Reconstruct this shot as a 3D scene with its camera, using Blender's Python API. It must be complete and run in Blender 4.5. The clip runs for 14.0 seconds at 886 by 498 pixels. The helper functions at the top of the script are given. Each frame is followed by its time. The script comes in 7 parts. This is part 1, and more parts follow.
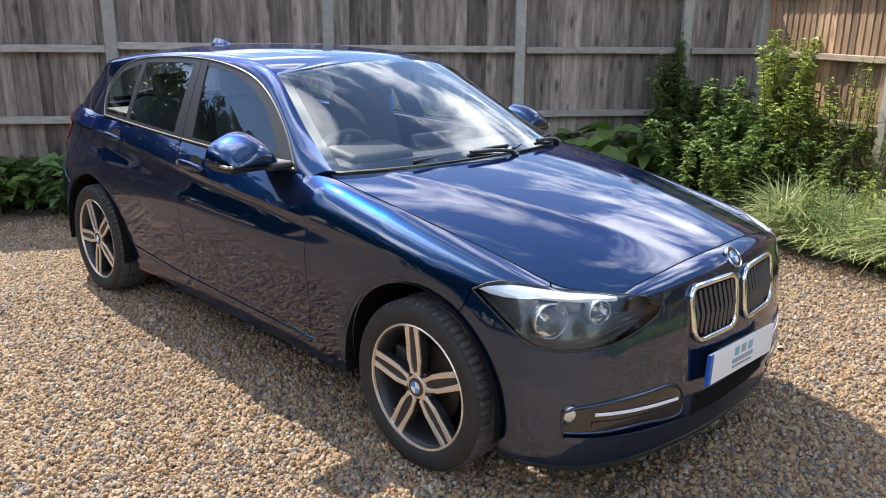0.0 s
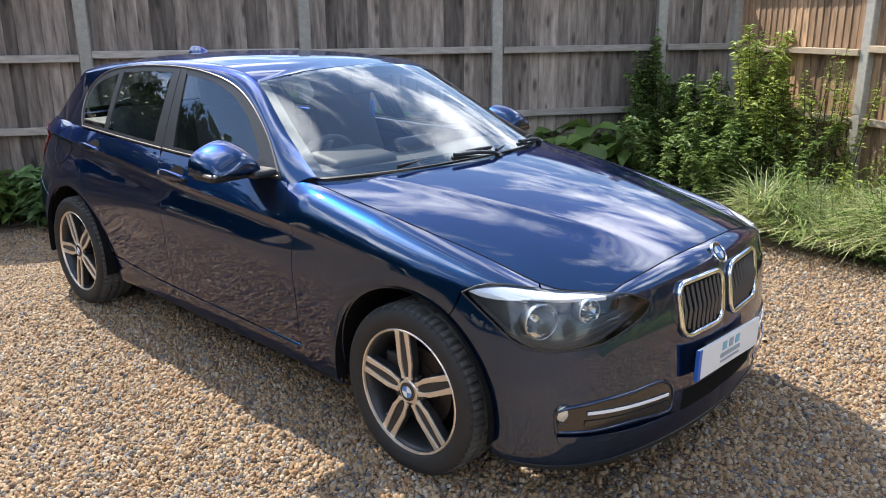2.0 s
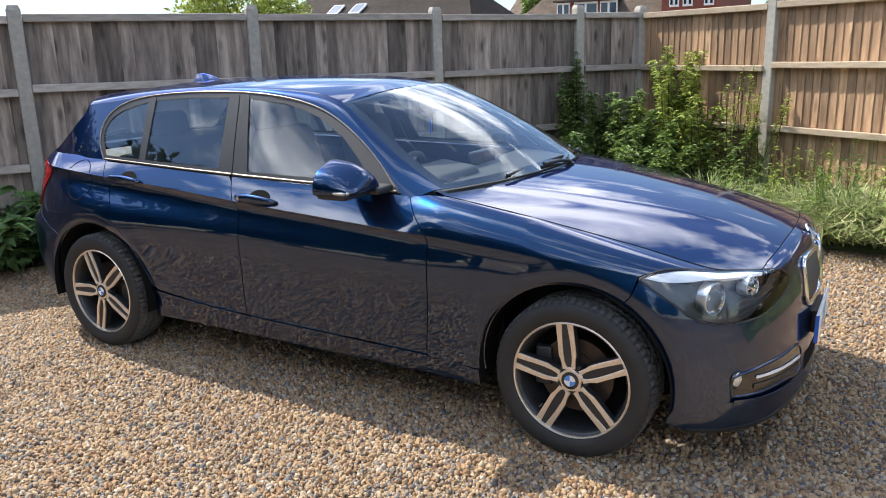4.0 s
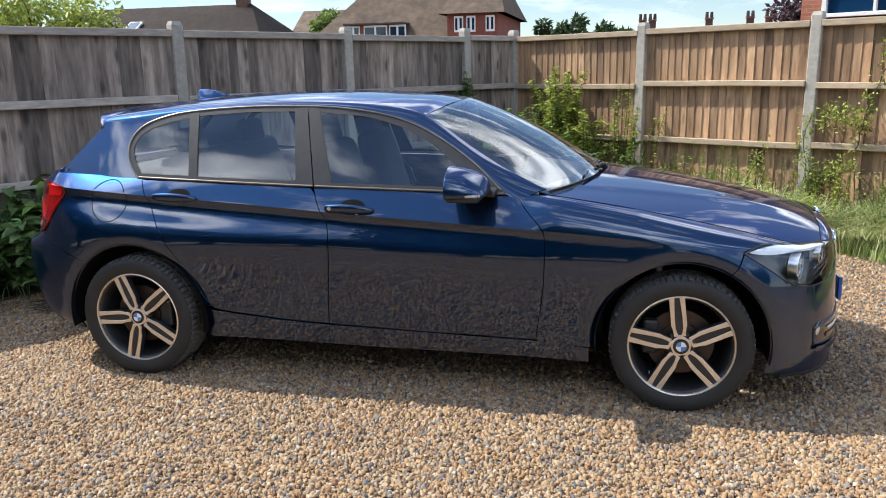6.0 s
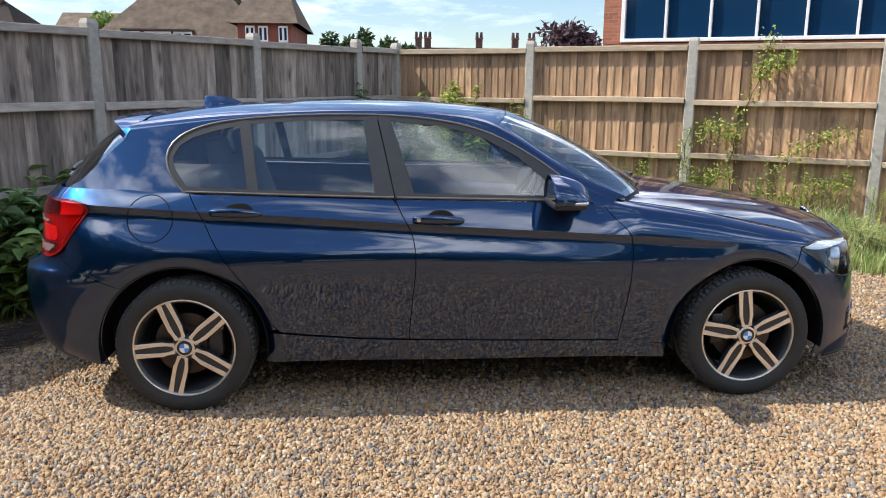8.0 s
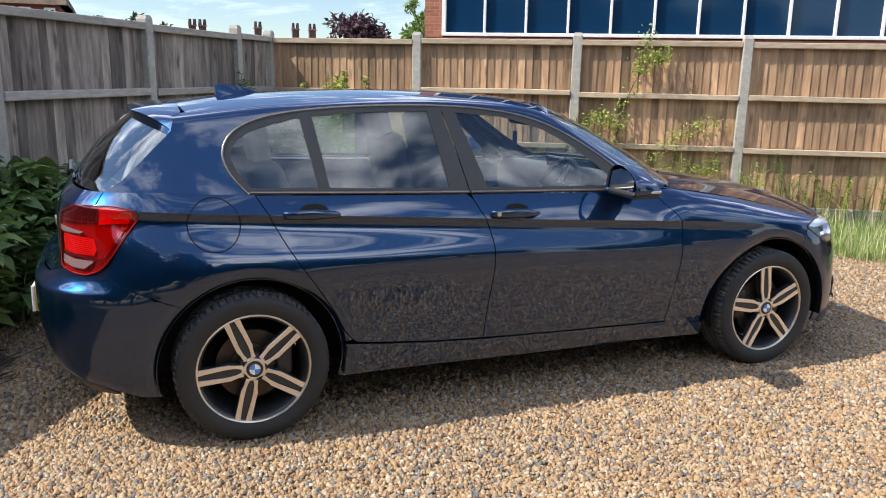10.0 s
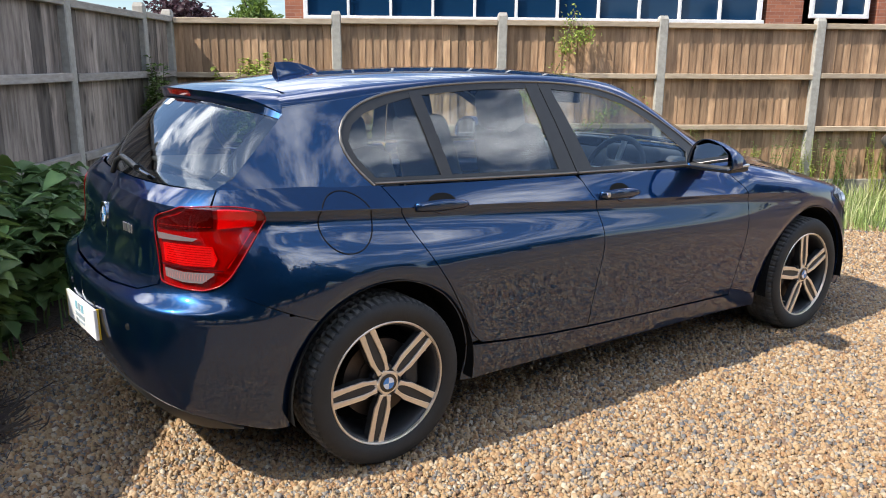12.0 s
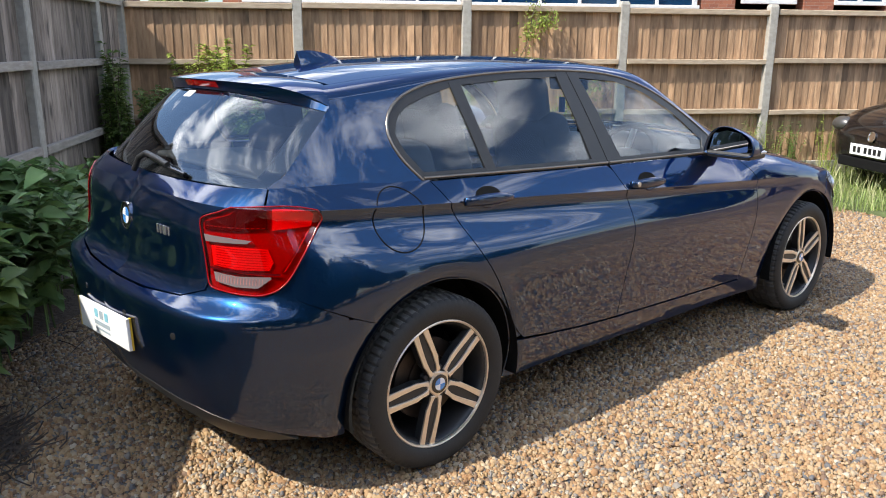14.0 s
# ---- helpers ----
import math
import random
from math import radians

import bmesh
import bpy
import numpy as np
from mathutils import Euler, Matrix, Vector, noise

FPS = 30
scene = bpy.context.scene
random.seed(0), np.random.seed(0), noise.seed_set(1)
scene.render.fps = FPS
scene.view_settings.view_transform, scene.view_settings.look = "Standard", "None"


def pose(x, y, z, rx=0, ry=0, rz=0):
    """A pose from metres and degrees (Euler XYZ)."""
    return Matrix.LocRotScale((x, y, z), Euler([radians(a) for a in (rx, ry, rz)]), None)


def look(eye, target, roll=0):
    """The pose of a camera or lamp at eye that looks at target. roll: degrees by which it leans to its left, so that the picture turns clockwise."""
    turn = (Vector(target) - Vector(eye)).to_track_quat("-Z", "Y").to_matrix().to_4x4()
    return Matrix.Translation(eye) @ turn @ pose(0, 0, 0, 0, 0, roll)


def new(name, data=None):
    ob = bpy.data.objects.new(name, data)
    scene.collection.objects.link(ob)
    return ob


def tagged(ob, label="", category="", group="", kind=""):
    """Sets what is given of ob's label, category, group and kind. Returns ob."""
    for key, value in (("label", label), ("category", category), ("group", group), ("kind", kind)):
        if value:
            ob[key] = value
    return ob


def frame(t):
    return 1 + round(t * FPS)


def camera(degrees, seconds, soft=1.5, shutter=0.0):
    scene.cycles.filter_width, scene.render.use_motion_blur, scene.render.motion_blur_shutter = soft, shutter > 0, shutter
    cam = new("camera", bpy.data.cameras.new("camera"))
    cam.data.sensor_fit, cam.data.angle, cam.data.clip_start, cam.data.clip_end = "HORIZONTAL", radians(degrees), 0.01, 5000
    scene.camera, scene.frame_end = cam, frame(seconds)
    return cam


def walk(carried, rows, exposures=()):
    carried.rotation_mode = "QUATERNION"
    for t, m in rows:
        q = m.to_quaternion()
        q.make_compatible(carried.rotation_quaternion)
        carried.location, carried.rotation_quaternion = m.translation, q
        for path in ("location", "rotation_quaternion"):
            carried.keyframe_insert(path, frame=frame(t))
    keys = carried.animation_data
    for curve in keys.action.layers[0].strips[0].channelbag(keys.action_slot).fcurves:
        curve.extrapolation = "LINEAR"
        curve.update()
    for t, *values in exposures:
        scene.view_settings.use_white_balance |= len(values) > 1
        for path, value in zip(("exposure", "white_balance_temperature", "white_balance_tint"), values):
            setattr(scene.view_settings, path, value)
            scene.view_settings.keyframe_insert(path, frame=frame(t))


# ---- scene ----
cam = camera(59.13, 14.0, 1.0)
PATH = [
    (0.0, (3.161, -2.586, 1.551), (1.15, -0.524, 0.713), 0.7),
    (0.5, (3.164, -2.592, 1.55), (1.158, -0.526, 0.707), 0.66),
    (1.0, (3.163, -2.59, 1.553), (1.162, -0.523, 0.703), 0.39),
    (1.5, (3.163, -2.586, 1.558), (1.172, -0.508, 0.71), 0.03),
    (2.0, (3.142, -2.603, 1.563), (1.185, -0.489, 0.726), -0.52),
    (2.5, (3.05, -2.771, 1.554), (1.16, -0.59, 0.733), -1.05),
    (3.0, (2.884, -3.052, 1.557), (1.111, -0.765, 0.765), -1.4),
    (3.5, (2.612, -3.231, 1.533), (0.987, -0.827, 0.769), -1.49),
    (6.0, (1.041, -4.264, 1.536), (0.401, -1.413, 0.856), -1.15),
    (6.5, (0.705, -4.262, 1.558), (0.274, -1.371, 0.884), -0.68),
    (7.0, (0.289, -4.345, 1.558), (0.094, -1.426, 0.896), -0.16),
    (7.5, (-0.06, -4.329, 1.504), (-0.042, -1.398, 0.862), 0.12),
    (8.0, (-0.454, -4.359, 1.53), (-0.203, -1.439, 0.892), 0.33),
    (10.5, (-2.044, -3.723, 1.486), (-0.766, -1.092, 0.822), 0.96),
    (11.0, (-2.317, -3.522, 1.472), (-0.875, -0.979, 0.799), 0.76),
    (11.5, (-2.557, -3.347, 1.473), (-0.986, -0.886, 0.787), 0.64),
    (12.0, (-2.708, -3.11, 1.439), (-1.02, -0.729, 0.742), 0.45),
    (12.5, (-2.831, -2.94, 1.441), (-1.058, -0.626, 0.731), 0.47),
    (13.0, (-2.965, -2.819, 1.456), (-1.129, -0.56, 0.73), 0.43),
    (13.5, (-2.978, -2.787, 1.455), (-1.107, -0.561, 0.718), 0.37),
    (14.0, (-2.988, -2.775, 1.453), (-1.093, -0.574, 0.702), 0.37),
]
walk(cam, [(t, look(eye, target, roll)) for t, eye, target, roll in PATH],
     exposures=((0.0, 1.38), (3.5, 1.36), (6.0, 1.22), (8.0, 1.22), (11.0, 1.22), (14.0, 1.28)))

# ---- light ----
SUN_DIR = Vector((-0.86, 0.15, 1.0)).normalized()     # towards the sun
SUN_ELEV = math.asin(SUN_DIR.z)
SUN_AZ = math.atan2(SUN_DIR.x, SUN_DIR.y)             # clockwise from +y
world = bpy.data.worlds.new("sky_world")
scene.world = world
world.use_nodes = True
wn, wl = world.node_tree.nodes, world.node_tree.links
wn.clear()
w_out = wn.new("ShaderNodeOutputWorld")
w_bg = wn.new("ShaderNodeBackground")
w_bg.inputs[1].default_value = 0.146
w_sky = wn.new("ShaderNodeTexSky")
w_sky.sky_type = "NISHITA"
w_sky.sun_disc = False
w_sky.sun_elevation = SUN_ELEV
w_sky.sun_rotation = SUN_AZ
w_sky.air_density, w_sky.dust_density, w_sky.ozone_density = 0.8, 0.1, 1.0
w_tc = wn.new("ShaderNodeTexCoord")
w_sep = wn.new("ShaderNodeSeparateXYZ")
w_hgt = wn.new("ShaderNodeMath")               # a flat layer of cloud, seen in perspective
w_hgt.operation = "ADD"
w_hgt.inputs[1].default_value = 0.18
w_map = wn.new("ShaderNodeVectorMath")
w_map.operation = "DIVIDE"
w_den = wn.new("ShaderNodeCombineXYZ")
w_den.inputs[2].default_value = 1.0
w_noise = wn.new("ShaderNodeTexNoise")
w_noise.inputs["Scale"].default_value = 1.8
w_noise.inputs["Detail"].default_value = 9.0
w_noise.inputs["Roughness"].default_value = 0.62
w_noise.inputs["Distortion"].default_value = 0.35
# clouds thin out towards the horizon
w_low = wn.new("ShaderNodeMapRange")
w_low.inputs[1].default_value, w_low.inputs[2].default_value, w_low.inputs[3].default_value = 0.04, 0.30, 0.12
w_fac = wn.new("ShaderNodeMath")
w_fac.operation = "MULTIPLY"
w_ramp = wn.new("ShaderNodeValToRGB")
w_ramp.color_ramp.elements[0].position = 0.505
w_ramp.color_ramp.elements[0].color = (0, 0, 0, 1)
w_ramp.color_ramp.elements[1].position = 0.66
w_ramp.color_ramp.elements[1].color = (0.95, 0.95, 0.95, 1)
w_mix = wn.new("ShaderNodeMixRGB")
w_mix.inputs[2].default_value = (15.5, 15.9, 16.4, 1)
wl.new(w_sep.outputs[2], w_hgt.inputs[0])
wl.new(w_hgt.outputs[0], w_den.inputs[0])
wl.new(w_hgt.outputs[0], w_den.inputs[1])
wl.new(w_tc.outputs["Generated"], w_map.inputs[0])
wl.new(w_den.outputs[0], w_map.inputs[1])
wl.new(w_map.outputs[0], w_noise.inputs["Vector"])
wl.new(w_noise.outputs[0], w_ramp.inputs[0])
wl.new(w_tc.outputs["Generated"], w_sep.inputs[0])
wl.new(w_sep.outputs[2], w_low.inputs[0])
wl.new(w_ramp.outputs[0], w_fac.inputs[0])
wl.new(w_low.outputs[0], w_fac.inputs[1])
wl.new(w_fac.outputs[0], w_mix.inputs[0])
w_tint = wn.new("ShaderNodeMixRGB")
w_tint.blend_type = "MULTIPLY"
w_tint.inputs[0].default_value = 1.0
w_tint.inputs[2].default_value = (0.96, 0.98, 0.99, 1)
wl.new(w_sky.outputs[0], w_tint.inputs[1])
wl.new(w_tint.outputs[0], w_mix.inputs[1])
# the whole sky is dimmed smoothly towards the horizon
w_horizon_dim = wn.new("ShaderNodeMapRange")
w_horizon_dim.interpolation_type = "SMOOTHSTEP"
w_horizon_dim.inputs[1].default_value, w_horizon_dim.inputs[2].default_value, w_horizon_dim.inputs[3].default_value = 0.0, 0.6, 0.42
w_deep = wn.new("ShaderNodeMixRGB")
w_deep.blend_type = "MULTIPLY"
w_deep.inputs[0].default_value = 1.0
wl.new(w_sep.outputs[2], w_horizon_dim.inputs[0])
wl.new(w_mix.outputs[0], w_deep.inputs[1])
wl.new(w_horizon_dim.outputs[0], w_deep.inputs[2])
wl.new(w_deep.outputs[0], w_bg.inputs[0])
wl.new(w_bg.outputs[0], w_out.inputs[0])

sun = new("sun", bpy.data.lights.new("sun", "SUN"))
sun.data.energy = 3.2
sun.data.angle = radians(0.53)
sun.data.color = (1.0, 0.94, 0.84)
sun.matrix_world = look((0, 0, 20), Vector((0, 0, 20)) - SUN_DIR)


# ---- materials ----
def mk(name, c1, c2=None, scale=6.0, rough=0.6, metal=0.0, bump=0.0, bscale=40.0, stretch=(1, 1, 1), rnd=0.0, stain=0.25,
       stain_scale=1.3, coat=0.0, island=False, spec=0.5, trans=0.0, rough_var=0.1, knots=0.0):
    """A surface with grain at one scale and stains at a larger one."""
    m = bpy.data.materials.new(name)
    m.use_nodes = True
    n, l = m.node_tree.nodes, m.node_tree.links
    b = n["Principled BSDF"]
    c2 = c2 or tuple(v * 0.75 for v in c1)
    tc, mp = n.new("ShaderNodeTexCoord"), n.new("ShaderNodeMapping")
    mp.inputs["Scale"].default_value = stretch
    l.new(tc.outputs["Object"], mp.inputs["Vector"])
    info = n.new("ShaderNodeObjectInfo")
    geo = n.new("ShaderNodeNewGeometry")
    rand = geo.outputs["Random Per Island"] if island else info.outputs["Random"]
    shift = n.new("ShaderNodeVectorMath")
    shift.operation = "SCALE"
    shift.inputs[0].default_value = (13.0, 7.0, 5.0)
    l.new(rand, shift.inputs["Scale"])
    add = n.new("ShaderNodeVectorMath")
    l.new(mp.outputs[0], add.inputs[0])
    l.new(shift.outputs[0], add.inputs[1])
    no = n.new("ShaderNodeTexNoise")
    no.inputs["Scale"].default_value, no.inputs["Detail"].default_value, no.inputs["Roughness"].default_value = scale, 7.0, 0.6
    l.new(add.outputs[0], no.inputs["Vector"])
    ramp = n.new("ShaderNodeValToRGB")
    ramp.color_ramp.elements[0].position, ramp.color_ramp.elements[1].position = 0.3, 0.7
    ramp.color_ramp.elements[0].color, ramp.color_ramp.elements[1].color = (*c2, 1), (*c1, 1)
    l.new(no.outputs[0], ramp.inputs[0])
    big = n.new("ShaderNodeTexNoise")
    big.inputs["Scale"].default_value, big.inputs["Detail"].default_value = stain_scale, 4.0
    l.new(add.outputs[0], big.inputs["Vector"])
    hsv = n.new("ShaderNodeHueSaturation")
    val = n.new("ShaderNodeMath")
    val.operation = "MULTIPLY_ADD"
    val.inputs[1].default_value, val.inputs[2].default_value = 2 * stain, 1 - stain
    l.new(big.outputs[0], val.inputs[0])
    val2 = n.new("ShaderNodeMath")
    val2.operation = "MULTIPLY_ADD"
    val2.inputs[1].default_value, val2.inputs[2].default_value = 2 * rnd, 1 - rnd
    l.new(rand, val2.inputs[0])
    mul = n.new("ShaderNodeMath")
    mul.operation = "MULTIPLY"
    l.new(val.outputs[0], mul.inputs[0])
    l.new(val2.outputs[0], mul.inputs[1])
    l.new(mul.outputs[0], hsv.inputs["Value"])
    l.new(ramp.outputs[0], hsv.inputs["Color"])
    l.new(hsv.outputs[0], b.inputs["Base Color"])
    if knots:
        # dark knots and drips, a few to a board
        kmap = n.new("ShaderNodeMapping")
        kmap.inputs["Scale"].default_value = (9.0, 9.0, 3.2)
        l.new(tc.outputs["Object"], kmap.inputs["Vector"])
        kadd = n.new("ShaderNodeVectorMath")
        l.new(kmap.outputs[0], kadd.inputs[0])
        l.new(shift.outputs[0], kadd.inputs[1])
        vor = n.new("ShaderNodeTexVoronoi")
        vor.inputs["Scale"].default_value = 1.0
        l.new(kadd.outputs[0], vor.inputs["Vector"])
        kr = n.new("ShaderNodeMapRange")
        kr.inputs[1].default_value, kr.inputs[2].default_value, kr.inputs[3].default_value = 0.10, 0.26, 1 - knots
        l.new(vor.outputs["Distance"], kr.inputs[0])
        km = n.new("ShaderNodeMixRGB")
        km.blend_type = "MULTIPLY"
        km.inputs[0].default_value = 1.0
        l.new(hsv.outputs[0], km.inputs[1])
        l.new(kr.outputs[0], km.inputs[2])
        l.new(km.outputs[0], b.inputs["Base Color"])
    rr = n.new("ShaderNodeMath")
    rr.operation = "MULTIPLY_ADD"
    rr.inputs[1].default_value, rr.inputs[2].default_value = rough_var, rough - rough_var / 2
    l.new(no.outputs[0], rr.inputs[0])
    l.new(rr.outputs[0], b.inputs["Roughness"])
    b.inputs["Metallic"].default_value = metal
    b.inputs["Coat Weight"].default_value = coat
    b.inputs["Specular IOR Level"].default_value = spec
    if trans:
        b.inputs["Subsurface Weight"].default_value = 0.0
        tr, mx = n.new("ShaderNodeBsdfTranslucent"), n.new("ShaderNodeMixShader")
        mx.inputs[0].default_value = trans
        l.new(hsv.outputs[0], tr.inputs["Color"])
        l.new(b.outputs[0], mx.inputs[1])
        l.new(tr.outputs[0], mx.inputs[2])
        l.new(mx.outputs[0], n["Material Output"].inputs[0])
    if bump:
        bn = n.new("ShaderNodeTexNoise")
        bn.inputs["Scale"].default_value, bn.inputs["Detail"].default_value = bscale, 5.0
        l.new(add.outputs[0], bn.inputs["Vector"])
        bp = n.new("ShaderNodeBump")
        bp.inputs["Strength"].default_value, bp.inputs["Distance"].default_value = 0.6, bump
        l.new(bn.outputs[0], bp.inputs["Height"])
        l.new(bp.outputs[0], b.inputs["Normal"])
    return m


def plain(name, c, rough=0.5, metal=0.0, coat=0.0, spec=0.5):
    m = bpy.data.materials.new(name)
    m.use_nodes = True
    b = m.node_tree.nodes["Principled BSDF"]
    b.inputs["Base Color"].default_value = (*c, 1)
    b.inputs["Roughness"].default_value = rough
    b.inputs["Metallic"].default_value = metal
    b.inputs["Coat Weight"].default_value = coat
    b.inputs["Specular IOR Level"].default_value = spec
    return m


M_wood_grey = mk("weathered_grey_wood", (0.335, 0.276, 0.232), (0.110, 0.086, 0.070), 6, 0.85, bump=0.004, bscale=14, stretch=(4, 4, 0.5), rnd=0.50, stain=0.45, stain_scale=1.6, knots=0.6)
M_wood_tan = mk("tan_fence_wood", (0.46, 0.292, 0.168), (0.23, 0.130, 0.068), 6, 0.8, bump=0.004, bscale=14, stretch=(4, 4, 0.5), rnd=0.46, stain=0.40, stain_scale=1.8, knots=0.45)
M_rail_grey = mk("grey_rail_wood", (0.44, 0.39, 0.34), (0.27, 0.235, 0.20), 8, 0.85, bump=0.002, bscale=20, stretch=(1, 1, 5), rnd=0.15)
M_rail_tan = mk("pale_rail_wood", (0.52, 0.41, 0.29), (0.36, 0.27, 0.18), 8, 0.8, bump=0.002, bscale=20, stretch=(1, 1, 5), rnd=0.12)
M_concrete = mk("post_concrete", (0.42, 0.39, 0.34), (0.30, 0.28, 0.24), 22, 0.9, bump=0.003, bscale=90, rnd=0.1, stain=0.22)
STONE_COLOURS = ((0.0, (0.355, 0.245, 0.138)), (0.2, (0.312, 0.195, 0.098)), (0.38, (0.265, 0.145, 0.066)), (0.50, (0.375, 0.288, 0.188)), (0.6, (0.205, 0.178, 0.150)), (0.70, (0.165, 0.102, 0.064)),
                 (0.8, (0.335, 0.220, 0.108)), (0.90, (0.112, 0.108, 0.108)), (0.96, (0.420, 0.355, 0.265)))


def stone_ramp(n):
    ramp = n.new("ShaderNodeValToRGB")
    cr = ramp.color_ramp
    cr.interpolation = "CONSTANT"
    for k, (p, c) in enumerate(STONE_COLOURS):
        e = cr.elements[k] if k < 2 else cr.elements.new(p)
        e.position, e.color = p, (*c, 1)
    return ramp


def gravel_mat():
    m = mk("gravel_stone", (0.5, 0.38, 0.24), (0.42, 0.30, 0.18), 60, 0.75, bump=0.001, bscale=200, island=True, stain=0.14, stain_scale=30.0)
    n, l = m.node_tree.nodes, m.node_tree.links
    geo, ramp = n.new("ShaderNodeNewGeometry"), stone_ramp(n)
    l.new(geo.outputs["Random Per Island"], ramp.inputs[0])
    l.new(ramp.outputs[0], [x for x in n if x.type == "HUE_SAT"][0].inputs["Color"])
    return m


def gravel_bed_mat():
    """Packed stones: one colour a cell, dark joints, rounded relief."""
    m = bpy.data.materials.new("gravel_bed")
    m.use_nodes = True
    n, l = m.node_tree.nodes, m.node_tree.links
    b = n["Principled BSDF"]
    tc, vo, ed, ramp = n.new("ShaderNodeTexCoord"), n.new("ShaderNodeTexVoronoi"), n.new("ShaderNodeTexVoronoi"), stone_ramp(n)
    ed.feature = "DISTANCE_TO_EDGE"
    for v in (vo, ed):
        v.inputs["Scale"].default_value = 62.0
        l.new(tc.outputs["Object"], v.inputs["Vector"])
    sep = n.new("ShaderNodeSeparateColor")
    l.new(vo.outputs["Color"], sep.inputs[0])
    l.new(sep.outputs[0], ramp.inputs[0])
    gap = n.new("ShaderNodeMapRange")
    gap.inputs[1].default_value, gap.inputs[2].default_value, gap.inputs[3].default_value = 0.0, 0.16, 0.25
    l.new(ed.outputs["Distance"], gap.inputs[0])
    mul = n.new("ShaderNodeMixRGB")
    mul.blend_type = "MULTIPLY"
    mul.inputs[0].default_value = 1.0
    l.new(ramp.outputs[0], mul.inputs[1])
    l.new(gap.outputs[0], mul.inputs[2])
    l.new(mul.outputs[0], b.inputs["Base Color"])
    b.inputs["Roughness"].default_value = 0.9
    bp = n.new("ShaderNodeBump")
    bp.inputs["Strength"].default_value, bp.inputs["Distance"].default_value = 1.0, 0.006
    l.new(gap.outputs[0], bp.inputs["Height"])
    l.new(bp.outputs[0], b.inputs["Normal"])
    return m


M_gravel = gravel_mat()
M_gravel_bed = gravel_bed_mat()
M_soil = mk("dark_soil", (0.11, 0.082, 0.06), (0.05, 0.037, 0.028), 30, 0.95, bump=0.02, bscale=40)
M_grass_ground = mk("grass_ground", (0.10, 0.13, 0.04), (0.05, 0.06, 0.02), 12, 0.95, bump=0.02, bscale=30)
M_brick_red = mk("red_brick", (0.33, 0.12, 0.07), (0.20, 0.075, 0.05), 14, 0.9, bump=0.003, rnd=0.25)
M_white_frame = mk("white_window_frame", (0.78, 0.78, 0.76), (0.70, 0.70, 0.68), 12, 0.4, stain=0.06)
M_tile_brown = mk("brown_roof_tile", (0.30, 0.225, 0.165), (0.16, 0.118, 0.088), 3, 0.9, bump=0.02, bscale=10, stain=0.35, rnd=0.15)
M_tile_dark = mk("dark_roof_tile", (0.085, 0.062, 0.05), (0.05, 0.04, 0.034), 5, 0.9, bump=0.02, bscale=10, stain=0.3, rnd=0.15)
M_tile_red = mk("red_hung_tile", (0.25, 0.075, 0.05), (0.15, 0.05, 0.035), 8, 0.85, stain=0.25)
M_glass_dark = plain("dark_window_glass", (0.012, 0.03, 0.06), 0.03, spec=0.8)
M_curtain = plain("blue_window_backing", (0.01, 0.045, 0.11), 0.35)


# ---- mesh helpers ----
def mesh_ob(name, verts, faces, material=None, parent=None, smooth=False):
    me = bpy.data.meshes.new(name)
    me.from_pydata([tuple(v) for v in verts], [], faces)
    me.update()
    if smooth:
        me.shade_smooth()
    if material:
        me.materials.append(material)
    ob = new(name, me)
    if parent:
        ob.parent = parent
    return ob


def part(name, bm, material, parent=None, label="", smooth=False):
    me = bpy.data.meshes.new(name)
    bm.to_mesh(me)
    bm.free()
    if smooth:
        me.shade_smooth()
    if material:
        me.materials.append(material)
    ob = new(name, me)
    if parent:
        ob.parent = parent
    if label:
        ob["label"] = label
    return ob


def box_bm(size, at=(0, 0, 0), bevel=0.0, m=None):
    bm = bmesh.new()
    bmesh.ops.create_cube(bm, size=1.0, matrix=Matrix.Translation(at) @ Matrix.Diagonal((*size, 1)))
    if bevel:
        bmesh.ops.bevel(bm, geom=bm.edges[:], offset=bevel, segments=2, affect="EDGES", profile=0.5)
    if m:
        bm.transform(m)
    return bm


def thing(name, label, category, group="", kind="", at=(0, 0, 0)):
    e = new(name)
    e.location = at
    e.empty_display_size = 0.1
    return tagged(e, label, category, group, kind)


def frame_m(p, ux, z=0.0):
    """A pose whose x axis runs along the plan direction ux."""
    a = math.atan2(ux[1], ux[0])
    return Matrix.Translation((p[0], p[1], z)) @ Matrix.Rotation(a, 4, "Z")


# ---- ground ----
CORNER = Vector((-0.19, 5.36))
DA = Vector((-0.5477, -0.8367))      # along the grey fence, away from the corner
DB = Vector((0.853, -0.521))         # along the tan fence, away from the corner


def ground_sheet():
    bm = bmesh.new()
    bmesh.ops.create_grid(bm, x_segments=60, y_segments=60, size=1.0)
    for v in bm.verts:
        v.co.x = math.copysign(abs(v.co.x) ** 2.6, v.co.x) * 400
        v.co.y = math.copysign(abs(v.co.y) ** 2.6, v.co.y) * 400
        v.co.z = -0.006
    tagged(part("ground", bm, M_gravel_bed), "gravel ground sheet of tan and grey stones", "ground", kind="structure")


ground_sheet()


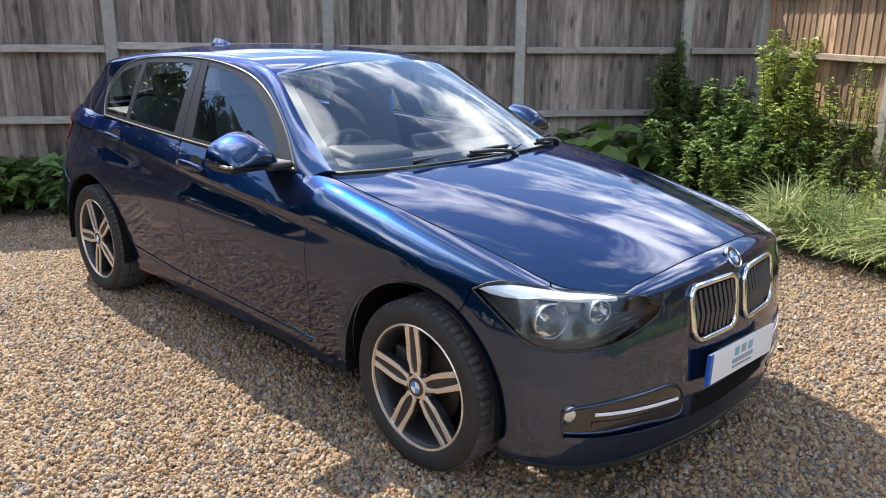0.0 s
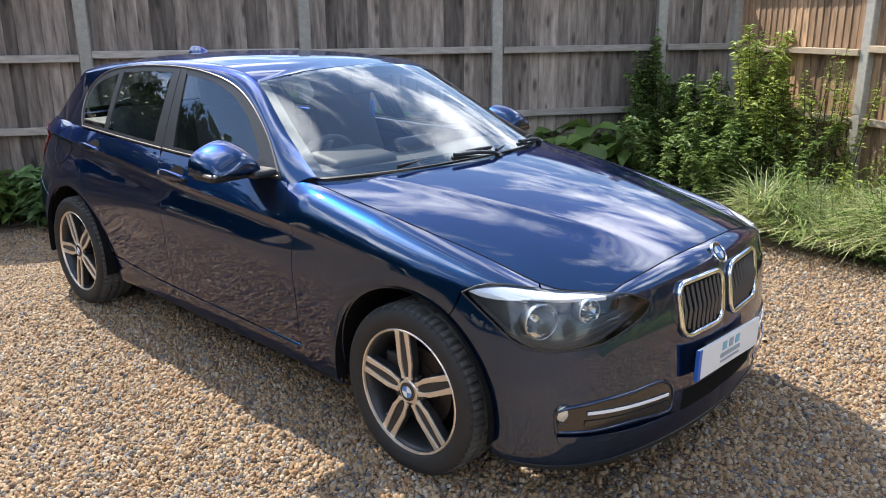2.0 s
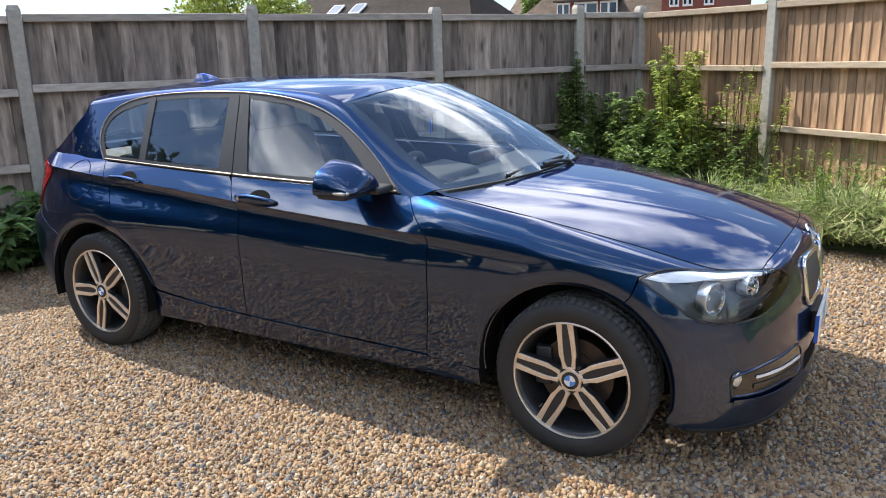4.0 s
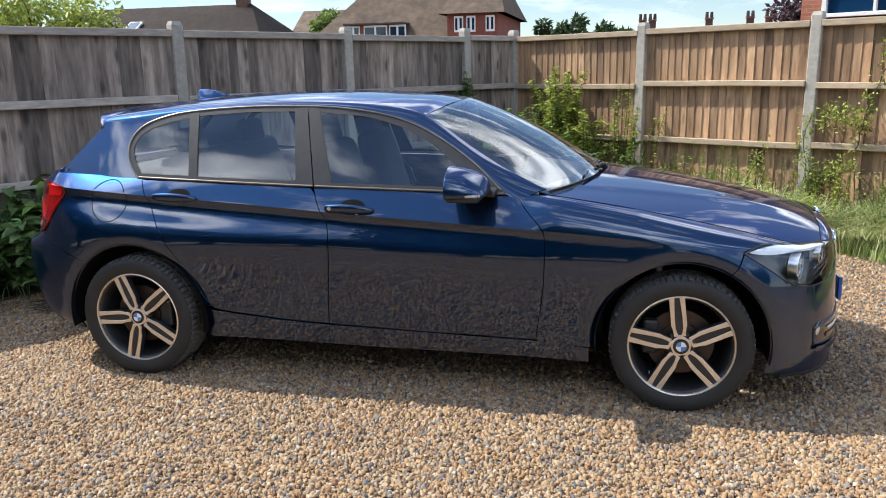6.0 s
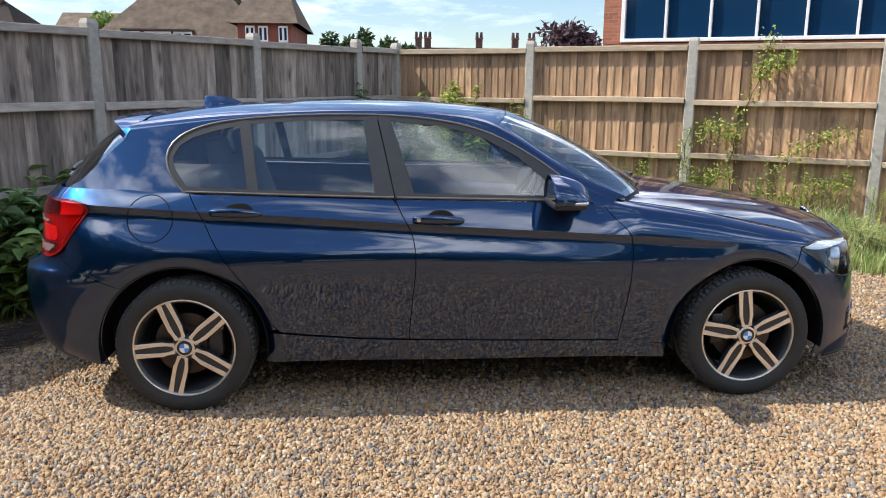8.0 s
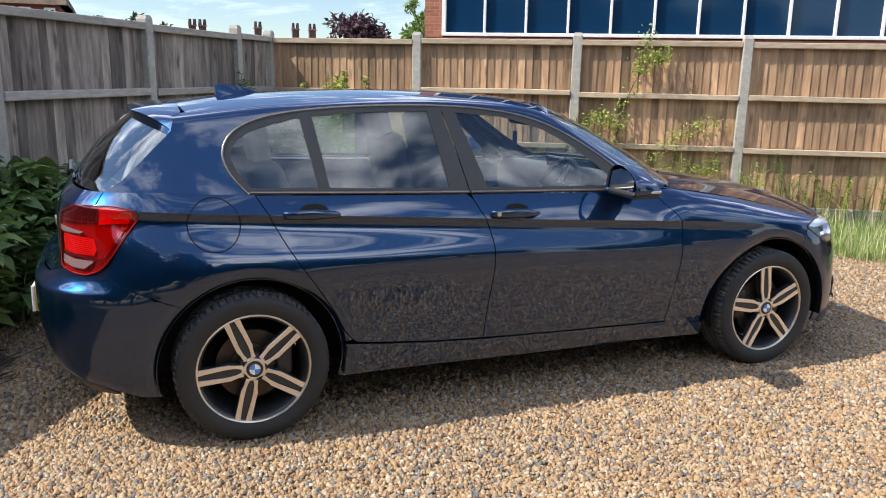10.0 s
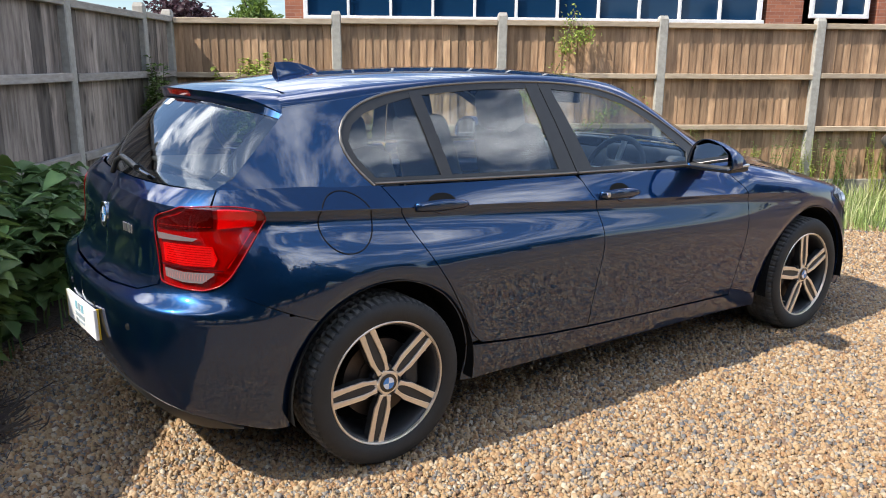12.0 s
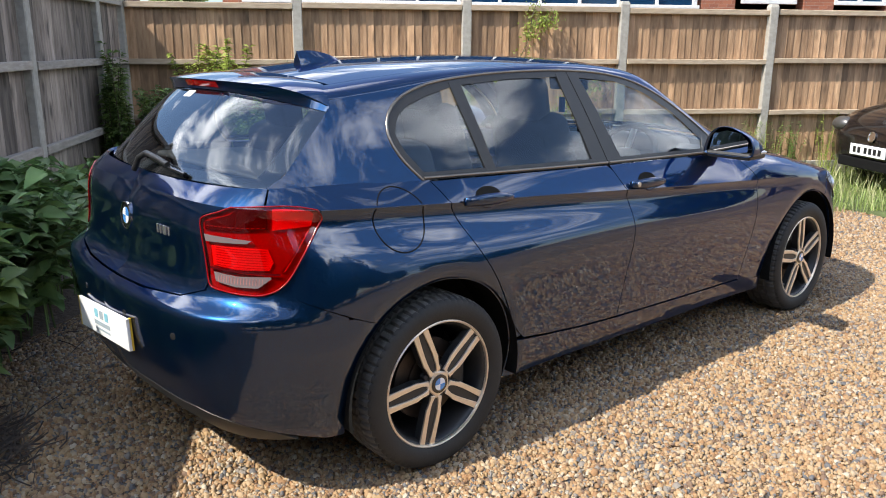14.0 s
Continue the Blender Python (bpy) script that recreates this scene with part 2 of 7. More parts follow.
def patch_ground(name, outline, material, label, z=0.004, bumpy=0.02, kind="structure", cell=0.12):
    bm = bmesh.new()
    f = bm.faces.new([bm.verts.new((x, y, 0)) for x, y in outline])
    xs, ys = [p[0] for p in outline], [p[1] for p in outline]
    for axis, lo, hi in ((0, min(xs), max(xs)), (1, min(ys), max(ys))):
        k = lo + cell
        while k < hi:
            co, no = [0, 0, 0], [0, 0, 0]
            co[axis], no[axis] = k, 1
            bmesh.ops.bisect_plane(bm, geom=bm.verts[:] + bm.edges[:] + bm.faces[:], plane_co=co, plane_no=no)
            k += cell
    for v in bm.verts:
        edge = v.is_boundary
        v.co.z = z if edge else z + 0.01 + bumpy * (0.5 + noise.noise(v.co * 2.2)) + 0.5 * bumpy * noise.noise(v.co * 7)
    return tagged(part(name, bm, material, smooth=True), label, "ground", kind=kind)


patch_ground("soil_bed", [(-4.9, -1.75), (-3.62, -0.55), (-3.25, 0.15), (-2.95, 0.60), (-2.5, 1.12), (-2.05, 1.5), (-1.2, 2.1), (0.2, 2.9), (0.95, 3.15),
                          (1.0, 4.6), (-0.2, 5.3), (-1.6, 3.2), (-2.6, 1.7), (-4.6, -1.3)], M_soil, "dark bare soil bed along the grey fence")
patch_ground("grass_verge", [(0.95, 3.15), (1.4, 3.12), (1.75, 3.0), (2.9, 2.85), (3.95, 2.42), (4.4, 1.6), (4.75, 0.9), (4.55, 0.1), (4.3, -0.6), (6.0, -1.2), (8.5, -0.8), (8.5, -0.02),
                             (5.7, 1.7), (2.8, 3.5), (1.2, 4.45)], M_grass_ground, "rough grass verge at the foot of the tan fence")


# ---- fences ----
def post_bm(h, w=0.1):
    bm = bmesh.new()
    ring = []
    for z, s in ((0.0, 1), (h - 0.035, 1), (h, 0.72)):
        ring.append([bm.verts.new((sx * w / 2 * s, sy * w / 2 * s, z)) for sx, sy in ((-1, -1), (1, -1), (1, 1), (-1, 1))])
    for a, b in zip(ring, ring[1:]):
        for i in range(4):
            bm.faces.new((a[i], a[(i + 1) % 4], b[(i + 1) % 4], b[i]))
    bm.faces.new(ring[-1])
    bmesh.ops.bevel(bm, geom=[e for e in bm.edges if abs(e.verts[0].co.z - e.verts[1].co.z) > 0.3], offset=0.008, segments=1, affect="EDGES")
    return bm


def plank_mesh(name, w, h, material, sag):
    """A feather-edged vertical board, thick at one edge, with an uneven top."""
    n = 6
    vs, fs = [], []
    for i in range(n + 1):
        z = h * i / n
        b = sag * math.sin(i * 2.1 + w * 40)
        vs += [(0, 0.0 + b, z), (w, 0.012 + b, z), (w, 0.020 + b, z), (0, 0.007 + b, z)]
    for i in range(n):
        a = 4 * i
        for k in range(4):
            fs.append((a + k, a + (k + 1) % 4, a + 4 + (k + 1) % 4, a + 4 + k))
    fs += [(3, 2, 1, 0), tuple(4 * n + k for k in range(4))]
    me = bpy.data.meshes.new(name)
    me.from_pydata(vs, [], fs)
    me.materials.append(material)
    return me


def fence(label, start, direction, posts, wood, rail_wood, rails, side, top=1.86, seed=3, turned=False, pitch=0.102):
    """posts: distances along the fence. side: +1 or -1, the side of the line on which the rails show."""
    rng = random.Random(seed)
    f = thing("fence", label, "fence")
    base = frame_m(start, direction)
    meshes = [plank_mesh("plank", w, top - 0.19, wood, s) for w, s in ((0.118, 0.0012), (0.112, -0.0015), (0.124, 0.0008))]
    for d in posts:
        bm = post_bm(1.955 + rng.uniform(-0.012, 0.012))
        p = part("post", bm, M_concrete, f, "grey concrete post")
        p.matrix_local = base @ Matrix.Translation((d, 0, -0.01)) @ pose(0, 0, 0, rng.uniform(-0.5, 0.5), rng.uniform(-0.4, 0.4), 0)
    for a, b in zip(posts, posts[1:]):
        lo, hi = a + 0.05, b - 0.05
        x = lo - 0.025
        drop = rng.uniform(-0.02, 0.015)
        while x < hi - 0.02:
            me = rng.choice(meshes)
            pl = new("plank", me)
            pl.parent = f
            flip = Matrix.Translation((0.11, 0, 0)) @ Matrix.Diagonal((-1, 1, 1, 1)) if turned else Matrix.Identity(4)
            step = min(pitch + rng.uniform(-0.008, 0.008), hi - x)
            pl.matrix_local = base @ Matrix.Translation((x, -side * 0.006, 0.17 + rng.uniform(-0.006, 0.004) + drop)) @ pose(0, 0, 0, 0, rng.uniform(-0.07, 0.07), 0) @ Matrix.Diagonal((min(1.0, (hi - x) / 0.12) if hi - x < 0.12 else 1.0, -side, 1, 1)) @ flip
            x += step
        pl = new("plank", meshes[0])
        pl.parent = f
        pl.matrix_local = base @ Matrix.Translation((hi - 0.092, -side * 0.001, 0.17 + drop)) @ Matrix.Diagonal((1, -side, 1, 1))
        L = hi - lo
        for z, hgt, dep in rails:
            bm = box_bm((L, dep, hgt), bevel=0.006)
            bmesh.ops.subdivide_edges(bm, edges=[e for e in bm.edges if e.calc_length() > 0.8], cuts=6)
            for v in bm.verts:
                v.co.z += 0.004 * noise.noise(Vector((v.co.x * 2 + a * 3, z * 7, 0)))
            r = part("rail", bm, rail_wood, f)
            r.matrix_local = base @ Matrix.Translation(((lo + hi) / 2, side * (dep / 2 + 0.004), z + drop + rng.uniform(-0.012, 0.012)))
        cap = part("capping_rail", box_bm((L, 0.062, 0.058), bevel=0.006), rail_wood, f)
        cap.matrix_local = base @ Matrix.Translation(((lo + hi) / 2, side * 0.012, top + drop - 0.02))
        gb = part("gravel_board", box_bm((L, 0.045, 0.19), bevel=0.006), M_concrete, f)
        gb.matrix_local = base @ Matrix.Translation(((lo + hi) / 2, 0, 0.085))
    return f


fence("weathered grey close-board fence with concrete posts, beside planting", CORNER, DA, [0.0, 0.84, 2.52, 4.29, 6.07, 7.85, 9.6, 11.4], M_wood_grey, M_rail_grey,
      ((1.315, 0.06, 0.055), (0.74, 0.06, 0.055)), 1, 1.87, 5, pitch=0.095)
fence("tan close-board timber fence with concrete posts, sunlit", CORNER, DB, [0.0 + 0.001, 1.72, 3.46, 5.2, 6.95, 8.7, 10.5, 12.3], M_wood_tan, M_rail_tan,
      ((1.325, 0.055, 0.055), (0.77, 0.055, 0.055)), -1, 1.88, 8, True, pitch=0.084)


# ---- car materials ----
def car_paint():
    m = bpy.data.materials.new("blue_metallic_paint")
    m.use_nodes = True
    n, l = m.node_tree.nodes, m.node_tree.links
    b = n["Principled BSDF"]
    tc = n.new("ShaderNodeTexCoord")
    vo = n.new("ShaderNodeTexVoronoi")
    vo.inputs["Scale"].default_value = 1400
    l.new(tc.outputs["Object"], vo.inputs["Vector"])
    mix = n.new("ShaderNodeMixRGB")
    mix.inputs[0].default_value = 0.5
    mix.inputs[1].default_value = (0.0018, 0.0094, 0.0295, 1)
    mix.inputs[2].default_value = (0.0080, 0.0445, 0.132, 1)
    l.new(vo.outputs["Color"], mix.inputs[0])
    l.new(mix.outputs[0], b.inputs["Base Color"])
    dust = n.new("ShaderNodeTexNoise")
    dust.inputs["Scale"].default_value, dust.inputs["Detail"].default_value = 3.0, 6.0
    l.new(tc.outputs["Object"], dust.inputs["Vector"])
    rr = n.new("ShaderNodeMath")
    rr.operation = "MULTIPLY_ADD"
    rr.inputs[1].default_value, rr.inputs[2].default_value = 0.08, 0.27
    l.new(dust.outputs[0], rr.inputs[0])
    l.new(rr.outputs[0], b.inputs["Roughness"])
    b.inputs["Metallic"].default_value = 0.9
    b.inputs["Specular IOR Level"].default_value = 0.1
    b.inputs["Specular Tint"].default_value = (0.05, 0.24, 0.50, 1)
    b.inputs["Coat Weight"].default_value = 1.0
    b.inputs["Coat Roughness"].default_value = 0.015
    b.inputs["Coat IOR"].default_value = 1.70
    orange = n.new("ShaderNodeTexNoise")
    orange.inputs["Scale"].default_value = 90.0
    l.new(tc.outputs["Object"], orange.inputs["Vector"])
    bp = n.new("ShaderNodeBump")
    bp.inputs["Strength"].default_value, bp.inputs["Distance"].default_value = 0.007, 0.0006
    l.new(orange.outputs[0], bp.inputs["Height"])
    l.new(bp.outputs[0], b.inputs["Coat Normal"])
    return m


def glass_mat(name, tint, ior=1.52, rough=0.0):
    m = bpy.data.materials.new(name)
    m.use_nodes = True
    n, l = m.node_tree.nodes, m.node_tree.links
    n.remove(n["Principled BSDF"])
    tr, gl, mx = n.new("ShaderNodeBsdfTransparent"), n.new("ShaderNodeBsdfGlossy"), n.new("ShaderNodeMixShader")
    lw, pw, ma = n.new("ShaderNodeLayerWeight"), n.new("ShaderNodeMath"), n.new("ShaderNodeMath")
    tr.inputs[0].default_value = (*tint, 1)
    gl.inputs["Roughness"].default_value = rough
    gl.inputs[0].default_value = (0.95, 0.97, 1, 1)
    lw.inputs["Blend"].default_value = 0.5
    pw.operation, ma.operation = "POWER", "MULTIPLY_ADD"
    pw.inputs[1].default_value = 4.0
    f0 = ((ior - 1) / (ior + 1)) ** 2 * 1.25
    ma.inputs[1].default_value, ma.inputs[2].default_value = 0.9 - f0, f0
    l.new(lw.outputs["Facing"], pw.inputs[0])
    l.new(pw.outputs[0], ma.inputs[0])
    l.new(ma.outputs[0], mx.inputs[0])
    l.new(tr.outputs[0], mx.inputs[1])
    l.new(gl.outputs[0], mx.inputs[2])
    l.new(mx.outputs[0], n["Material Output"].inputs[0])
    return m


M_paint = car_paint()
M_glass_ws = glass_mat("windscreen_glass", (0.80, 0.85, 0.83), 1.8)
M_glass_side = glass_mat("door_glass", (0.80, 0.88, 0.88), 1.72)
M_glass_rear = glass_mat("rear_glass", (0.50, 0.56, 0.58), 1.9)
M_glass_lamp = glass_mat("clear_lamp_cover", (0.93, 0.95, 0.96), 1.6)
M_red_cover = glass_mat("red_lamp_cover", (0.85, 0.022, 0.030), 1.6, 0.02)
M_black_gloss = plain("gloss_black_trim", (0.010, 0.010, 0.011), 0.18, coat=0.6)
M_black_satin = mk("satin_black_plastic", (0.018, 0.018, 0.019), (0.012, 0.012, 0.013), 30, 0.45, stain=0.1)
M_black_dull = plain("dull_black", (0.008, 0.008, 0.008), 0.9, spec=0.1)
M_trim = plain("satin_bronze_trim", (0.24, 0.21, 0.175), 0.32, 0.9)
M_chrome = plain("chrome", (0.80, 0.80, 0.79), 0.07, 1.0)
M_silver = plain("satin_silver", (0.62, 0.62, 0.62), 0.28, 0.9)
M_lamp_white = plain("lamp_white_reflector", (0.78, 0.80, 0.82), 0.2, 0.2)
M_lamp_grey = plain("lamp_dark_bezel", (0.11, 0.105, 0.10), 0.34, 0.5)
M_bowl = plain("lamp_reflector", (0.95, 0.94, 0.92), 0.06, 1.0)
M_fog = plain("fog_lamp_glass", (0.62, 0.60, 0.53), 0.18, 0.4)
M_slat = plain("grille_slat_black", (0.06, 0.06, 0.062), 0.25, coat=0.5)
M_tread = mk("dusty_tyre_tread", (0.105, 0.100, 0.094), (0.055, 0.053, 0.050), 26, 0.85, bump=0.001, bscale=160, stain=0.3, stain_scale=5.0)
M_tyre = mk("tyre_rubber", (0.023, 0.0215, 0.020), (0.015, 0.0142, 0.0135), 18, 0.68, bump=0.0015, bscale=120, stain=0.35, stain_scale=3.0)
M_alloy_face = mk("machined_alloy", (0.84, 0.74, 0.63), (0.75, 0.66, 0.55), 60, 0.36, metal=0.85, stain=0.06, rough_var=0.08)
M_alloy_dark = mk("dark_grey_alloy", (0.05, 0.049, 0.05), (0.032, 0.032, 0.034), 20, 0.42, metal=0.4, stain=0.2)
M_disc = mk("brake_disc_steel", (0.085, 0.065, 0.055), (0.05, 0.04, 0.034), 12, 0.45, metal=0.8, stretch=(1, 1, 1))
M_red_lens = plain("red_lamp_lens", (0.22, 0.002, 0.003), 0.08, coat=0.15, spec=0.35)
M_red_dark = plain("deep_red_lens", (0.060, 0.0015, 0.003), 0.10, coat=0.15, spec=0.35)
M_tray = plain("lamp_tray_red", (0.30, 0.035, 0.035), 0.35)
M_block = plain("bright_lamp_reflector", (0.85, 0.72, 0.70), 0.3)
M_facet = plain("lamp_facet", (0.50, 0.22, 0.20), 0.22, 0.4)
M_clear_lens = plain("pale_lamp_lens", (0.15, 0.115, 0.115), 0.15, coat=0.3)
M_plate_white = plain("white_plate", (0.78, 0.78, 0.77), 0.35)
M_plate_yellow = plain("yellow_plate_edge", (0.65, 0.42, 0.03), 0.4)
M_plate_blue = plain("blue_plate_band", (0.015, 0.10, 0.42), 0.4)
M_grey_mark = plain("grey_print", (0.30, 0.36, 0.40), 0.5)
M_cyan_mark = plain("pale_blue_print", (0.20, 0.45, 0.55), 0.5)
M_badge_blue = plain("badge_blue", (0.05, 0.22, 0.55), 0.2, coat=1.0)
M_badge_white = plain("badge_white", (0.75, 0.76, 0.78), 0.2, coat=1.0)
M_seat = mk("dark_seat_cloth", (0.046, 0.048, 0.051), (0.036, 0.038, 0.041), 14, 0.9, stain=0.06)
M_dash = mk("dashboard_plastic", (0.06, 0.062, 0.066), (0.045, 0.046, 0.05), 60, 0.6, stain=0.1)
M_cream = mk("pale_headliner", (0.42, 0.42, 0.40), None, 40, 0.9, stain=0.08)
M_mirror = plain("mirror_glass", (0.85, 0.87, 0.9), 0.01, 1.0)


# ---- the blue hatchback: shape ----
class Curve:
    """A natural cubic spline through a few knots; straight beyond its ends."""

    def __init__(self, *knots):
        self.x = np.array([k[0] for k in knots], float)
        self.y = np.array([k[1] for k in knots], float)
        n = len(knots)
        h = np.diff(self.x)
        a, b = np.zeros((n, n)), np.zeros(n)
        a[0, 0] = a[-1, -1] = 1
        for i in range(1, n - 1):
            a[i, i - 1], a[i, i], a[i, i + 1] = h[i - 1], 2 * (h[i - 1] + h[i]), h[i]
            b[i] = 6 * ((self.y[i + 1] - self.y[i]) / h[i] - (self.y[i] - self.y[i - 1]) / h[i - 1])
        self.m = np.linalg.solve(a, b)

    def __call__(self, v):
        v = np.asarray(v, float)
        x, y, m = self.x, self.y, self.m
        i = np.clip(np.searchsorted(x, v) - 1, 0, len(x) - 2)
        h = x[i + 1] - x[i]
        u = np.clip(v, x[0], x[-1])
        p, q = (x[i + 1] - u) / h, (u - x[i]) / h
        res = p * y[i] + q * y[i + 1] + ((p ** 3 - p) * m[i] + (q ** 3 - q) * m[i + 1]) * h * h / 6
        h0, h1 = x[1] - x[0], x[-1] - x[-2]
        d0 = (y[1] - y[0]) / h0 - h0 * m[1] / 6
        d1 = (y[-1] - y[-2]) / h1 + h1 * m[-2] / 6
        return res + np.where(v < x[0], (v - x[0]) * d0, 0) + np.where(v > x[-1], (v - x[-1]) * d1, 0)


SPINE = 1.15          # the plan is a spine with round ends


def s_of(x, lat):
    """Place round the car: x along the flank, an angle round the two ends."""
    if abs(x) <= SPINE:
        return x
    return math.copysign(SPINE + math.atan2(abs(x) - SPINE, lat), x)


def spine_frame(s):
    s = np.asarray(s, float)
    over = np.clip(np.abs(s) - SPINE, 0, None)
    sg = np.sign(s)
    return np.where(over > 0, sg * SPINE, s), sg * np.sin(over), np.cos(over)


def polar(points):
    """Knots (s, r) from plan points (x, lat)."""
    return [(s_of(x, lat), lat if abs(x) <= SPINE else math.hypot(abs(x) - SPINE, lat)) for x, lat in points]


S_F, S_R = SPINE + math.pi / 2, -SPINE - math.pi / 2
WIDEST = Curve(*polar([(-2.180, 0), (-2.171, 0.3), (-2.134, 0.55), (-2.052, 0.712), (-1.85, 0.828), (-1.6, 0.868), (-1.345, 0.879), (-1.0, 0.876), (-0.5, 0.872), (0, 0.872),
                       (0.5, 0.874), (1.0, 0.879), (1.345, 0.882), (1.6, 0.870), (1.8, 0.820), (1.92, 0.745), (2.015, 0.605), (2.07, 0.43), (2.103, 0.22), (2.112, 0)]))
Z_LOW = Curve((S_R, 0.215), (-2.0, 0.225), (-1.7, 0.215), (-1.345, 0.21), (-0.9, 0.215), (0, 0.205), (0.95, 0.195), (1.6, 0.155), (2.1, 0.14), (S_F, 0.14))
Z_CREASE = Curve((S_R, 0.985), (-2.2, 0.985), (-1.75, 0.965), (-1.345, 0.941), (-0.96, 0.921), (-0.355, 0.885), (0.2, 0.850), (0.72, 0.820), (1.1, 0.792), (1.5, 0.755), (1.85, 0.735), (2.2, 0.735), (S_F, 0.735))
Z_BELT = Curve((-2.2, 1.034), (-1.335, 1.014), (-0.37, 0.987), (0.6, 0.960), (0.9, 0.945))
LAT_0 = Curve((-1.95, 0.655), (-1.6, 0.735), (-1.335, 0.757), (-0.9, 0.775), (-0.37, 0.784), (0.1, 0.783), (0.4, 0.772), (0.62, 0.757), (0.85, 0.735))


def side_lat(x, z):
    """Half width of the window band at a place in the side view."""
    h = np.asarray(z, float) - 0.98
    fwd = np.clip(np.asarray(x, float) + 0.2, 0, None)
    return LAT_0(x) - 0.45 * h - 0.14 * h * h - 0.22 * fwd * h


def bonnet_z(x, lat):
    x, lat = np.asarray(x, float), np.abs(np.asarray(lat, float))
    mid = BONNET_MID(x)
    u = lat / BONNET_W(x)
    line = np.clip(0.50 - 0.27 * (x - 0.97), 0.27, 0.53)
    fade = np.clip((1.93 - x) / 0.25, 0, 1)
    ridge = fade * (0.003 * np.exp(-((lat - line) / 0.045) ** 2) + 0.0025 * (1 - np.tanh((lat - line) / 0.045)))
    return mid - BONNET_DROP(x) * u ** 2.3 + ridge


BONNET_MID = Curve((0.6, 1.012), (0.9, 0.990), (1.2, 0.958), (1.5, 0.915), (1.75, 0.868), (1.9, 0.832), (2.0, 0.800), (2.06, 0.772))
BONNET_W = Curve((0.6, 0.735), (0.72, 0.727), (1.2, 0.705), (1.6, 0.672), (1.8, 0.65), (2.05, 0.62))
BONNET_DROP = Curve((0.6, 0.030), (0.9, 0.045), (1.2, 0.062), (1.5, 0.085), (1.75, 0.096), (1.9, 0.102), (2.05, 0.11))

# Half sections: how far inside the widest line, by height (0 sill edge, 1 crease).
SECTIONS = [
    (S_R, Curve((0, 0.16), (0.08, 0.085), (0.2, 0.035), (0.32, 0.010), (0.48, 0.0), (0.555, 0.004), (0.575, 0.012), (0.60, 0.048), (0.63, 0.084), (0.66, 0.099), (0.72, 0.106), (0.84, 0.108), (0.94, 0.122), (1, 0.145))),
    (-2.15, Curve((0, 0.13), (0.08, 0.07), (0.2, 0.028), (0.32, 0.006), (0.49, 0.0), (0.565, 0.004), (0.585, 0.012), (0.61, 0.042), (0.64, 0.069), (0.69, 0.086), (0.75, 0.094), (0.85, 0.100), (0.94, 0.110), (1, 0.125))),
    (-1.85, Curve((0, 0.07), (0.08, 0.035), (0.2, 0.013), (0.35, 0.0), (0.5, 0.0), (0.58, 0.008), (0.64, 0.021), (0.69, 0.032), (0.75, 0.045), (0.85, 0.068), (0.93, 0.092), (0.97, 0.097), (1, 0.092))),
    (-1.60, Curve((0, 0.05), (0.1, 0.025), (0.3, 0.006), (0.5, 0.0), (0.62, 0.003), (0.72, 0.014), (0.8, 0.034), (0.87, 0.060), (0.93, 0.084), (0.97, 0.088), (1, 0.079))),
    (-1.345, Curve((0, 0.05), (0.1, 0.03), (0.3, 0.01), (0.5, 0.0), (0.64, 0.001), (0.74, 0.014), (0.82, 0.036), (0.88, 0.062), (0.93, 0.080), (0.97, 0.083), (1, 0.073))),
    (-0.95, Curve((0, 0.064), (0.045, 0.0575), (0.12, 0.0482), (0.17, 0.0425), (0.35, 0.0272), (0.55, 0.0115), (0.70, 0.004), (0.78, 0.016), (0.86, 0.044), (0.92, 0.064), (0.97, 0.068), (1, 0.060))),
    (-0.3, Curve((0, 0.067), (0.045, 0.0607), (0.12, 0.0514), (0.17, 0.0457), (0.35, 0.0292), (0.55, 0.0122), (0.70, 0.001), (0.78, 0.003), (0.86, 0.020), (0.92, 0.034), (0.965, 0.036), (1, 0.024))),
    (0.4, Curve((0, 0.067), (0.045, 0.0607), (0.12, 0.0514), (0.17, 0.0457), (0.35, 0.0292), (0.55, 0.0122), (0.70, 0.001), (0.78, 0.001), (0.86, 0.012), (0.92, 0.022), (0.965, 0.024), (1, 0.012))),
    (0.95, Curve((0, 0.065), (0.05, 0.0580), (0.13, 0.0487), (0.18, 0.0430), (0.35, 0.0272), (0.55, 0.0105), (0.72, 0.0), (0.84, 0.003), (0.92, 0.010), (0.96, 0.012), (1, 0.008))),
    (1.38, Curve((0, 0.06), (0.1, 0.035), (0.3, 0.010), (0.55, 0.0), (0.75, 0.0), (0.88, 0.008), (1, 0.022))),
    (1.62, Curve((0, 0.055), (0.06, 0.03), (0.2, 0.008), (0.4, 0.0), (0.6, 0.0), (0.78, 0.010), (0.9, 0.024), (1, 0.040))),
    (1.95, Curve((0, 0.055), (0.05, 0.022), (0.12, 0.006), (0.25, 0.0), (0.45, 0.0), (0.62, 0.008), (0.78, 0.020), (0.9, 0.036), (1, 0.056))),
    (2.3, Curve((0, 0.055), (0.05, 0.022), (0.12, 0.006), (0.25, 0.0), (0.45, 0.003), (0.65, 0.010), (0.85, 0.020), (1, 0.040))),
    (S_F, Curve((0, 0.055), (0.05, 0.022), (0.12, 0.004), (0.25, 0.0), (0.45, 0.004), (0.65, 0.012), (0.85, 0.020), (1, 0.034))),
]
SEC_S = np.array([k[0] for k in SECTIONS])
WHEELS = ((1.345, 0.318), (-1.345, 0.318))
ARCH = 0.374

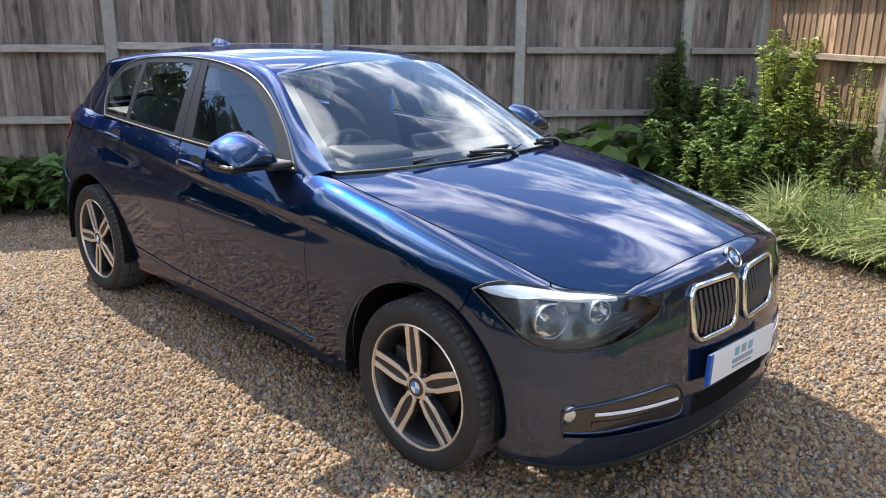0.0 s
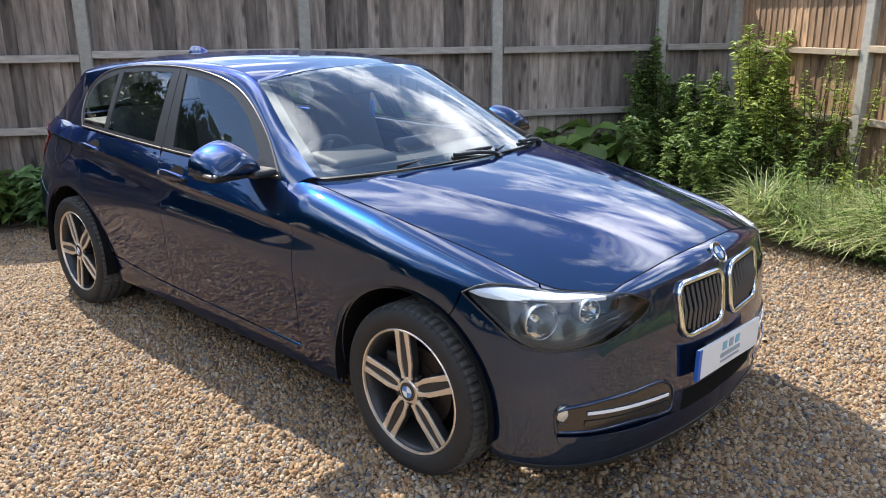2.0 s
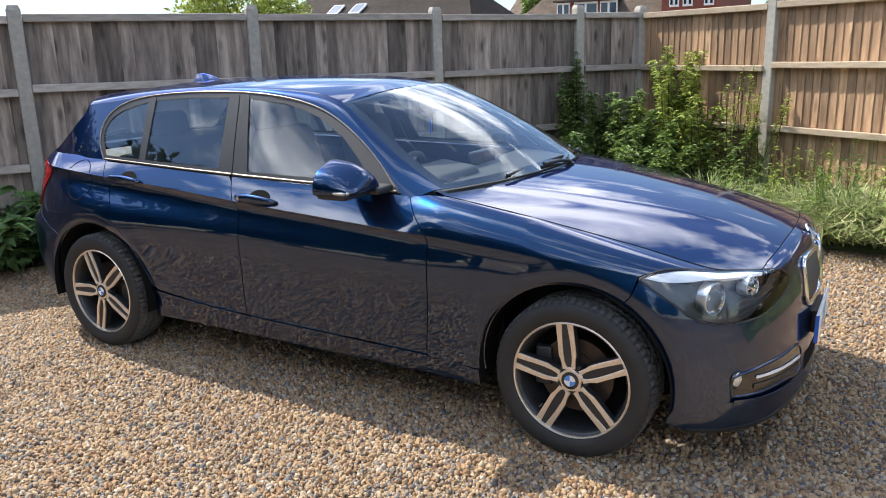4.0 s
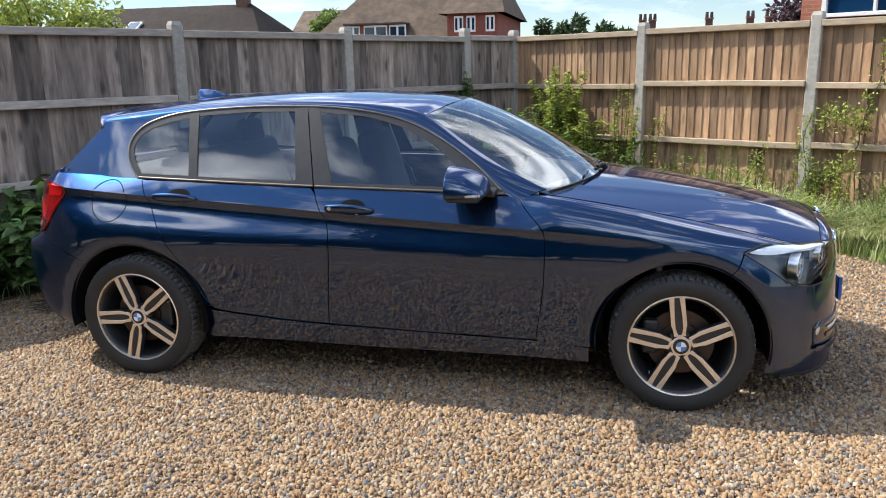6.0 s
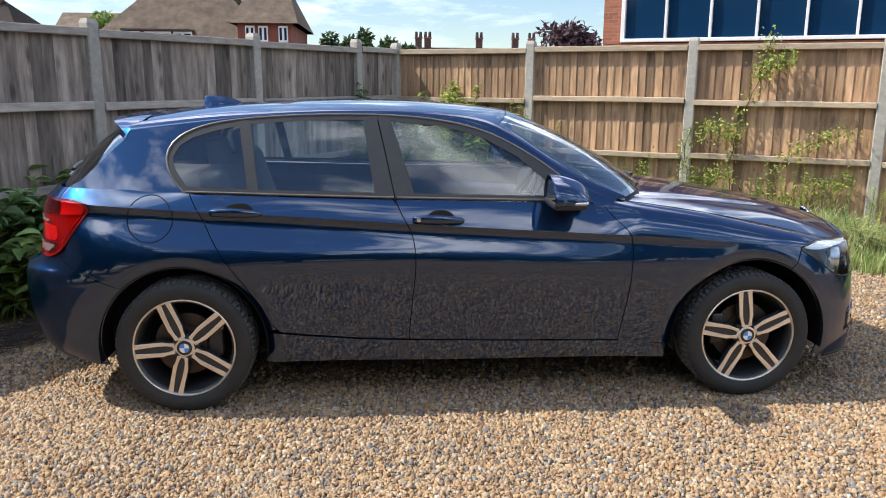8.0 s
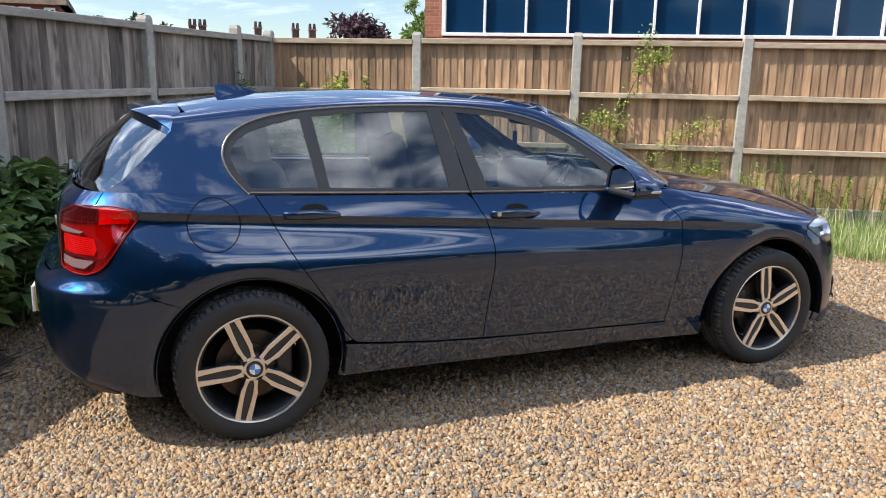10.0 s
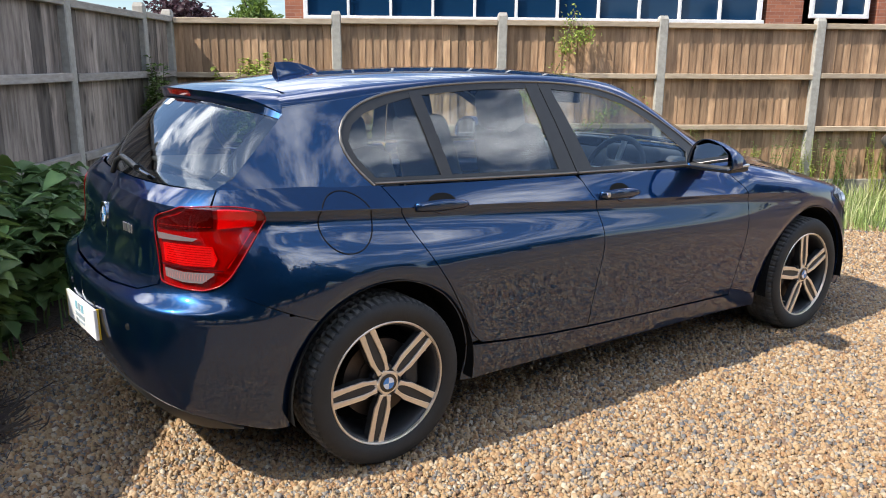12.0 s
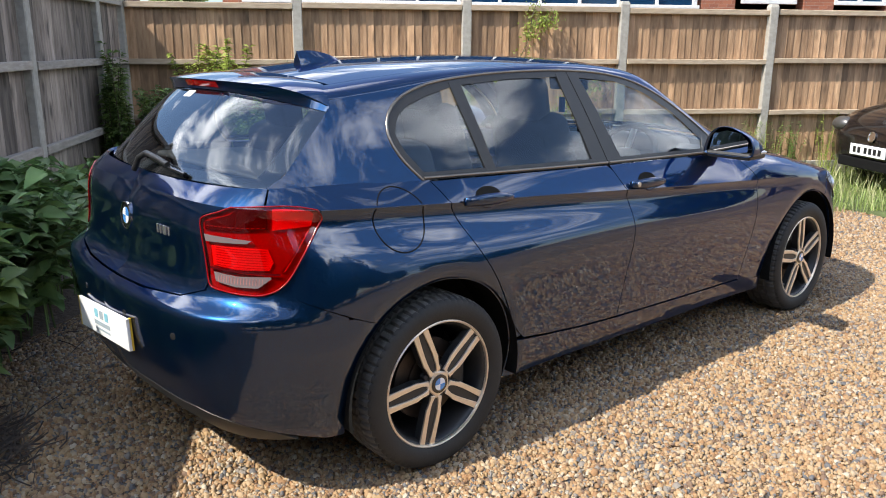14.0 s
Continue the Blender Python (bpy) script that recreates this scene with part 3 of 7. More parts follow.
# The upper edge of the lower body: window line on the flank, bonnet edge ahead, glass edge behind.
UP_R = Curve(*polar([(-2.005, 0), (-1.998, 0.25), (-1.965, 0.48), (-1.876, 0.652), (-1.6, 0.716), (-1.335, 0.742), (-1.15, 0.755)]))
UP_RZ = Curve((S_R, 1.030), (-2.3, 1.031), (-1.85, 1.034), (-1.335, 1.014), (-1.15, 1.009))


def bonnet_edge(s):
    """Plan point of the bonnet's shut line, round from the windscreen corner to the nose."""
    x = EDGE_X(s)
    return x, EDGE_LAT(s)


_edge = [(0.70, 0.738), (0.86, 0.742), (1.1, 0.736), (1.353, 0.712), (1.58, 0.686), (1.740, 0.672), (1.812, 0.655), (1.874, 0.614), (1.924, 0.575), (1.953, 0.543), (1.958, 0.508), (1.965, 0.462), (1.976, 0.400), (1.990, 0.256),
         (1.999, 0.125), (2.002, 0.0)]
_es = [s_of(x, lat) for x, lat in _edge]
EDGE_X, EDGE_LAT = Curve(*[(s, p[0]) for s, p in zip(_es, _edge)]), Curve(*[(s, p[1]) for s, p in zip(_es, _edge)])


def smooth(a, b, v):
    t = np.clip((np.asarray(v, float) - a) / (b - a), 0, 1)
    return t * t * (3 - 2 * t)


def inset(s, q):
    s, q = np.asarray(s, float), np.clip(np.asarray(q, float), 0, 1)
    table = np.array([c(q) for _, c in SECTIONS])
    i = np.clip(np.searchsorted(SEC_S, s) - 1, 0, len(SEC_S) - 2)
    t = (s - SEC_S[i]) / (SEC_S[i + 1] - SEC_S[i])
    cols = np.arange(table.shape[1])
    lo, hi = np.clip(i - 1, 0, None), np.clip(i + 2, None, len(SEC_S) - 1)
    p0, p1, p2, p3 = table[lo, cols], table[i, cols], table[i + 1, cols], table[hi, cols]
    d1 = (p2 - p0) / np.maximum(SEC_S[i + 1] - SEC_S[lo], 1e-6) * (SEC_S[i + 1] - SEC_S[i])
    d2 = (p3 - p1) / np.maximum(SEC_S[hi] - SEC_S[i], 1e-6) * (SEC_S[i + 1] - SEC_S[i])
    t2, t3 = t * t, t * t * t
    return (2 * t3 - 3 * t2 + 1) * p1 + (t3 - 2 * t2 + t) * d1 + (-2 * t3 + 3 * t2) * p2 + (t3 - t2) * d2


def body(s, q):
    """Half body (x, lat, z): q 0..1 up the flank to the crease, 1..2 over the shoulder."""
    s, q = np.atleast_1d(np.asarray(s, float)), np.atleast_1d(np.asarray(q, float))
    s, q = np.broadcast_arrays(s, q)
    px, nx, nl = spine_frame(s)
    w, z0, zc = WIDEST(s), Z_LOW(s), Z_CREASE(s)
    qa = np.clip(q, 0, 1)
    z = z0 + (zc - z0) * qa
    r = w - inset(s, qa)
    for cx, cz in WHEELS:                       # the pressed lip round the arches
        d = np.hypot(px + nx * r - cx, z - cz)
        r = r - 0.017 * np.clip(1 - (d - ARCH) / 0.062, 0, 1.3) ** 2
    # over the shoulder
    r1 = w - inset(s, np.ones_like(s))
    front = smooth(0.55, 0.8, s)
    rear = smooth(-1.12, -1.2, s)
    xb = np.clip(s, -1.2, 0.9)
    side_r, side_z = side_lat(xb, Z_BELT(xb)), Z_BELT(xb)
    ex, el = bonnet_edge(s)
    er, ez = np.where(np.abs(s) > SPINE, np.hypot(ex - SPINE, el), el), bonnet_z(ex, el)
    r2 = side_r * (1 - front) * (1 - rear) + er * front + UP_R(s) * rear
    z2 = side_z * (1 - front) * (1 - rear) + ez * front + UP_RZ(s) * rear
    rc = r1 - (r1 - r2) * (0.5 - 0.38 * front)
    zk = zc + (z2 - zc) * (0.58 + 0.30 * front)
    t = np.clip(q - 1, 0, 1.2)
    rb = (1 - t) ** 2 * r1 + 2 * t * (1 - t) * rc + t * t * r2
    zb = (1 - t) ** 2 * zc + 2 * t * (1 - t) * zk + t * t * z2
    up = q > 1
    r, z = np.where(up, rb, r), np.where(up, zb, z)
    return np.stack([px + nx * r, nl * r, z], -1)


TAB_S, TAB_Q = np.linspace(S_R, S_F, 500), np.linspace(0, 2, 260)
_ts, _tq = np.meshgrid(TAB_S, TAB_Q, indexing="ij")
TABLE = body(_ts.ravel(), _tq.ravel()).reshape(500, 260, 3)


def find_q(s, z):
    return float(np.interp(z, body(np.full(260, s), TAB_Q)[:, 2], TAB_Q))


def level(z, rows):
    """Chart heights and plan points at the height z, for rows of the table."""
    q = np.array([np.interp(z, TABLE[i, :, 2], TAB_Q) for i in rows])
    k = np.clip(q / TAB_Q[1], 0, 258.999)
    j, f = k.astype(int), (k - k.astype(int))[:, None]
    return q, TABLE[rows, j] * (1 - f) + TABLE[rows, j + 1] * f


ROWS_F, ROWS_R = np.where(TAB_S > 1.1)[0], np.where(TAB_S < -1.1)[0][::-1]


def S(x, z):
    """Chart place of a point of the flank, from the side view."""
    if abs(x) <= SPINE:
        return (x, find_q(x, z))
    rows = ROWS_F if x > 0 else ROWS_R
    q, p = level(z, rows)
    s = float(np.interp(abs(x), np.maximum.accumulate(np.abs(p[:, 0])), TAB_S[rows]))
    return (s, find_q(s, z))


def E(lat, z, sg=1):
    """Chart place of a point of the nose (sg 1) or tail (sg -1), from the end view."""
    rows = (ROWS_F if sg > 0 else ROWS_R)[::-1]
    q, p = level(z, rows)
    s = float(np.interp(lat, np.maximum.accumulate(p[:, 1]), TAB_S[rows]))
    return (s, find_q(s, z))


def normals_of(fn, u, v, eu=0.004, ev=0.006):
    du = fn(u + eu, v) - fn(u - eu, v)
    dv = fn(u, v + ev) - fn(u, v - ev)
    n = np.cross(du, dv)
    return n / np.maximum(np.linalg.norm(n, axis=-1, keepdims=True), 1e-9)


def outward(n, p):
    """Turns normals away from the middle of the car."""
    ref = p - np.stack([np.clip(p[:, 0], -1.1, 1.1), np.zeros(len(p)), np.full(len(p), 0.62)], -1)
    return np.where(((n * ref).sum(-1) < 0)[:, None], -n, n)


def densify(poly, step, closed=True):
    res = []
    for a, b in zip(poly, poly[1:] + (poly[:1] if closed else [])):
        n = max(1, int(math.hypot(b[0] - a[0], b[1] - a[1]) / step))
        res += [(a[0] + (b[0] - a[0]) * i / n, a[1] + (b[1] - a[1]) * i / n) for i in range(n)]
    return res


def spline2(points, n=8):
    """A smooth open polyline through 2D points."""
    d = [0.0]
    for a, b in zip(points, points[1:]):
        d.append(d[-1] + math.hypot(b[0] - a[0], b[1] - a[1]))
    if len(points) < 3:
        return list(points)
    fx, fy = Curve(*[(t, p[0]) for t, p in zip(d, points)]), Curve(*[(t, p[1]) for t, p in zip(d, points)])
    ts = np.linspace(0, d[-1], n * (len(points) - 1) + 1)
    return list(zip(fx(ts).tolist(), fy(ts).tolist()))


def shrink(poly, g):
    """Draws an outline in by g; in plain units of the outline."""
    area = sum(a[0] * b[1] - b[0] * a[1] for a, b in zip(poly, poly[1:] + poly[:1]))
    sgn = 1 if area > 0 else -1
    res, n = [], len(poly)
    for i in range(n):
        p, a, b = poly[i], poly[i - 1], poly[(i + 1) % n]
        e1, e2 = Vector((p[0] - a[0], p[1] - a[1])), Vector((b[0] - p[0], b[1] - p[1]))
        if e1.length < 1e-7 or e2.length < 1e-7:
            res.append(p)
            continue
        n1, n2 = Vector((-e1.y, e1.x)).normalized() * sgn, Vector((-e2.y, e2.x)).normalized() * sgn
        m = n1 + n2
        if m.length < 0.3:
            res.append(p)
            continue
        m = m / max(m.length_squared / 2, 0.5)
        res.append((p[0] + m.x * g, p[1] + m.y * g))
    return res


def flat_cells(poly, us, vs):
    """A filled outline cut by grid lines."""
    bm = bmesh.new()
    bm.faces.new([bm.verts.new((a, b, 0)) for a, b in poly])
    for axis, lines in ((0, us), (1, vs)):
        for k in lines:
            co, no = [0, 0, 0], [0, 0, 0]
            co[axis], no[axis] = k, 1
            bmesh.ops.bisect_plane(bm, geom=bm.verts[:] + bm.edges[:] + bm.faces[:], plane_co=co, plane_no=no)
    bmesh.ops.remove_doubles(bm, verts=bm.verts[:], dist=1e-5)
    bmesh.ops.triangulate(bm, faces=[f for f in bm.faces if len(f.verts) > 4])
    return bm


def shell(name, poly, fn, us, vs, material, parent=None, mirror=False, label="", lift=0.0, rim=0.012, flip_ref=None, eu=0.004, ev=0.006):
    """A panel: an outline in chart coordinates, laid onto the surface fn(u, v) -> (x, lat, z), with exact normals and a turned-in rim.
    mirror: the far side of the car."""
    bm = flat_cells(poly, us, vs)
    bm.verts.ensure_lookup_table()
    uv = np.array([v.co[:2] for v in bm.verts])
    p = fn(uv[:, 0], uv[:, 1])
    n = outward(normals_of(fn, uv[:, 0], uv[:, 1], eu, ev), p)
    if flip_ref is not None:
        n = np.where((n @ np.array(flip_ref) < 0)[:, None], -n, n)
    p = p + n * lift
    side = 1.0 if mirror else -1.0
    p, n = p * (1, side, 1), n * (1, side, 1)
    verts, norms, faces = p.tolist(), n.tolist(), []
    for f in bm.faces:
        idx = [v.index for v in f.verts]
        a, b, c = (np.array(verts[i]) for i in idx[:3])
        if np.dot(np.cross(b - a, c - a), norms[idx[0]]) < 0:
            idx.reverse()
        faces.append(tuple(idx))
    if rim:
        for e in bm.edges:
            if e.is_boundary:
                i, j = (v.index for v in e.verts)
                k = len(verts)
                a, b = np.array(verts[i]), np.array(verts[j])
                ni, nj = np.array(norms[i]), np.array(norms[j])
                out = np.cross(b - a, ni)
                out = out / max(np.linalg.norm(out), 1e-9)
                other = np.mean([verts[v.index] for f in e.link_faces for v in f.verts], 0)
                if np.dot(out, (a + b) / 2 - other) < 0:
                    out = -out
                verts += [a.tolist(), b.tolist(), (b - nj * rim).tolist(), (a - ni * rim).tolist()]
                norms += [(out * 0.7 + ni * 0.3).tolist(), (out * 0.7 + nj * 0.3).tolist(), out.tolist(), out.tolist()]
                q = (k, k + 1, k + 2, k + 3)
                faces.append(q if np.dot(np.cross(b - a, -ni), out) > 0 else q[::-1])
    bm.free()
    ob = mesh_ob(name, verts, faces, material, parent, smooth=True)
    if len(ob.data.vertices) == len(norms):
        nn = np.array(norms)
        ob.data.normals_split_custom_set_from_vertices((nn / np.maximum(np.linalg.norm(nn, axis=1, keepdims=True), 1e-9)).tolist())
    if label:
        ob["label"] = label
    return ob


GAP = 0.0022
ST_S = [round(-SPINE - 1.6 + 0.035 * i, 4) for i in range(200)]
ST_Q = [0.03, 0.06, 0.1, 0.14, 0.18, 0.23, 0.28, 0.33, 0.38, 0.43, 0.48, 0.53, 0.555, 0.57, 0.58, 0.59, 0.60, 0.615, 0.63, 0.66, 0.69, 0.72, 0.75, 0.78, 0.81, 0.84, 0.87, 0.90, 0.92, 0.94, 0.96, 0.975, 0.988, 1.0,
        1.012, 1.05, 1.1, 1.2, 1.3, 1.4, 1.5, 1.6, 1.7, 1.8, 1.9]


def body_panel(name, side_poly, material, parent, mirror, label="", lift=0.0, gap=GAP, chart=False, rim=0.012):
    """A panel of the lower body, from an outline in the side view (x, z), or in the chart where chart is set."""
    pts = side_poly if chart else [S(*p) for p in shrink(side_poly, gap)]
    return shell(name, pts, body, [u for u in ST_S if min(p[0] for p in pts) < u < max(p[0] for p in pts)],
                 [v for v in ST_Q if min(p[1] for p in pts) < v < max(p[1] for p in pts)], material, parent, mirror, label, lift, rim)


def upper(x, z):
    return np.stack([x, side_lat(x, z), z], -1)


def arc(cx, cz, r, a0, a1, n=20):
    return [(cx + r * math.cos(radians(a0 + (a1 - a0) * i / n)), cz + r * math.sin(radians(a0 + (a1 - a0) * i / n))) for i in range(n + 1)]


def below(x):
    """Lowest edge of the flank at x."""
    return float(Z_LOW(s_of(x, 0.87)))


# ---- the blue hatchback: build ----
car = thing("car", "dark blue metallic five-door hatchback parked on gravel", "car")
LINE_DF = spline2([(0.602, 0.966), (0.672, 0.885), (0.727, 0.826), (0.742, 0.72), (0.735, 0.55), (0.715, 0.40), (0.702, 0.300)], 5)          # wing to front door
LINE_DM = spline2([(-0.368, 0.985), (-0.345, 0.93), (-0.302, 0.85), (-0.282, 0.77), (-0.285, 0.6), (-0.303, 0.42), (-0.309, 0.323)], 5)      # front to rear door
LINE_DR = spline2([(-1.305, 1.012), (-1.262, 0.94), (-1.216, 0.85), (-1.10, 0.665), (-1.0, 0.505), (-0.93, 0.392), (-0.905, 0.372)], 5)       # rear door to quarter
DOOR_F_BOTTOM, DOOR_R_BOTTOM = [(0.4, 0.305), (0.0, 0.315)], [(-0.55, 0.335), (-0.78, 0.356)]


def belt(a, b, n=12):
    return [(a + (b - a) * i / n, float(Z_BELT(a + (b - a) * i / n)) - 0.001) for i in range(n + 1)]


def arch_pts(cx, a0, a1, n=24):
    return arc(cx, 0.318, ARCH, a0, a1, n)


HEAD = [(1.631, 0.982), (1.698, 0.915), (1.764, 0.838), (1.837, 0.766), (1.873, 0.754), (1.934, 0.752), (2.000, 0.762), (2.073, 0.778), (2.152, 0.826), (2.224, 0.878), (2.261, 0.914), (2.262, 0.935),
        (2.243, 0.965), (2.196, 1.000), (2.165, 1.25), (2.140, 1.60), (2.120, 1.91), (2.050, 1.93), (1.980, 1.90), (1.916, 1.77), (1.849, 1.58), (1.777, 1.43), (1.722, 1.30), (1.680, 1.15)]
TAIL = [(-2.182, 0.938), (-2.164, 0.83), (-2.146, 0.695), (-2.130, 0.676), (-2.043, 0.668), (-1.976, 0.668), (-1.934, 0.689), (-1.904, 0.725), (-1.861, 0.834), (-1.825, 0.938), (-1.811, 0.968),
        (-1.825, 1.01), (-1.879, 1.138), (-1.922, 1.170), (-1.988, 1.126), (-2.085, 0.992), (-2.168, 0.955)]
HEAD_C = spline2(HEAD[:11], 3)[:-1] + HEAD[11:]


def bar_on(name, a, b, w, fn, material, parent, mirror, lift):
    """A thin strip between two chart places."""
    d = Vector((b[0] - a[0], b[1] - a[1]))
    k = Vector((-d.y, d.x)).normalized() * w / 2
    pts = [(a[0] + k.x, a[1] + k.y), (b[0] + k.x, b[1] + k.y), (b[0] - k.x, b[1] - k.y), (a[0] - k.x, a[1] - k.y)]
    lo, hi = min(a[0], b[0]), max(a[0], b[0])
    return shell(name, pts, fn, [u for u in ST_S if lo < u < hi], [], material, parent, mirror, "", lift, 0.004)


def tube(name, pts3, radius, material, parent, res=6, label="", closed=False):
    """A round section swept along 3D points."""
    cu = bpy.data.curves.new(name, "CURVE")
    cu.dimensions = "3D"
    sp = cu.splines.new("POLY")
    sp.points.add(len(pts3) - 1)
    for p, q in zip(sp.points, pts3):
        p.co = (*q, 1)
    sp.use_cyclic_u = closed
    cu.bevel_depth, cu.bevel_resolution = radius, 2
    cu.use_fill_caps = True
    tmp = bpy.data.objects.new("tmp", cu)
    me = bpy.data.meshes.new_from_object(tmp)
    bpy.data.objects.remove(tmp)
    bpy.data.curves.remove(cu)
    me.name = name
    me.materials.clear()
    me.materials.append(material)
    me.shade_smooth()
    ob = new(name, me)
    if parent:
        ob.parent = parent
    if label:
        ob["label"] = label
    return ob


def strip(name, la, lb, fn, material, parent, mirror, lift=0.0, label=""):
    """A band between two lines of chart places, the same count in both."""
    pts = np.array(la + lb)
    p = fn(pts[:, 0], pts[:, 1])
    n = outward(normals_of(fn, pts[:, 0], pts[:, 1]), p)
    p = p + n * lift
    side = 1.0 if mirror else -1.0
    p, n = p * (1, side, 1), n * (1, side, 1)
    k = len(la)
    faces = []
    for i in range(k - 1):
        f = (i, i + 1, k + i + 1, k + i)
        a, b, c = p[f[0]], p[f[1]], p[f[2]]
        faces.append(f if np.dot(np.cross(b - a, c - a), n[i]) > 0 else f[::-1])
    ob = mesh_ob(name, p.tolist(), faces, material, parent, smooth=True)
    ob.data.normals_split_custom_set_from_vertices(n.tolist())
    if label:
        ob["label"] = label
    return ob


def resample(points, n):
    d = np.r_[0, np.cumsum(np.hypot(*np.diff(np.array(points), axis=0).T))]
    t = np.linspace(0, d[-1], n)
    a = np.array(points)
    return list(zip(np.interp(t, d, a[:, 0]).tolist(), np.interp(t, d, a[:, 1]).tolist()))


# window outlines in the side view
FRAME_TOP = spline2([(-1.327, 1.014), (-1.405, 1.115), (-1.417, 1.183), (-1.385, 1.243), (-1.298, 1.296), (-1.075, 1.342), (-0.794, 1.361), (-0.47, 1.363), (-0.156, 1.339), (0.082, 1.280), (0.281, 1.178), (0.424, 1.078), (0.53, 0.985)], 5)
GLASS_Q = [(-1.308, 1.030), (-1.372, 1.115), (-1.388, 1.165), (-1.362, 1.220), (-1.30, 1.258), (-1.20, 1.288), (-1.088, 1.312), (-1.036, 1.019)]
GLASS_R = [(-1.046, 1.318), (-0.78, 1.335), (-0.513, 1.338), (-0.456, 0.996), (-0.7, 1.005), (-0.998, 1.014)]
GLASS_F = [(-0.394, 1.334), (-0.156, 1.313), (-0.05, 1.288), (0.058, 1.254), (0.215, 1.171), (0.315, 1.090), (0.385, 1.03), (0.345, 0.966), (-0.28, 0.982)]
RAIL_LOW = Curve((-1.6, 1.285), (-1.298, 1.318), (-1.075, 1.346), (-0.794, 1.364), (-0.47, 1.366), (-0.156, 1.342), (0.082, 1.283), (0.281, 1.181), (0.424, 1.081), (0.53, 0.988), (0.62, 0.93), (0.75, 0.87))
RAIL_LAT = Curve((-1.6, 0.50), (-1.0, 0.515), (-0.5, 0.53), (0, 0.55), (0.139, 0.562), (0.305, 0.602), (0.534, 0.668), (0.738, 0.727))
RAIL_Z = Curve((-1.6, 1.322), (-1.3, 1.355), (-1.0, 1.376), (-0.5, 1.391), (-0.2, 1.379), (0, 1.355), (0.139, 1.314), (0.305, 1.214), (0.534, 1.076), (0.738, 0.984))
ROOF_MID = Curve((-1.95, 1.300), (-1.75, 1.330), (-1.55, 1.360), (-1.3, 1.390), (-1.0, 1.410), (-0.6, 1.421), (-0.2, 1.412), (0.05, 1.394), (0.25, 1.368))


def rail(x, t):
    x, t = np.broadcast_arrays(np.asarray(x, float), np.asarray(t, float))
    z0, z2, l2 = RAIL_LOW(x), RAIL_Z(x), RAIL_LAT(x)
    l0 = side_lat(x, z0)
    z1 = z2 - 0.25 * (z2 - z0)
    l1 = side_lat(x, z1) + 0.003
    return np.stack([x, (1 - t) ** 2 * l0 + 2 * t * (1 - t) * l1 + t * t * l2, (1 - t) ** 2 * z0 + 2 * t * (1 - t) * z1 + t * t * z2], -1)


def roof(x, y):
    x, y = np.broadcast_arrays(np.asarray(x, float), np.asarray(y, float))
    u = np.abs(y) / RAIL_LAT(np.minimum(x, 0.139))
    m = ROOF_MID(x)
    edge = np.minimum(RAIL_Z(np.minimum(x, 0.139)), m - 0.01)
    return np.stack([x, -y, m - (m - edge) * u ** 2.3], -1)


def windscreen(u, v):
    u, v = np.broadcast_arrays(np.asarray(u, float), np.asarray(v, float))
    a = np.abs(u)
    xb, lb, zb = 0.965 - 0.232 * a ** 2.4, u * 0.724, 1.003 - 0.020 * a ** 2
    xt, lt, zt = 0.245 - 0.108 * a ** 2.2, u * 0.560, 1.370 - 0.056 * a ** 2.2
    k = 0.030 * 4 * v * (1 - v) * (1 - 0.35 * a * a)
    ex = 0.738 - 0.599 * v                     # the side edges lie on the pillars
    w = a ** 4
    x1, l1, z1 = 0.733 + (0.137 - 0.733) * v + 0.46 * 0.65 * 0.12 * v * (1 - v), 0.724 + (0.560 - 0.724) * v, 0.983 + (1.314 - 0.983) * v + 0.88 * 0.65 * 0.12 * v * (1 - v)
    return np.stack([xb + (xt - xb) * v + 0.46 * k + w * (ex - x1), -(lb + (lt - lb) * v + np.sign(u) * w * (RAIL_LAT(ex) - l1)), zb + (zt - zb) * v + 0.88 * k + w * (RAIL_Z(ex) - z1)], -1)


def rear_glass(u, v):
    u, v = np.broadcast_arrays(np.asarray(u, float), np.asarray(v, float))
    a = np.abs(u)
    xb, lb, zb = -2.005 + 0.125 * a ** 2.4, u * 0.648, 1.031 + 0.002 * a
    xt, lt, zt = -1.742 + 0.137 * a ** 2.6, u * 0.585, 1.309 - 0.045 * a ** 2.6
    k = 0.022 * 4 * v * (1 - v) * (1 - 0.3 * a * a)
    ez = 1.030 + 0.228 * v                     # the side edges lie on the rear pillars
    ex = np.interp(ez, [1.030, 1.066, 1.166, 1.258], [-1.876, -1.807, -1.703, -1.606])
    w = a ** 3
    k1 = 0.7 * 0.088 * v * (1 - v)
    x1, l1, z1 = -1.880 + 0.275 * v - 0.66 * k1, 0.648 - 0.063 * v, 1.033 + 0.231 * v + 0.75 * k1
    return np.stack([xb + (xt - xb) * v - 0.66 * k + w * (ex - x1), -(lb + (lt - lb) * v + np.sign(u) * w * (side_lat(ex, ez) - l1)), zb + (zt - zb) * v + 0.75 * k + w * (ez - z1)], -1)


def bonnet(x, y):
    x, y = np.broadcast_arrays(np.asarray(x, float), np.asarray(y, float))
    return np.stack([x, -y, bonnet_z(x, y)], -1)


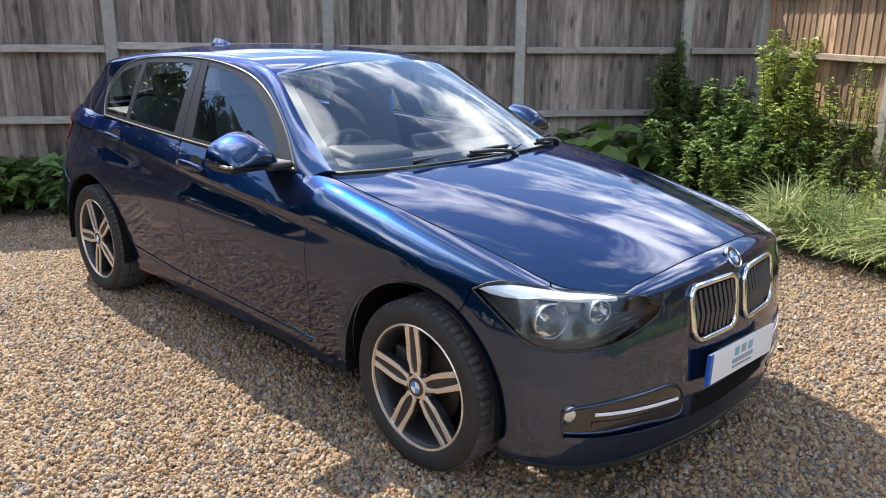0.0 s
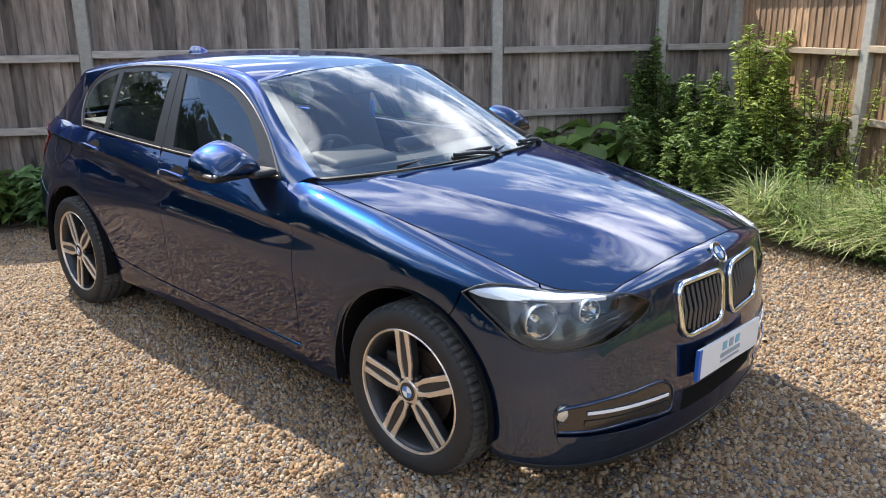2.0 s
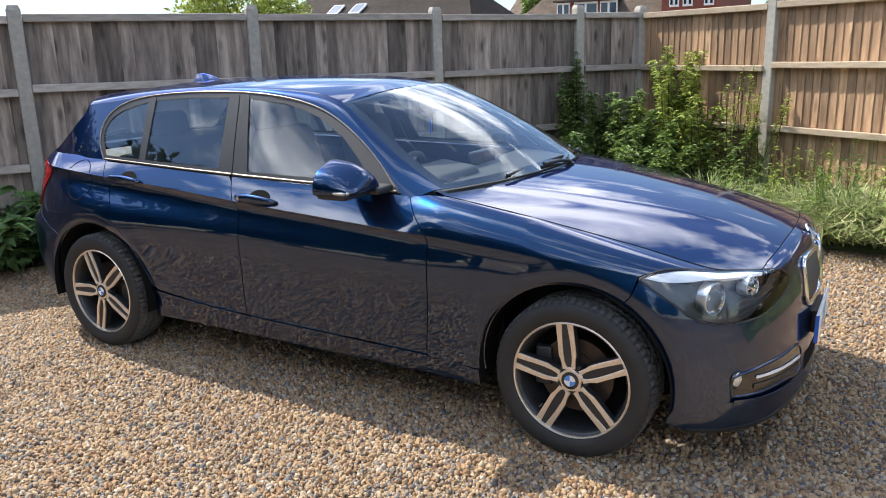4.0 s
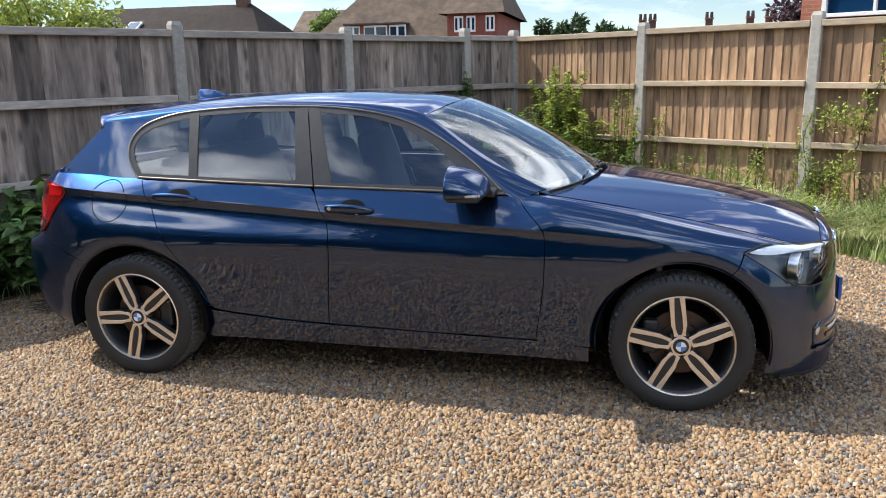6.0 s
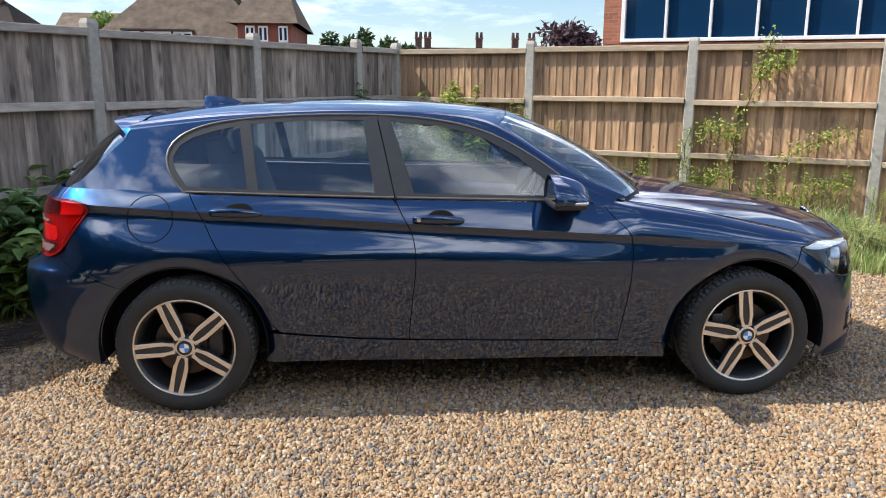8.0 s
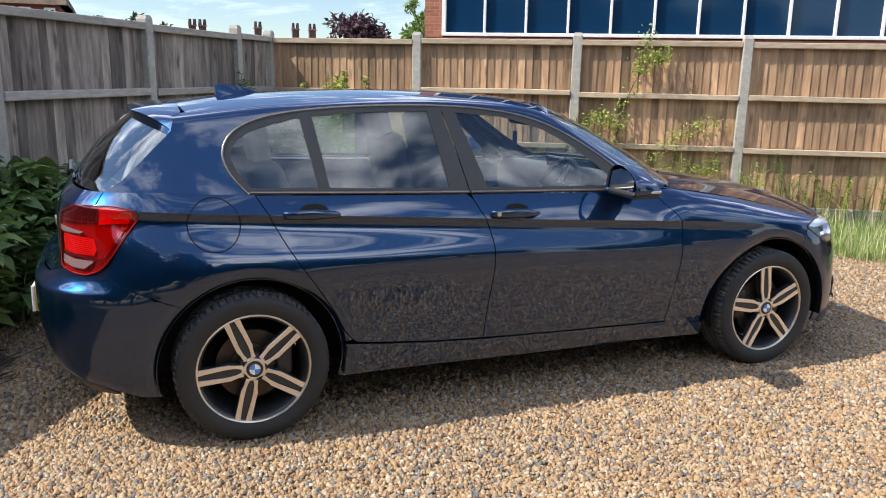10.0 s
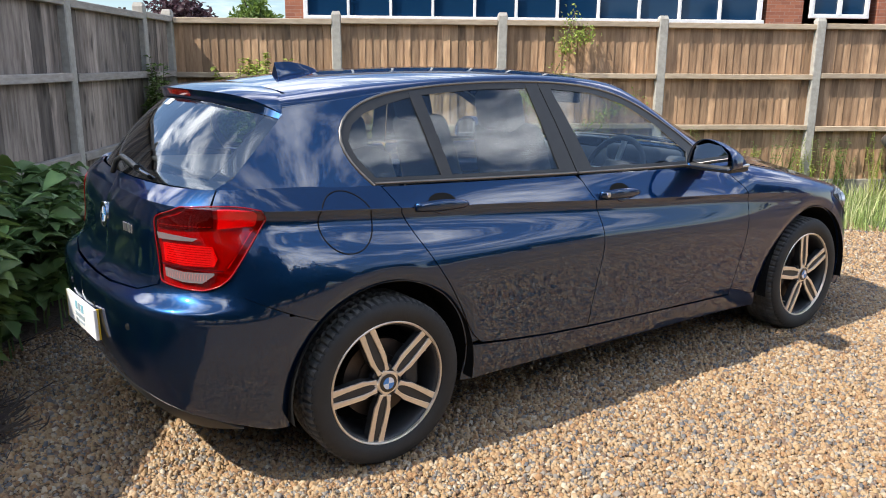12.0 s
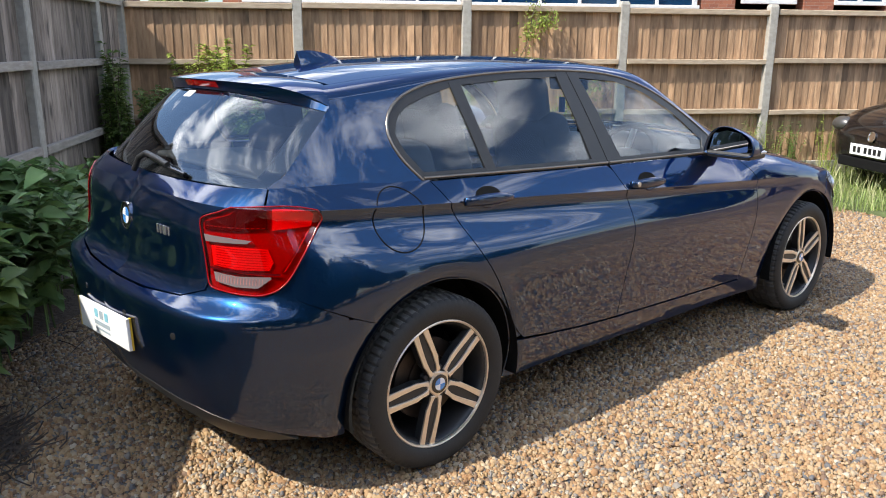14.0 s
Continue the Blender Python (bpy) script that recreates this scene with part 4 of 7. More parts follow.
def lathe(name, profile, n, material, parent, axis_m, dips=None, label=""):
    """Turns a profile of (radius, along) about the y axis."""
    vs, fs = [], []
    k = len(profile)
    for i in range(n):
        a = 2 * math.pi * i / n
        for j, (r, y) in enumerate(profile):
            rr = r - (dips(i, j) if dips else 0)
            vs.append((rr * math.cos(a), y, rr * math.sin(a)))
    for i in range(n):
        b, c = i * k, ((i + 1) % n) * k
        for j in range(k - 1):
            fs.append((b + j, b + j + 1, c + j + 1, c + j))
    ob = mesh_ob(name, vs, fs, material, parent, smooth=True)
    ob.data.set_sharp_from_angle(angle=radians(38))
    ob.matrix_local = axis_m
    if label:
        ob["label"] = label
    return ob


def plate2d(name, outline, y0, y1, material, parent, m, bevel=0.0015):
    """An outline in the wheel's plane, given thickness."""
    bm = bmesh.new()
    f = bm.faces.new([bm.verts.new((a, y0, b)) for a, b in outline])
    r = bmesh.ops.extrude_face_region(bm, geom=[f])
    for v in r["geom"]:
        if isinstance(v, bmesh.types.BMVert):
            v.co.y = y1
    bmesh.ops.recalc_face_normals(bm, faces=bm.faces[:])
    if bevel:
        bmesh.ops.bevel(bm, geom=[e for e in bm.edges if all(abs(v.co.y - y1) < 1e-5 for v in e.verts)], offset=bevel, segments=1, affect="EDGES")
    ob = part(name, bm, material, parent)
    ob.matrix_local = m
    return ob


def spoke_halfwidth(r):
    return float(np.interp(r, [0.03, 0.050, 0.078, 0.098, 0.150, 0.212, 0.228], [0.022, 0.0255, 0.0280, 0.0345, 0.0340, 0.0335, 0.0350]))


def slot_halfwidth(r):
    return float(np.interp(r, [0.048, 0.056, 0.070, 0.090, 0.120, 0.160, 0.205, 0.228], [0.003, 0.0090, 0.0135, 0.0160, 0.0165, 0.0150, 0.0120, 0.0100]))


def wheel(cx, mirror, start):
    side = 1 if mirror else -1
    w = new("wheel")
    w.parent = car
    w.location = (cx, side * 0.762, 0.312)
    w["label"] = "five double-spoke alloy wheel with dark inner faces"
    m = Matrix.Diagonal((1, side, 1, 1)) if side < 0 else Matrix.Identity(4)
    prof = [(0.226, 0.086), (0.231, 0.094), (0.240, 0.101), (0.258, 0.107), (0.275, 0.108), (0.290, 0.105), (0.301, 0.099), (0.308, 0.091), (0.3125, 0.082), (0.3145, 0.070), (0.3150, 0.052), (0.3150, 0.047),
            (0.3045, 0.046), (0.3045, 0.036), (0.3155, 0.035), (0.3155, 0.007), (0.3045, 0.006), (0.3045, -0.006), (0.3155, -0.007), (0.3155, -0.035), (0.3045, -0.036), (0.3045, -0.046), (0.3150, -0.047),
            (0.3145, -0.070), (0.310, -0.086), (0.300, -0.099), (0.275, -0.106), (0.240, -0.100), (0.226, -0.086)]

    def dips(i, j):
        if 7 <= j <= 11 and i % 4 == 0:
            return 0.0095 * (0.7 if j == 7 else 1.0)
        if j in (14, 15, 18, 19) and i % 4 == 2:
            return 0.006
        return 0.0
    tyre = lathe("tyre", prof, 264, M_tyre, w, m, dips, "black road tyre")
    tyre.data.materials.append(M_tread)
    rows_ = len(prof) - 1
    for f in tyre.data.polygons:
        if 7 <= f.index % rows_ <= 24:
            f.material_index = 1
            f.use_smooth = False
    lathe("rim_barrel", [(0.231, 0.090), (0.2225, 0.088), (0.214, 0.078), (0.206, 0.045), (0.200, 0.0), (0.198, -0.08)], 72, M_alloy_dark, w, m)
    lathe("rim_lip", [(0.2315, 0.0895), (0.2335, 0.0955), (0.2300, 0.0985), (0.2255, 0.0965), (0.2235, 0.0890)], 72, M_alloy_face, w, m)
    lathe("brake_disc", [(0.148, 0.0), (0.148, 0.024), (0.092, 0.024), (0.090, 0.030), (0.05, 0.034), (0.0, 0.034)], 48, M_disc, w, m)
    lathe("wheel_back", [(0.20, -0.07), (0.0, -0.07)], 32, M_black_dull, w, m)
    cal = part("brake_caliper", box_bm((0.07, 0.05, 0.16), (-0.13 if cx > 0 else 0.13, 0.015, 0.02), 0.012), M_alloy_dark, w)
    cal.matrix_local = m
    n = 14
    for k in range(5):
        a = radians(start + 72 * k)
        rm = m @ Matrix.Rotation(-(a - math.pi / 2), 4, "Y")
        rs = [0.036 + (0.2285 - 0.036) * i / n for i in range(n + 1)]
        out = [(spoke_halfwidth(r), r) for r in rs] + [(-spoke_halfwidth(r), r) for r in reversed(rs)]
        sp = plate2d("spoke", out, 0.052, 0.0835, M_alloy_dark, w, rm, 0.003)
        r2 = [0.046 + (0.2285 - 0.046) * i / n for i in range(n + 1)]
        for sgn in (1, -1):
            edge = [(sgn * spoke_halfwidth(r), r) for r in r2] + [(sgn * max(0.0006, slot_halfwidth(r)), r) for r in reversed(r2)]
            if sgn < 0:
                edge.reverse()
            pr = plate2d("machined_face", edge, 0.0830, 0.0900, M_alloy_face, sp, Matrix.Identity(4), 0.0012)
    hub = [(0.054 * math.cos(radians(start + 36 * i)) * (1.0 if i % 2 == 0 else 0.80), 0.054 * math.sin(radians(start + 36 * i)) * (1.0 if i % 2 == 0 else 0.80)) for i in range(10)]
    plate2d("hub_face", [(p[0], p[1]) for p in hub], 0.055, 0.0895, M_alloy_face, w, m, 0.003)
    cap = lathe("centre_cap", [(0.0345, 0.088), (0.0345, 0.0925), (0.031, 0.0935), (0.0, 0.0940)], 32, M_black_gloss, w, m)
    badge_quarters(w, m @ Matrix.Translation((0, 0.0942, 0)), 0.0225)
    for k in range(5):
        a = radians(start + 36 + 72 * k)
        bolt = lathe("wheel_bolt", [(0.0105, 0.05), (0.0105, 0.074), (0.007, 0.078), (0, 0.078)], 10, M_alloy_dark, w, m @ Matrix.Translation((0.056 * math.cos(a), 0, 0.056 * math.sin(a))))
    vl = part("tyre_valve", box_bm((0.006, 0.03, 0.006), (0.17 * math.cos(radians(start + 130)) * 1.12, 0.062, 0.17 * math.sin(radians(start + 130)) * 1.12), 0.002), M_silver, w)
    vl.matrix_local = m
    return w


def badge_quarters(parent, m, r):
    """A round badge: pale disc with two blue quarters."""
    for k in range(4):
        pts = [(0, 0)] + [(r * math.cos(radians(90 * k + 90 * i / 8)), r * math.sin(radians(90 * k + 90 * i / 8))) for i in range(9)]
        plate2d("badge_quarter", pts, -0.0006, 0.0008, M_badge_blue if k % 2 else M_badge_white, parent, m, 0)


def round_badge(name, at, normal, r):
    b = new(name)
    b.parent = car
    q = Vector(normal).to_track_quat("Y", "Z").to_matrix().to_4x4()
    b.matrix_local = Matrix.Translation(at) @ q
    b["label"] = "round chrome-ringed badge"
    i = Matrix.Identity(4)
    lathe("badge_ring", [(r, -0.004), (r, 0.003), (r - 0.003, 0.0045), (r - 0.006, 0.003)], 40, M_chrome, b, i)
    lathe("badge_disc", [(r - 0.004, 0.0015), (0, 0.0015)], 40, M_black_gloss, b, i)
    badge_quarters(b, Matrix.Translation((0, 0.0022, 0)), r * 0.58)


def half(mirror):
    """One side of the body."""
    side = 1 if mirror else -1
    # front wing
    door_edge = [S(x + GAP, z) for x, z in LINE_DF[1:]]
    top = [(s, 1.99) for s in np.linspace(1.895, 0.735, 26)]
    start = S(0.628, 0.958)
    pts = [start] + door_edge + [S(0.72, 0.284), S(0.94, 0.276)] + [S(*p) for p in arch_pts(1.345, 186, 60)] + [S(1.560, 0.672), (1.628, 0.992), (1.676, 1.162), (1.719, 1.315), (1.775, 1.445), (1.847, 1.60), (1.890, 1.72), (1.892, 1.95)] + top
    shell("front_wing", pts, body, ST_S[20:], ST_Q, M_paint, car, mirror)
    # doors
    df = body_panel("front_door", LINE_DM[::-1] + belt(-0.352, 0.60)[0:] + LINE_DF[1:] + DOOR_F_BOTTOM, M_paint, car, mirror)
    dr = body_panel("rear_door", LINE_DR[::-1] + belt(-1.29, -0.385) + LINE_DM[1:] + DOOR_R_BOTTOM, M_paint, car, mirror)
    # sill
    body_panel("sill", [(0.945, below(0.945) + 0.002), (0.945, 0.272), (0.70, 0.294), (0.4, 0.300), (0.0, 0.310), (-0.31, 0.318), (-0.55, 0.330), (-0.78, 0.351), (-0.905, 0.366), (-0.975, 0.372)] + [(-0.972, 0.31), (-0.985, below(-0.98) + 0.002)] +
               [(x, below(x) + 0.002) for x in (-0.6, -0.2, 0.2, 0.6)], M_paint, car, mirror)
    # quarter panel
    q = [S(x - GAP, z) for x, z in LINE_DR[:-1]] + [S(-0.935, 0.385)]
    q += [S(*p) for p in arch_pts(-1.345, 9, 132)] + [S(-1.620, 0.604), S(-1.70, 0.636), (-1.90, 0.668), (-1.871, 0.80), (-1.812, 0.955), (-1.816, 1.04), (-1.876, 1.14), (-1.971, 1.17), (-1.974, 1.99)]
    q += [(s, 1.99) for s in np.linspace(-1.93, -1.33, 14)]
    shell("quarter_panel", q, body, ST_S, ST_Q, M_paint, car, mirror)
    # rear bumper half
    b = [S(*p) for p in arch_pts(-1.345, 132.5, 196)]
    rb = [S(-1.616, 0.6005)] + [S(-1.70, 0.632), (-1.897, 0.664), (-1.94, 0.668), (-2.03, 0.660), (-2.12, 0.674), (-2.158, 0.655), (-2.25, 0.618), (-2.45, 0.600), (S_R, 0.595), (S_R, 0.165), (-2.45, 0.165), (-2.2, 0.158), (-2.08, 0.125), (-1.96, 0.075), (-1.82, 0.008)]
    shell("rear_bumper", rb + b[::-1], body, ST_S, ST_Q, M_paint, car, mirror)
    shell("rear_valance", [(S_R, 0.160), (-2.45, 0.160), (-2.2, 0.152), (-2.08, 0.120), (-1.96, 0.070), (-1.9, 0.02), (-2.2, 0.0), (S_R, 0.0)], body, ST_S, ST_Q, M_black_satin, car, mirror, "black lower rear valance")
    # tailgate lower half
    tg = [(S_R, 0.600), (-2.45, 0.605), (-2.25, 0.623), (-2.163, 0.660), (-2.152, 0.695), (-2.170, 0.83), (-2.189, 0.942), (-2.172, 0.963), (-2.088, 1.000), (-1.990, 1.136), (-1.978, 1.165), (-1.979, 1.985), (-2.1, 1.985), (-2.3, 1.985), (S_R, 1.985)]
    shell("tailgate", tg, body, ST_S, ST_Q, M_paint, car, mirror)
    # front bumper half
    fb = [(S_F, 0.095), (2.3, 0.095), (2.0, 0.09), (1.8, 0.075)] + [S(*p) for p in arch_pts(1.345, -18, 59.4)] + [S(1.564, 0.670), (1.631, 0.974)] + [(s, v - 0.006) for s, v in spline2(HEAD[:11], 3)[2:]] + [(2.268, 0.935), (2.248, 0.971), (2.201, 1.006), (2.170, 1.26), (2.145, 1.61), (2.125, 1.92), (2.050, 1.94), (1.980, 1.91), (1.916, 1.785), (1.897, 1.74), (1.899, 1.985), (2.0, 1.988), (2.1, 1.988), (2.2, 1.985), (2.3, 1.985), (2.5, 1.985), (S_F, 1.985)]
    shell("front_bumper", fb, body, ST_S, ST_Q, M_paint, car, mirror)
    # headlamp
    hl = new("headlight")
    hl.parent = car
    hl["label"] = "clear-covered twin headlight with white brow"
    shell("lamp_housing", HEAD_C, body, ST_S, ST_Q, M_lamp_grey, hl, mirror, lift=-0.062, rim=-0.058)
    shell("lamp_cover", [(a, b) for a, b in HEAD_C], body, ST_S, ST_Q, M_glass_lamp, hl, mirror, lift=0.0015, rim=0)
    edge = np.array(HEAD_C + HEAD_C[:1])
    e3 = body(edge[:, 0], edge[:, 1]) * (1, side, 1)
    tube("lamp_seal", e3.tolist(), 0.0035, M_black_satin, hl)
    brow = [(1.655, 0.995), (1.70, 1.14), (1.777, 1.36), (1.849, 1.50), (1.94, 1.75), (2.0, 1.86), (2.070, 1.86), (2.102, 1.60), (2.06, 1.48), (2.007, 1.42), (1.934, 1.26), (1.875, 1.14), (1.825, 0.998), (1.752, 0.985), (1.698, 0.985)]
    shell("lamp_brow", brow, body, ST_S, ST_Q, M_lamp_white, hl, mirror, "pale upper brow strip", lift=-0.003, rim=0.012)
    for (s0, q0), r, dep, sink in (((1.880, 0.905), 0.056, 0.052, 0.040), ((2.040, 0.958), 0.036, 0.036, 0.034)):
        p = body(s0, q0)[0]
        n = outward(normals_of(body, np.array([s0]), np.array([q0])), body(s0, q0))[0]
        aim = Vector((1.0, 0.42 * side, 0.0)).normalized()
        at = Vector((p[0] - n[0] * sink, side * (p[1] - n[1] * sink), p[2] - n[2] * sink))
        mm = Matrix.Translation(at) @ aim.to_track_quat("Y", "Z").to_matrix().to_4x4()
        # a faceted bowl with a chrome collar, the bulb shield in its middle
        bowl = lathe("reflector_bowl", [(r * 1.0, 0.020), (r * 0.985, 0.004), (r * 0.93, -0.012), (r * 0.78, -0.6 * dep), (r * 0.5, -0.85 * dep), (r * 0.2, -dep), (0.0, -dep)], 14, M_bowl, hl, mm, lambda i, j: 0.0045 * ((i * 7 + j * 3) % 3) if 1 < j < 5 else 0.0)
        bowl.data.shade_flat()
        lathe("lamp_collar", [(r + 0.004, -0.02), (r + 0.004, 0.018), (r + 0.001, 0.021), (r - 0.001, 0.018)], 40, M_silver, hl, mm)
        lathe("bulb_shield", [(r * 0.24, -0.7 * dep), (r * 0.24, -0.25 * dep), (r * 0.17, -0.14 * dep), (0, -0.12 * dep)], 16, M_chrome, hl, mm)
    # the fluted step between the two bowls
    for k in range(3):
        bar_on("lamp_flute", (1.955 + 0.008 * k, 0.86 - 0.035 * k), (2.185 - 0.02 * k, 0.945 - 0.035 * k), 0.006, body, M_lamp_grey, hl, mirror, -0.022)
    # grille
    kg = new("kidney_grille")
    kg.parent = car
    kg["label"] = "chrome-ringed grille with black upright slats"
    lo, hi, z0, z1 = 0.030, 0.308, 0.545, 0.728
    ring = []
    corners = [((lo + 0.050, z0 + 0.045), 0.045, 180), ((hi - 0.062, z0 + 0.056), 0.056, 270), ((hi - 0.034, z1 - 0.034), 0.034, 0), ((lo + 0.046, z1 - 0.046), 0.046, 90)]
    for (cx, cz), cr, a0 in corners:
        ring += [(cx + cr * math.cos(radians(a0 + 90 * i / 6)), cz + cr * math.sin(radians(a0 + 90 * i / 6))) for i in range(7)]
    chart_ring = [E(max(0.02, a), b) for a, b in ring]
    shell("grille_back", chart_ring, body, ST_S, ST_Q, M_black_dull, kg, mirror, lift=0.001, rim=0)
    r3 = np.array(chart_ring)
    p3 = body(r3[:, 0], r3[:, 1])
    n3 = outward(normals_of(body, r3[:, 0], r3[:, 1]), p3)
    tube("grille_surround", ((p3 + n3 * 0.006) * (1, side, 1)).tolist(), 0.0105, M_chrome, kg, closed=True, label="chrome surround")
    for i in range(9):
        lat = lo + 0.024 + i * (hi - lo - 0.05) / 8
        zz = [z0 + 0.012 + (0.012 if i == 0 else 0) + (0.012 if i > 6 else 0), (z0 + z1) / 2, z1 - 0.014]
        pts = []
        for z in zz:
            s_, q_ = E(lat, z)
            p = body(s_, q_)[0]
            pts.append((p[0] + (0.012 if z == zz[1] else 0.003), side * p[1], p[2]))
        bm = bmesh.new()
        rows = []
        for (x, y, z) in pts:
            rows.append([bm.verts.new((x + dx, y + dy, z)) for dx, dy in ((0.004, 0), (-0.004, 0.0045), (-0.012, 0), (-0.004, -0.0045))])
        for a, b in zip(rows, rows[1:]):
            for k in range(4):
                bm.faces.new((a[k], a[(k + 1) % 4], b[(k + 1) % 4], b[k]))
        part("grille_slat", bm, M_slat, kg)
    # lower intake
    it = new("bumper_intake")
    it.parent = car
    it["label"] = "black lower intake with a silver strip and fog lamp"
    intake = spline2([(1.937, 0.305), (1.934, 0.37), (1.943, 0.430), (1.99, 0.450), (2.08, 0.468), (2.22, 0.474), (2.325, 0.468), (2.362, 0.43), (2.376, 0.36), (2.372, 0.285), (2.23, 0.296), (2.1, 0.302), (1.99, 0.303), (1.937, 0.305)], 3)[:-1]
    shell("intake_back", intake, body, ST_S, ST_Q, M_black_gloss, it, mirror, lift=0.0015, rim=0)
    bar_on("intake_blade", (2.02, 0.352), (2.352, 0.330), 0.030, body, M_black_gloss, it, mirror, 0.006)
    i3 = np.array(intake)
    ip = body(i3[:, 0], i3[:, 1]) * (1, side, 1)
    tube("intake_edge", ip.tolist(), 0.006, M_paint, it, closed=True)
    bar_on("intake_strip", (2.028, 0.410), (2.347, 0.384), 0.016, body, M_badge_white, it, mirror, 0.008)
    fp = body(1.962, 0.408)[0]
    mm = Matrix.Translation((fp[0] - 0.004, side * (fp[1] - 0.004), fp[2])) @ Vector((1, 0.75 * side, 0)).to_track_quat("Y", "Z").to_matrix().to_4x4()
    lathe("fog_lamp", [(0.029, -0.02), (0.029, 0.003), (0.024, 0.006), (0.0, 0.009)], 24, M_fog, it, mm)
    lathe("fog_lamp_ring", [(0.037, -0.02), (0.037, 0.004), (0.033, 0.008), (0.029, 0.004)], 28, M_black_gloss, it, mm)
    bar_on("intake_lip", (1.94, 0.272), (2.40, 0.240), 0.036, body, M_paint, it, mirror, 0.015)
    shell("centre_intake", [(2.44, 0.352), (2.43, 0.235), (S_F, 0.235), (S_F, 0.352)], body, ST_S, ST_Q, M_black_dull, car, mirror, "black centre intake", lift=0.0015, rim=0)
    shell("front_splitter", [(1.80, 0.060), (1.80, 0.085), (2.0, 0.10), (2.3, 0.105), (S_F, 0.105), (S_F, 0.075), (2.2, 0.075), (2.0, 0.070)], body, ST_S, ST_Q, M_black_satin, car, mirror, "black lower lip", lift=0.003, rim=0.03)
    # tail lamp
    tl = new("tail_light")
    tl.parent = car
    tl["label"] = "red wraparound tail light with pale stripes"
    outline = TAIL
    for _ in range(2):
        outline = [(a[0] * k + b[0] * (1 - k), a[1] * k + b[1] * (1 - k)) for a, b in zip(outline, outline[1:] + outline[:1]) for k in (0.82, 0.18)]
    shell("lamp_recess", [(-2.20, 0.62), (-2.20, 1.10), (-2.10, 1.20), (-1.95, 1.25), (-1.80, 1.10), (-1.79, 0.95), (-1.87, 0.64), (-2.03, 0.62)], body, ST_S, ST_Q, M_paint, tl, mirror, lift=-0.006, rim=0)
    shell("lamp_lens", outline, body, ST_S, ST_Q, M_red_cover, tl, mirror, lift=0.005, rim=0.0)
    rim3 = np.array(outline)
    shell("lamp_tray", outline, body, ST_S, ST_Q, M_tray, tl, mirror, lift=-0.005, rim=-0.008)
    lip = body(rim3[:, 0], rim3[:, 1])
    lip = lip + outward(normals_of(body, rim3[:, 0], rim3[:, 1]), lip) * 0.0035
    tube("lens_edge", (lip * (1, side, 1)).tolist(), 0.0028, M_red_lens, tl, closed=True)
    blocks = (("upper_band", [(-2.165, 0.935), (-2.08, 0.972), (-1.972, 1.075), (-1.965, 0.925), (-2.05, 0.912), (-2.160, 0.905)], M_red_dark),
              ("brake_block", [(-1.952, 1.06), (-1.915, 1.08), (-1.870, 1.04), (-1.836, 0.985), (-1.845, 0.938), (-1.952, 0.922)], M_block),
              ("glow_block", [(-2.138, 0.846), (-2.03, 0.852), (-1.962, 0.850), (-1.945, 0.80), (-1.955, 0.768), (-2.05, 0.762), (-2.130, 0.768)], M_block),
              ("corner_facet", [(-1.935, 0.905), (-1.866, 0.912), (-1.893, 0.82), (-1.925, 0.762)], M_facet),
              ("corner_facet", [(-1.858, 0.912), (-1.848, 0.925), (-1.885, 0.83), (-1.912, 0.765), (-1.918, 0.762), (-1.886, 0.83)], M_block))
    for nm, pts, mat in blocks:
        shell(nm, pts, body, ST_S, ST_Q, mat, tl, mirror, lift=0.0005, rim=0.004)
    for k in range(8):
        bar_on("lens_rib", (-2.12, 0.772 + 0.010 * k), (-1.965, 0.774 + 0.010 * k), 0.0016, body, M_facet, tl, mirror, 0.0018)
    for k in range(13):
        a0 = -2.155 + 0.0145 * k
        bar_on("lens_rib", (a0, 0.922 + 0.0006 * k), (a0 + 0.009, 0.923 + 0.0006 * k), 0.0035, body, M_facet, tl, mirror, 0.0018)
    shell("clear_stripe", [(-2.160, 0.888), (-2.154, 0.861), (-2.02, 0.868), (-2.006, 0.880), (-2.08, 0.886)], body, ST_S, ST_Q, M_clear_lens, tl, mirror, "clear indicator stripe", lift=0.0062, rim=0.003)
    shell("reversing_lens", [(-2.124, 0.743), (-2.116, 0.706), (-2.05, 0.695), (-1.985, 0.697), (-1.950, 0.735), (-1.952, 0.743), (-2.05, 0.737)], body, ST_S, ST_Q, M_clear_lens, tl, mirror, "clear reversing lens", lift=0.0062, rim=0.003)
    for k in range(16):
        a0 = -2.106 + 0.0088 * k
        bar_on("lens_rib", (a0, 0.707), (a0 + 0.001, 0.734), 0.0018, body, M_facet, tl, mirror, 0.0068)
    bar_on("lens_rib", (-2.140, 0.757), (-1.925, 0.752), 0.007, body, M_red_dark, tl, mirror, 0.0060)
    # window band
    cpil = [(-1.335, float(Z_BELT(-1.335))), (-1.6, float(Z_BELT(-1.6)) + 0.002), (-1.876, 1.030), (-1.807, 1.066), (-1.703, 1.166), (-1.606, 1.258), (-1.597, 1.284)] + [(x, float(RAIL_LOW(x))) for x in np.linspace(-1.55, -1.12, 10)] + \
           [p for p in reversed(FRAME_TOP[:23]) if p[0] < -1.10]
    shell("rear_pillar", cpil, upper, [-1.85 + 0.05 * i for i in range(18)], [1.02 + 0.03 * i for i in range(12)], M_paint, car, mirror, rim=0.006)
    rx = np.linspace(-1.597, 0.62, 60)
    rp = [(x, 0.0) for x in rx] + [(x, 1.0) for x in np.linspace(0.735, -1.597, 60)]
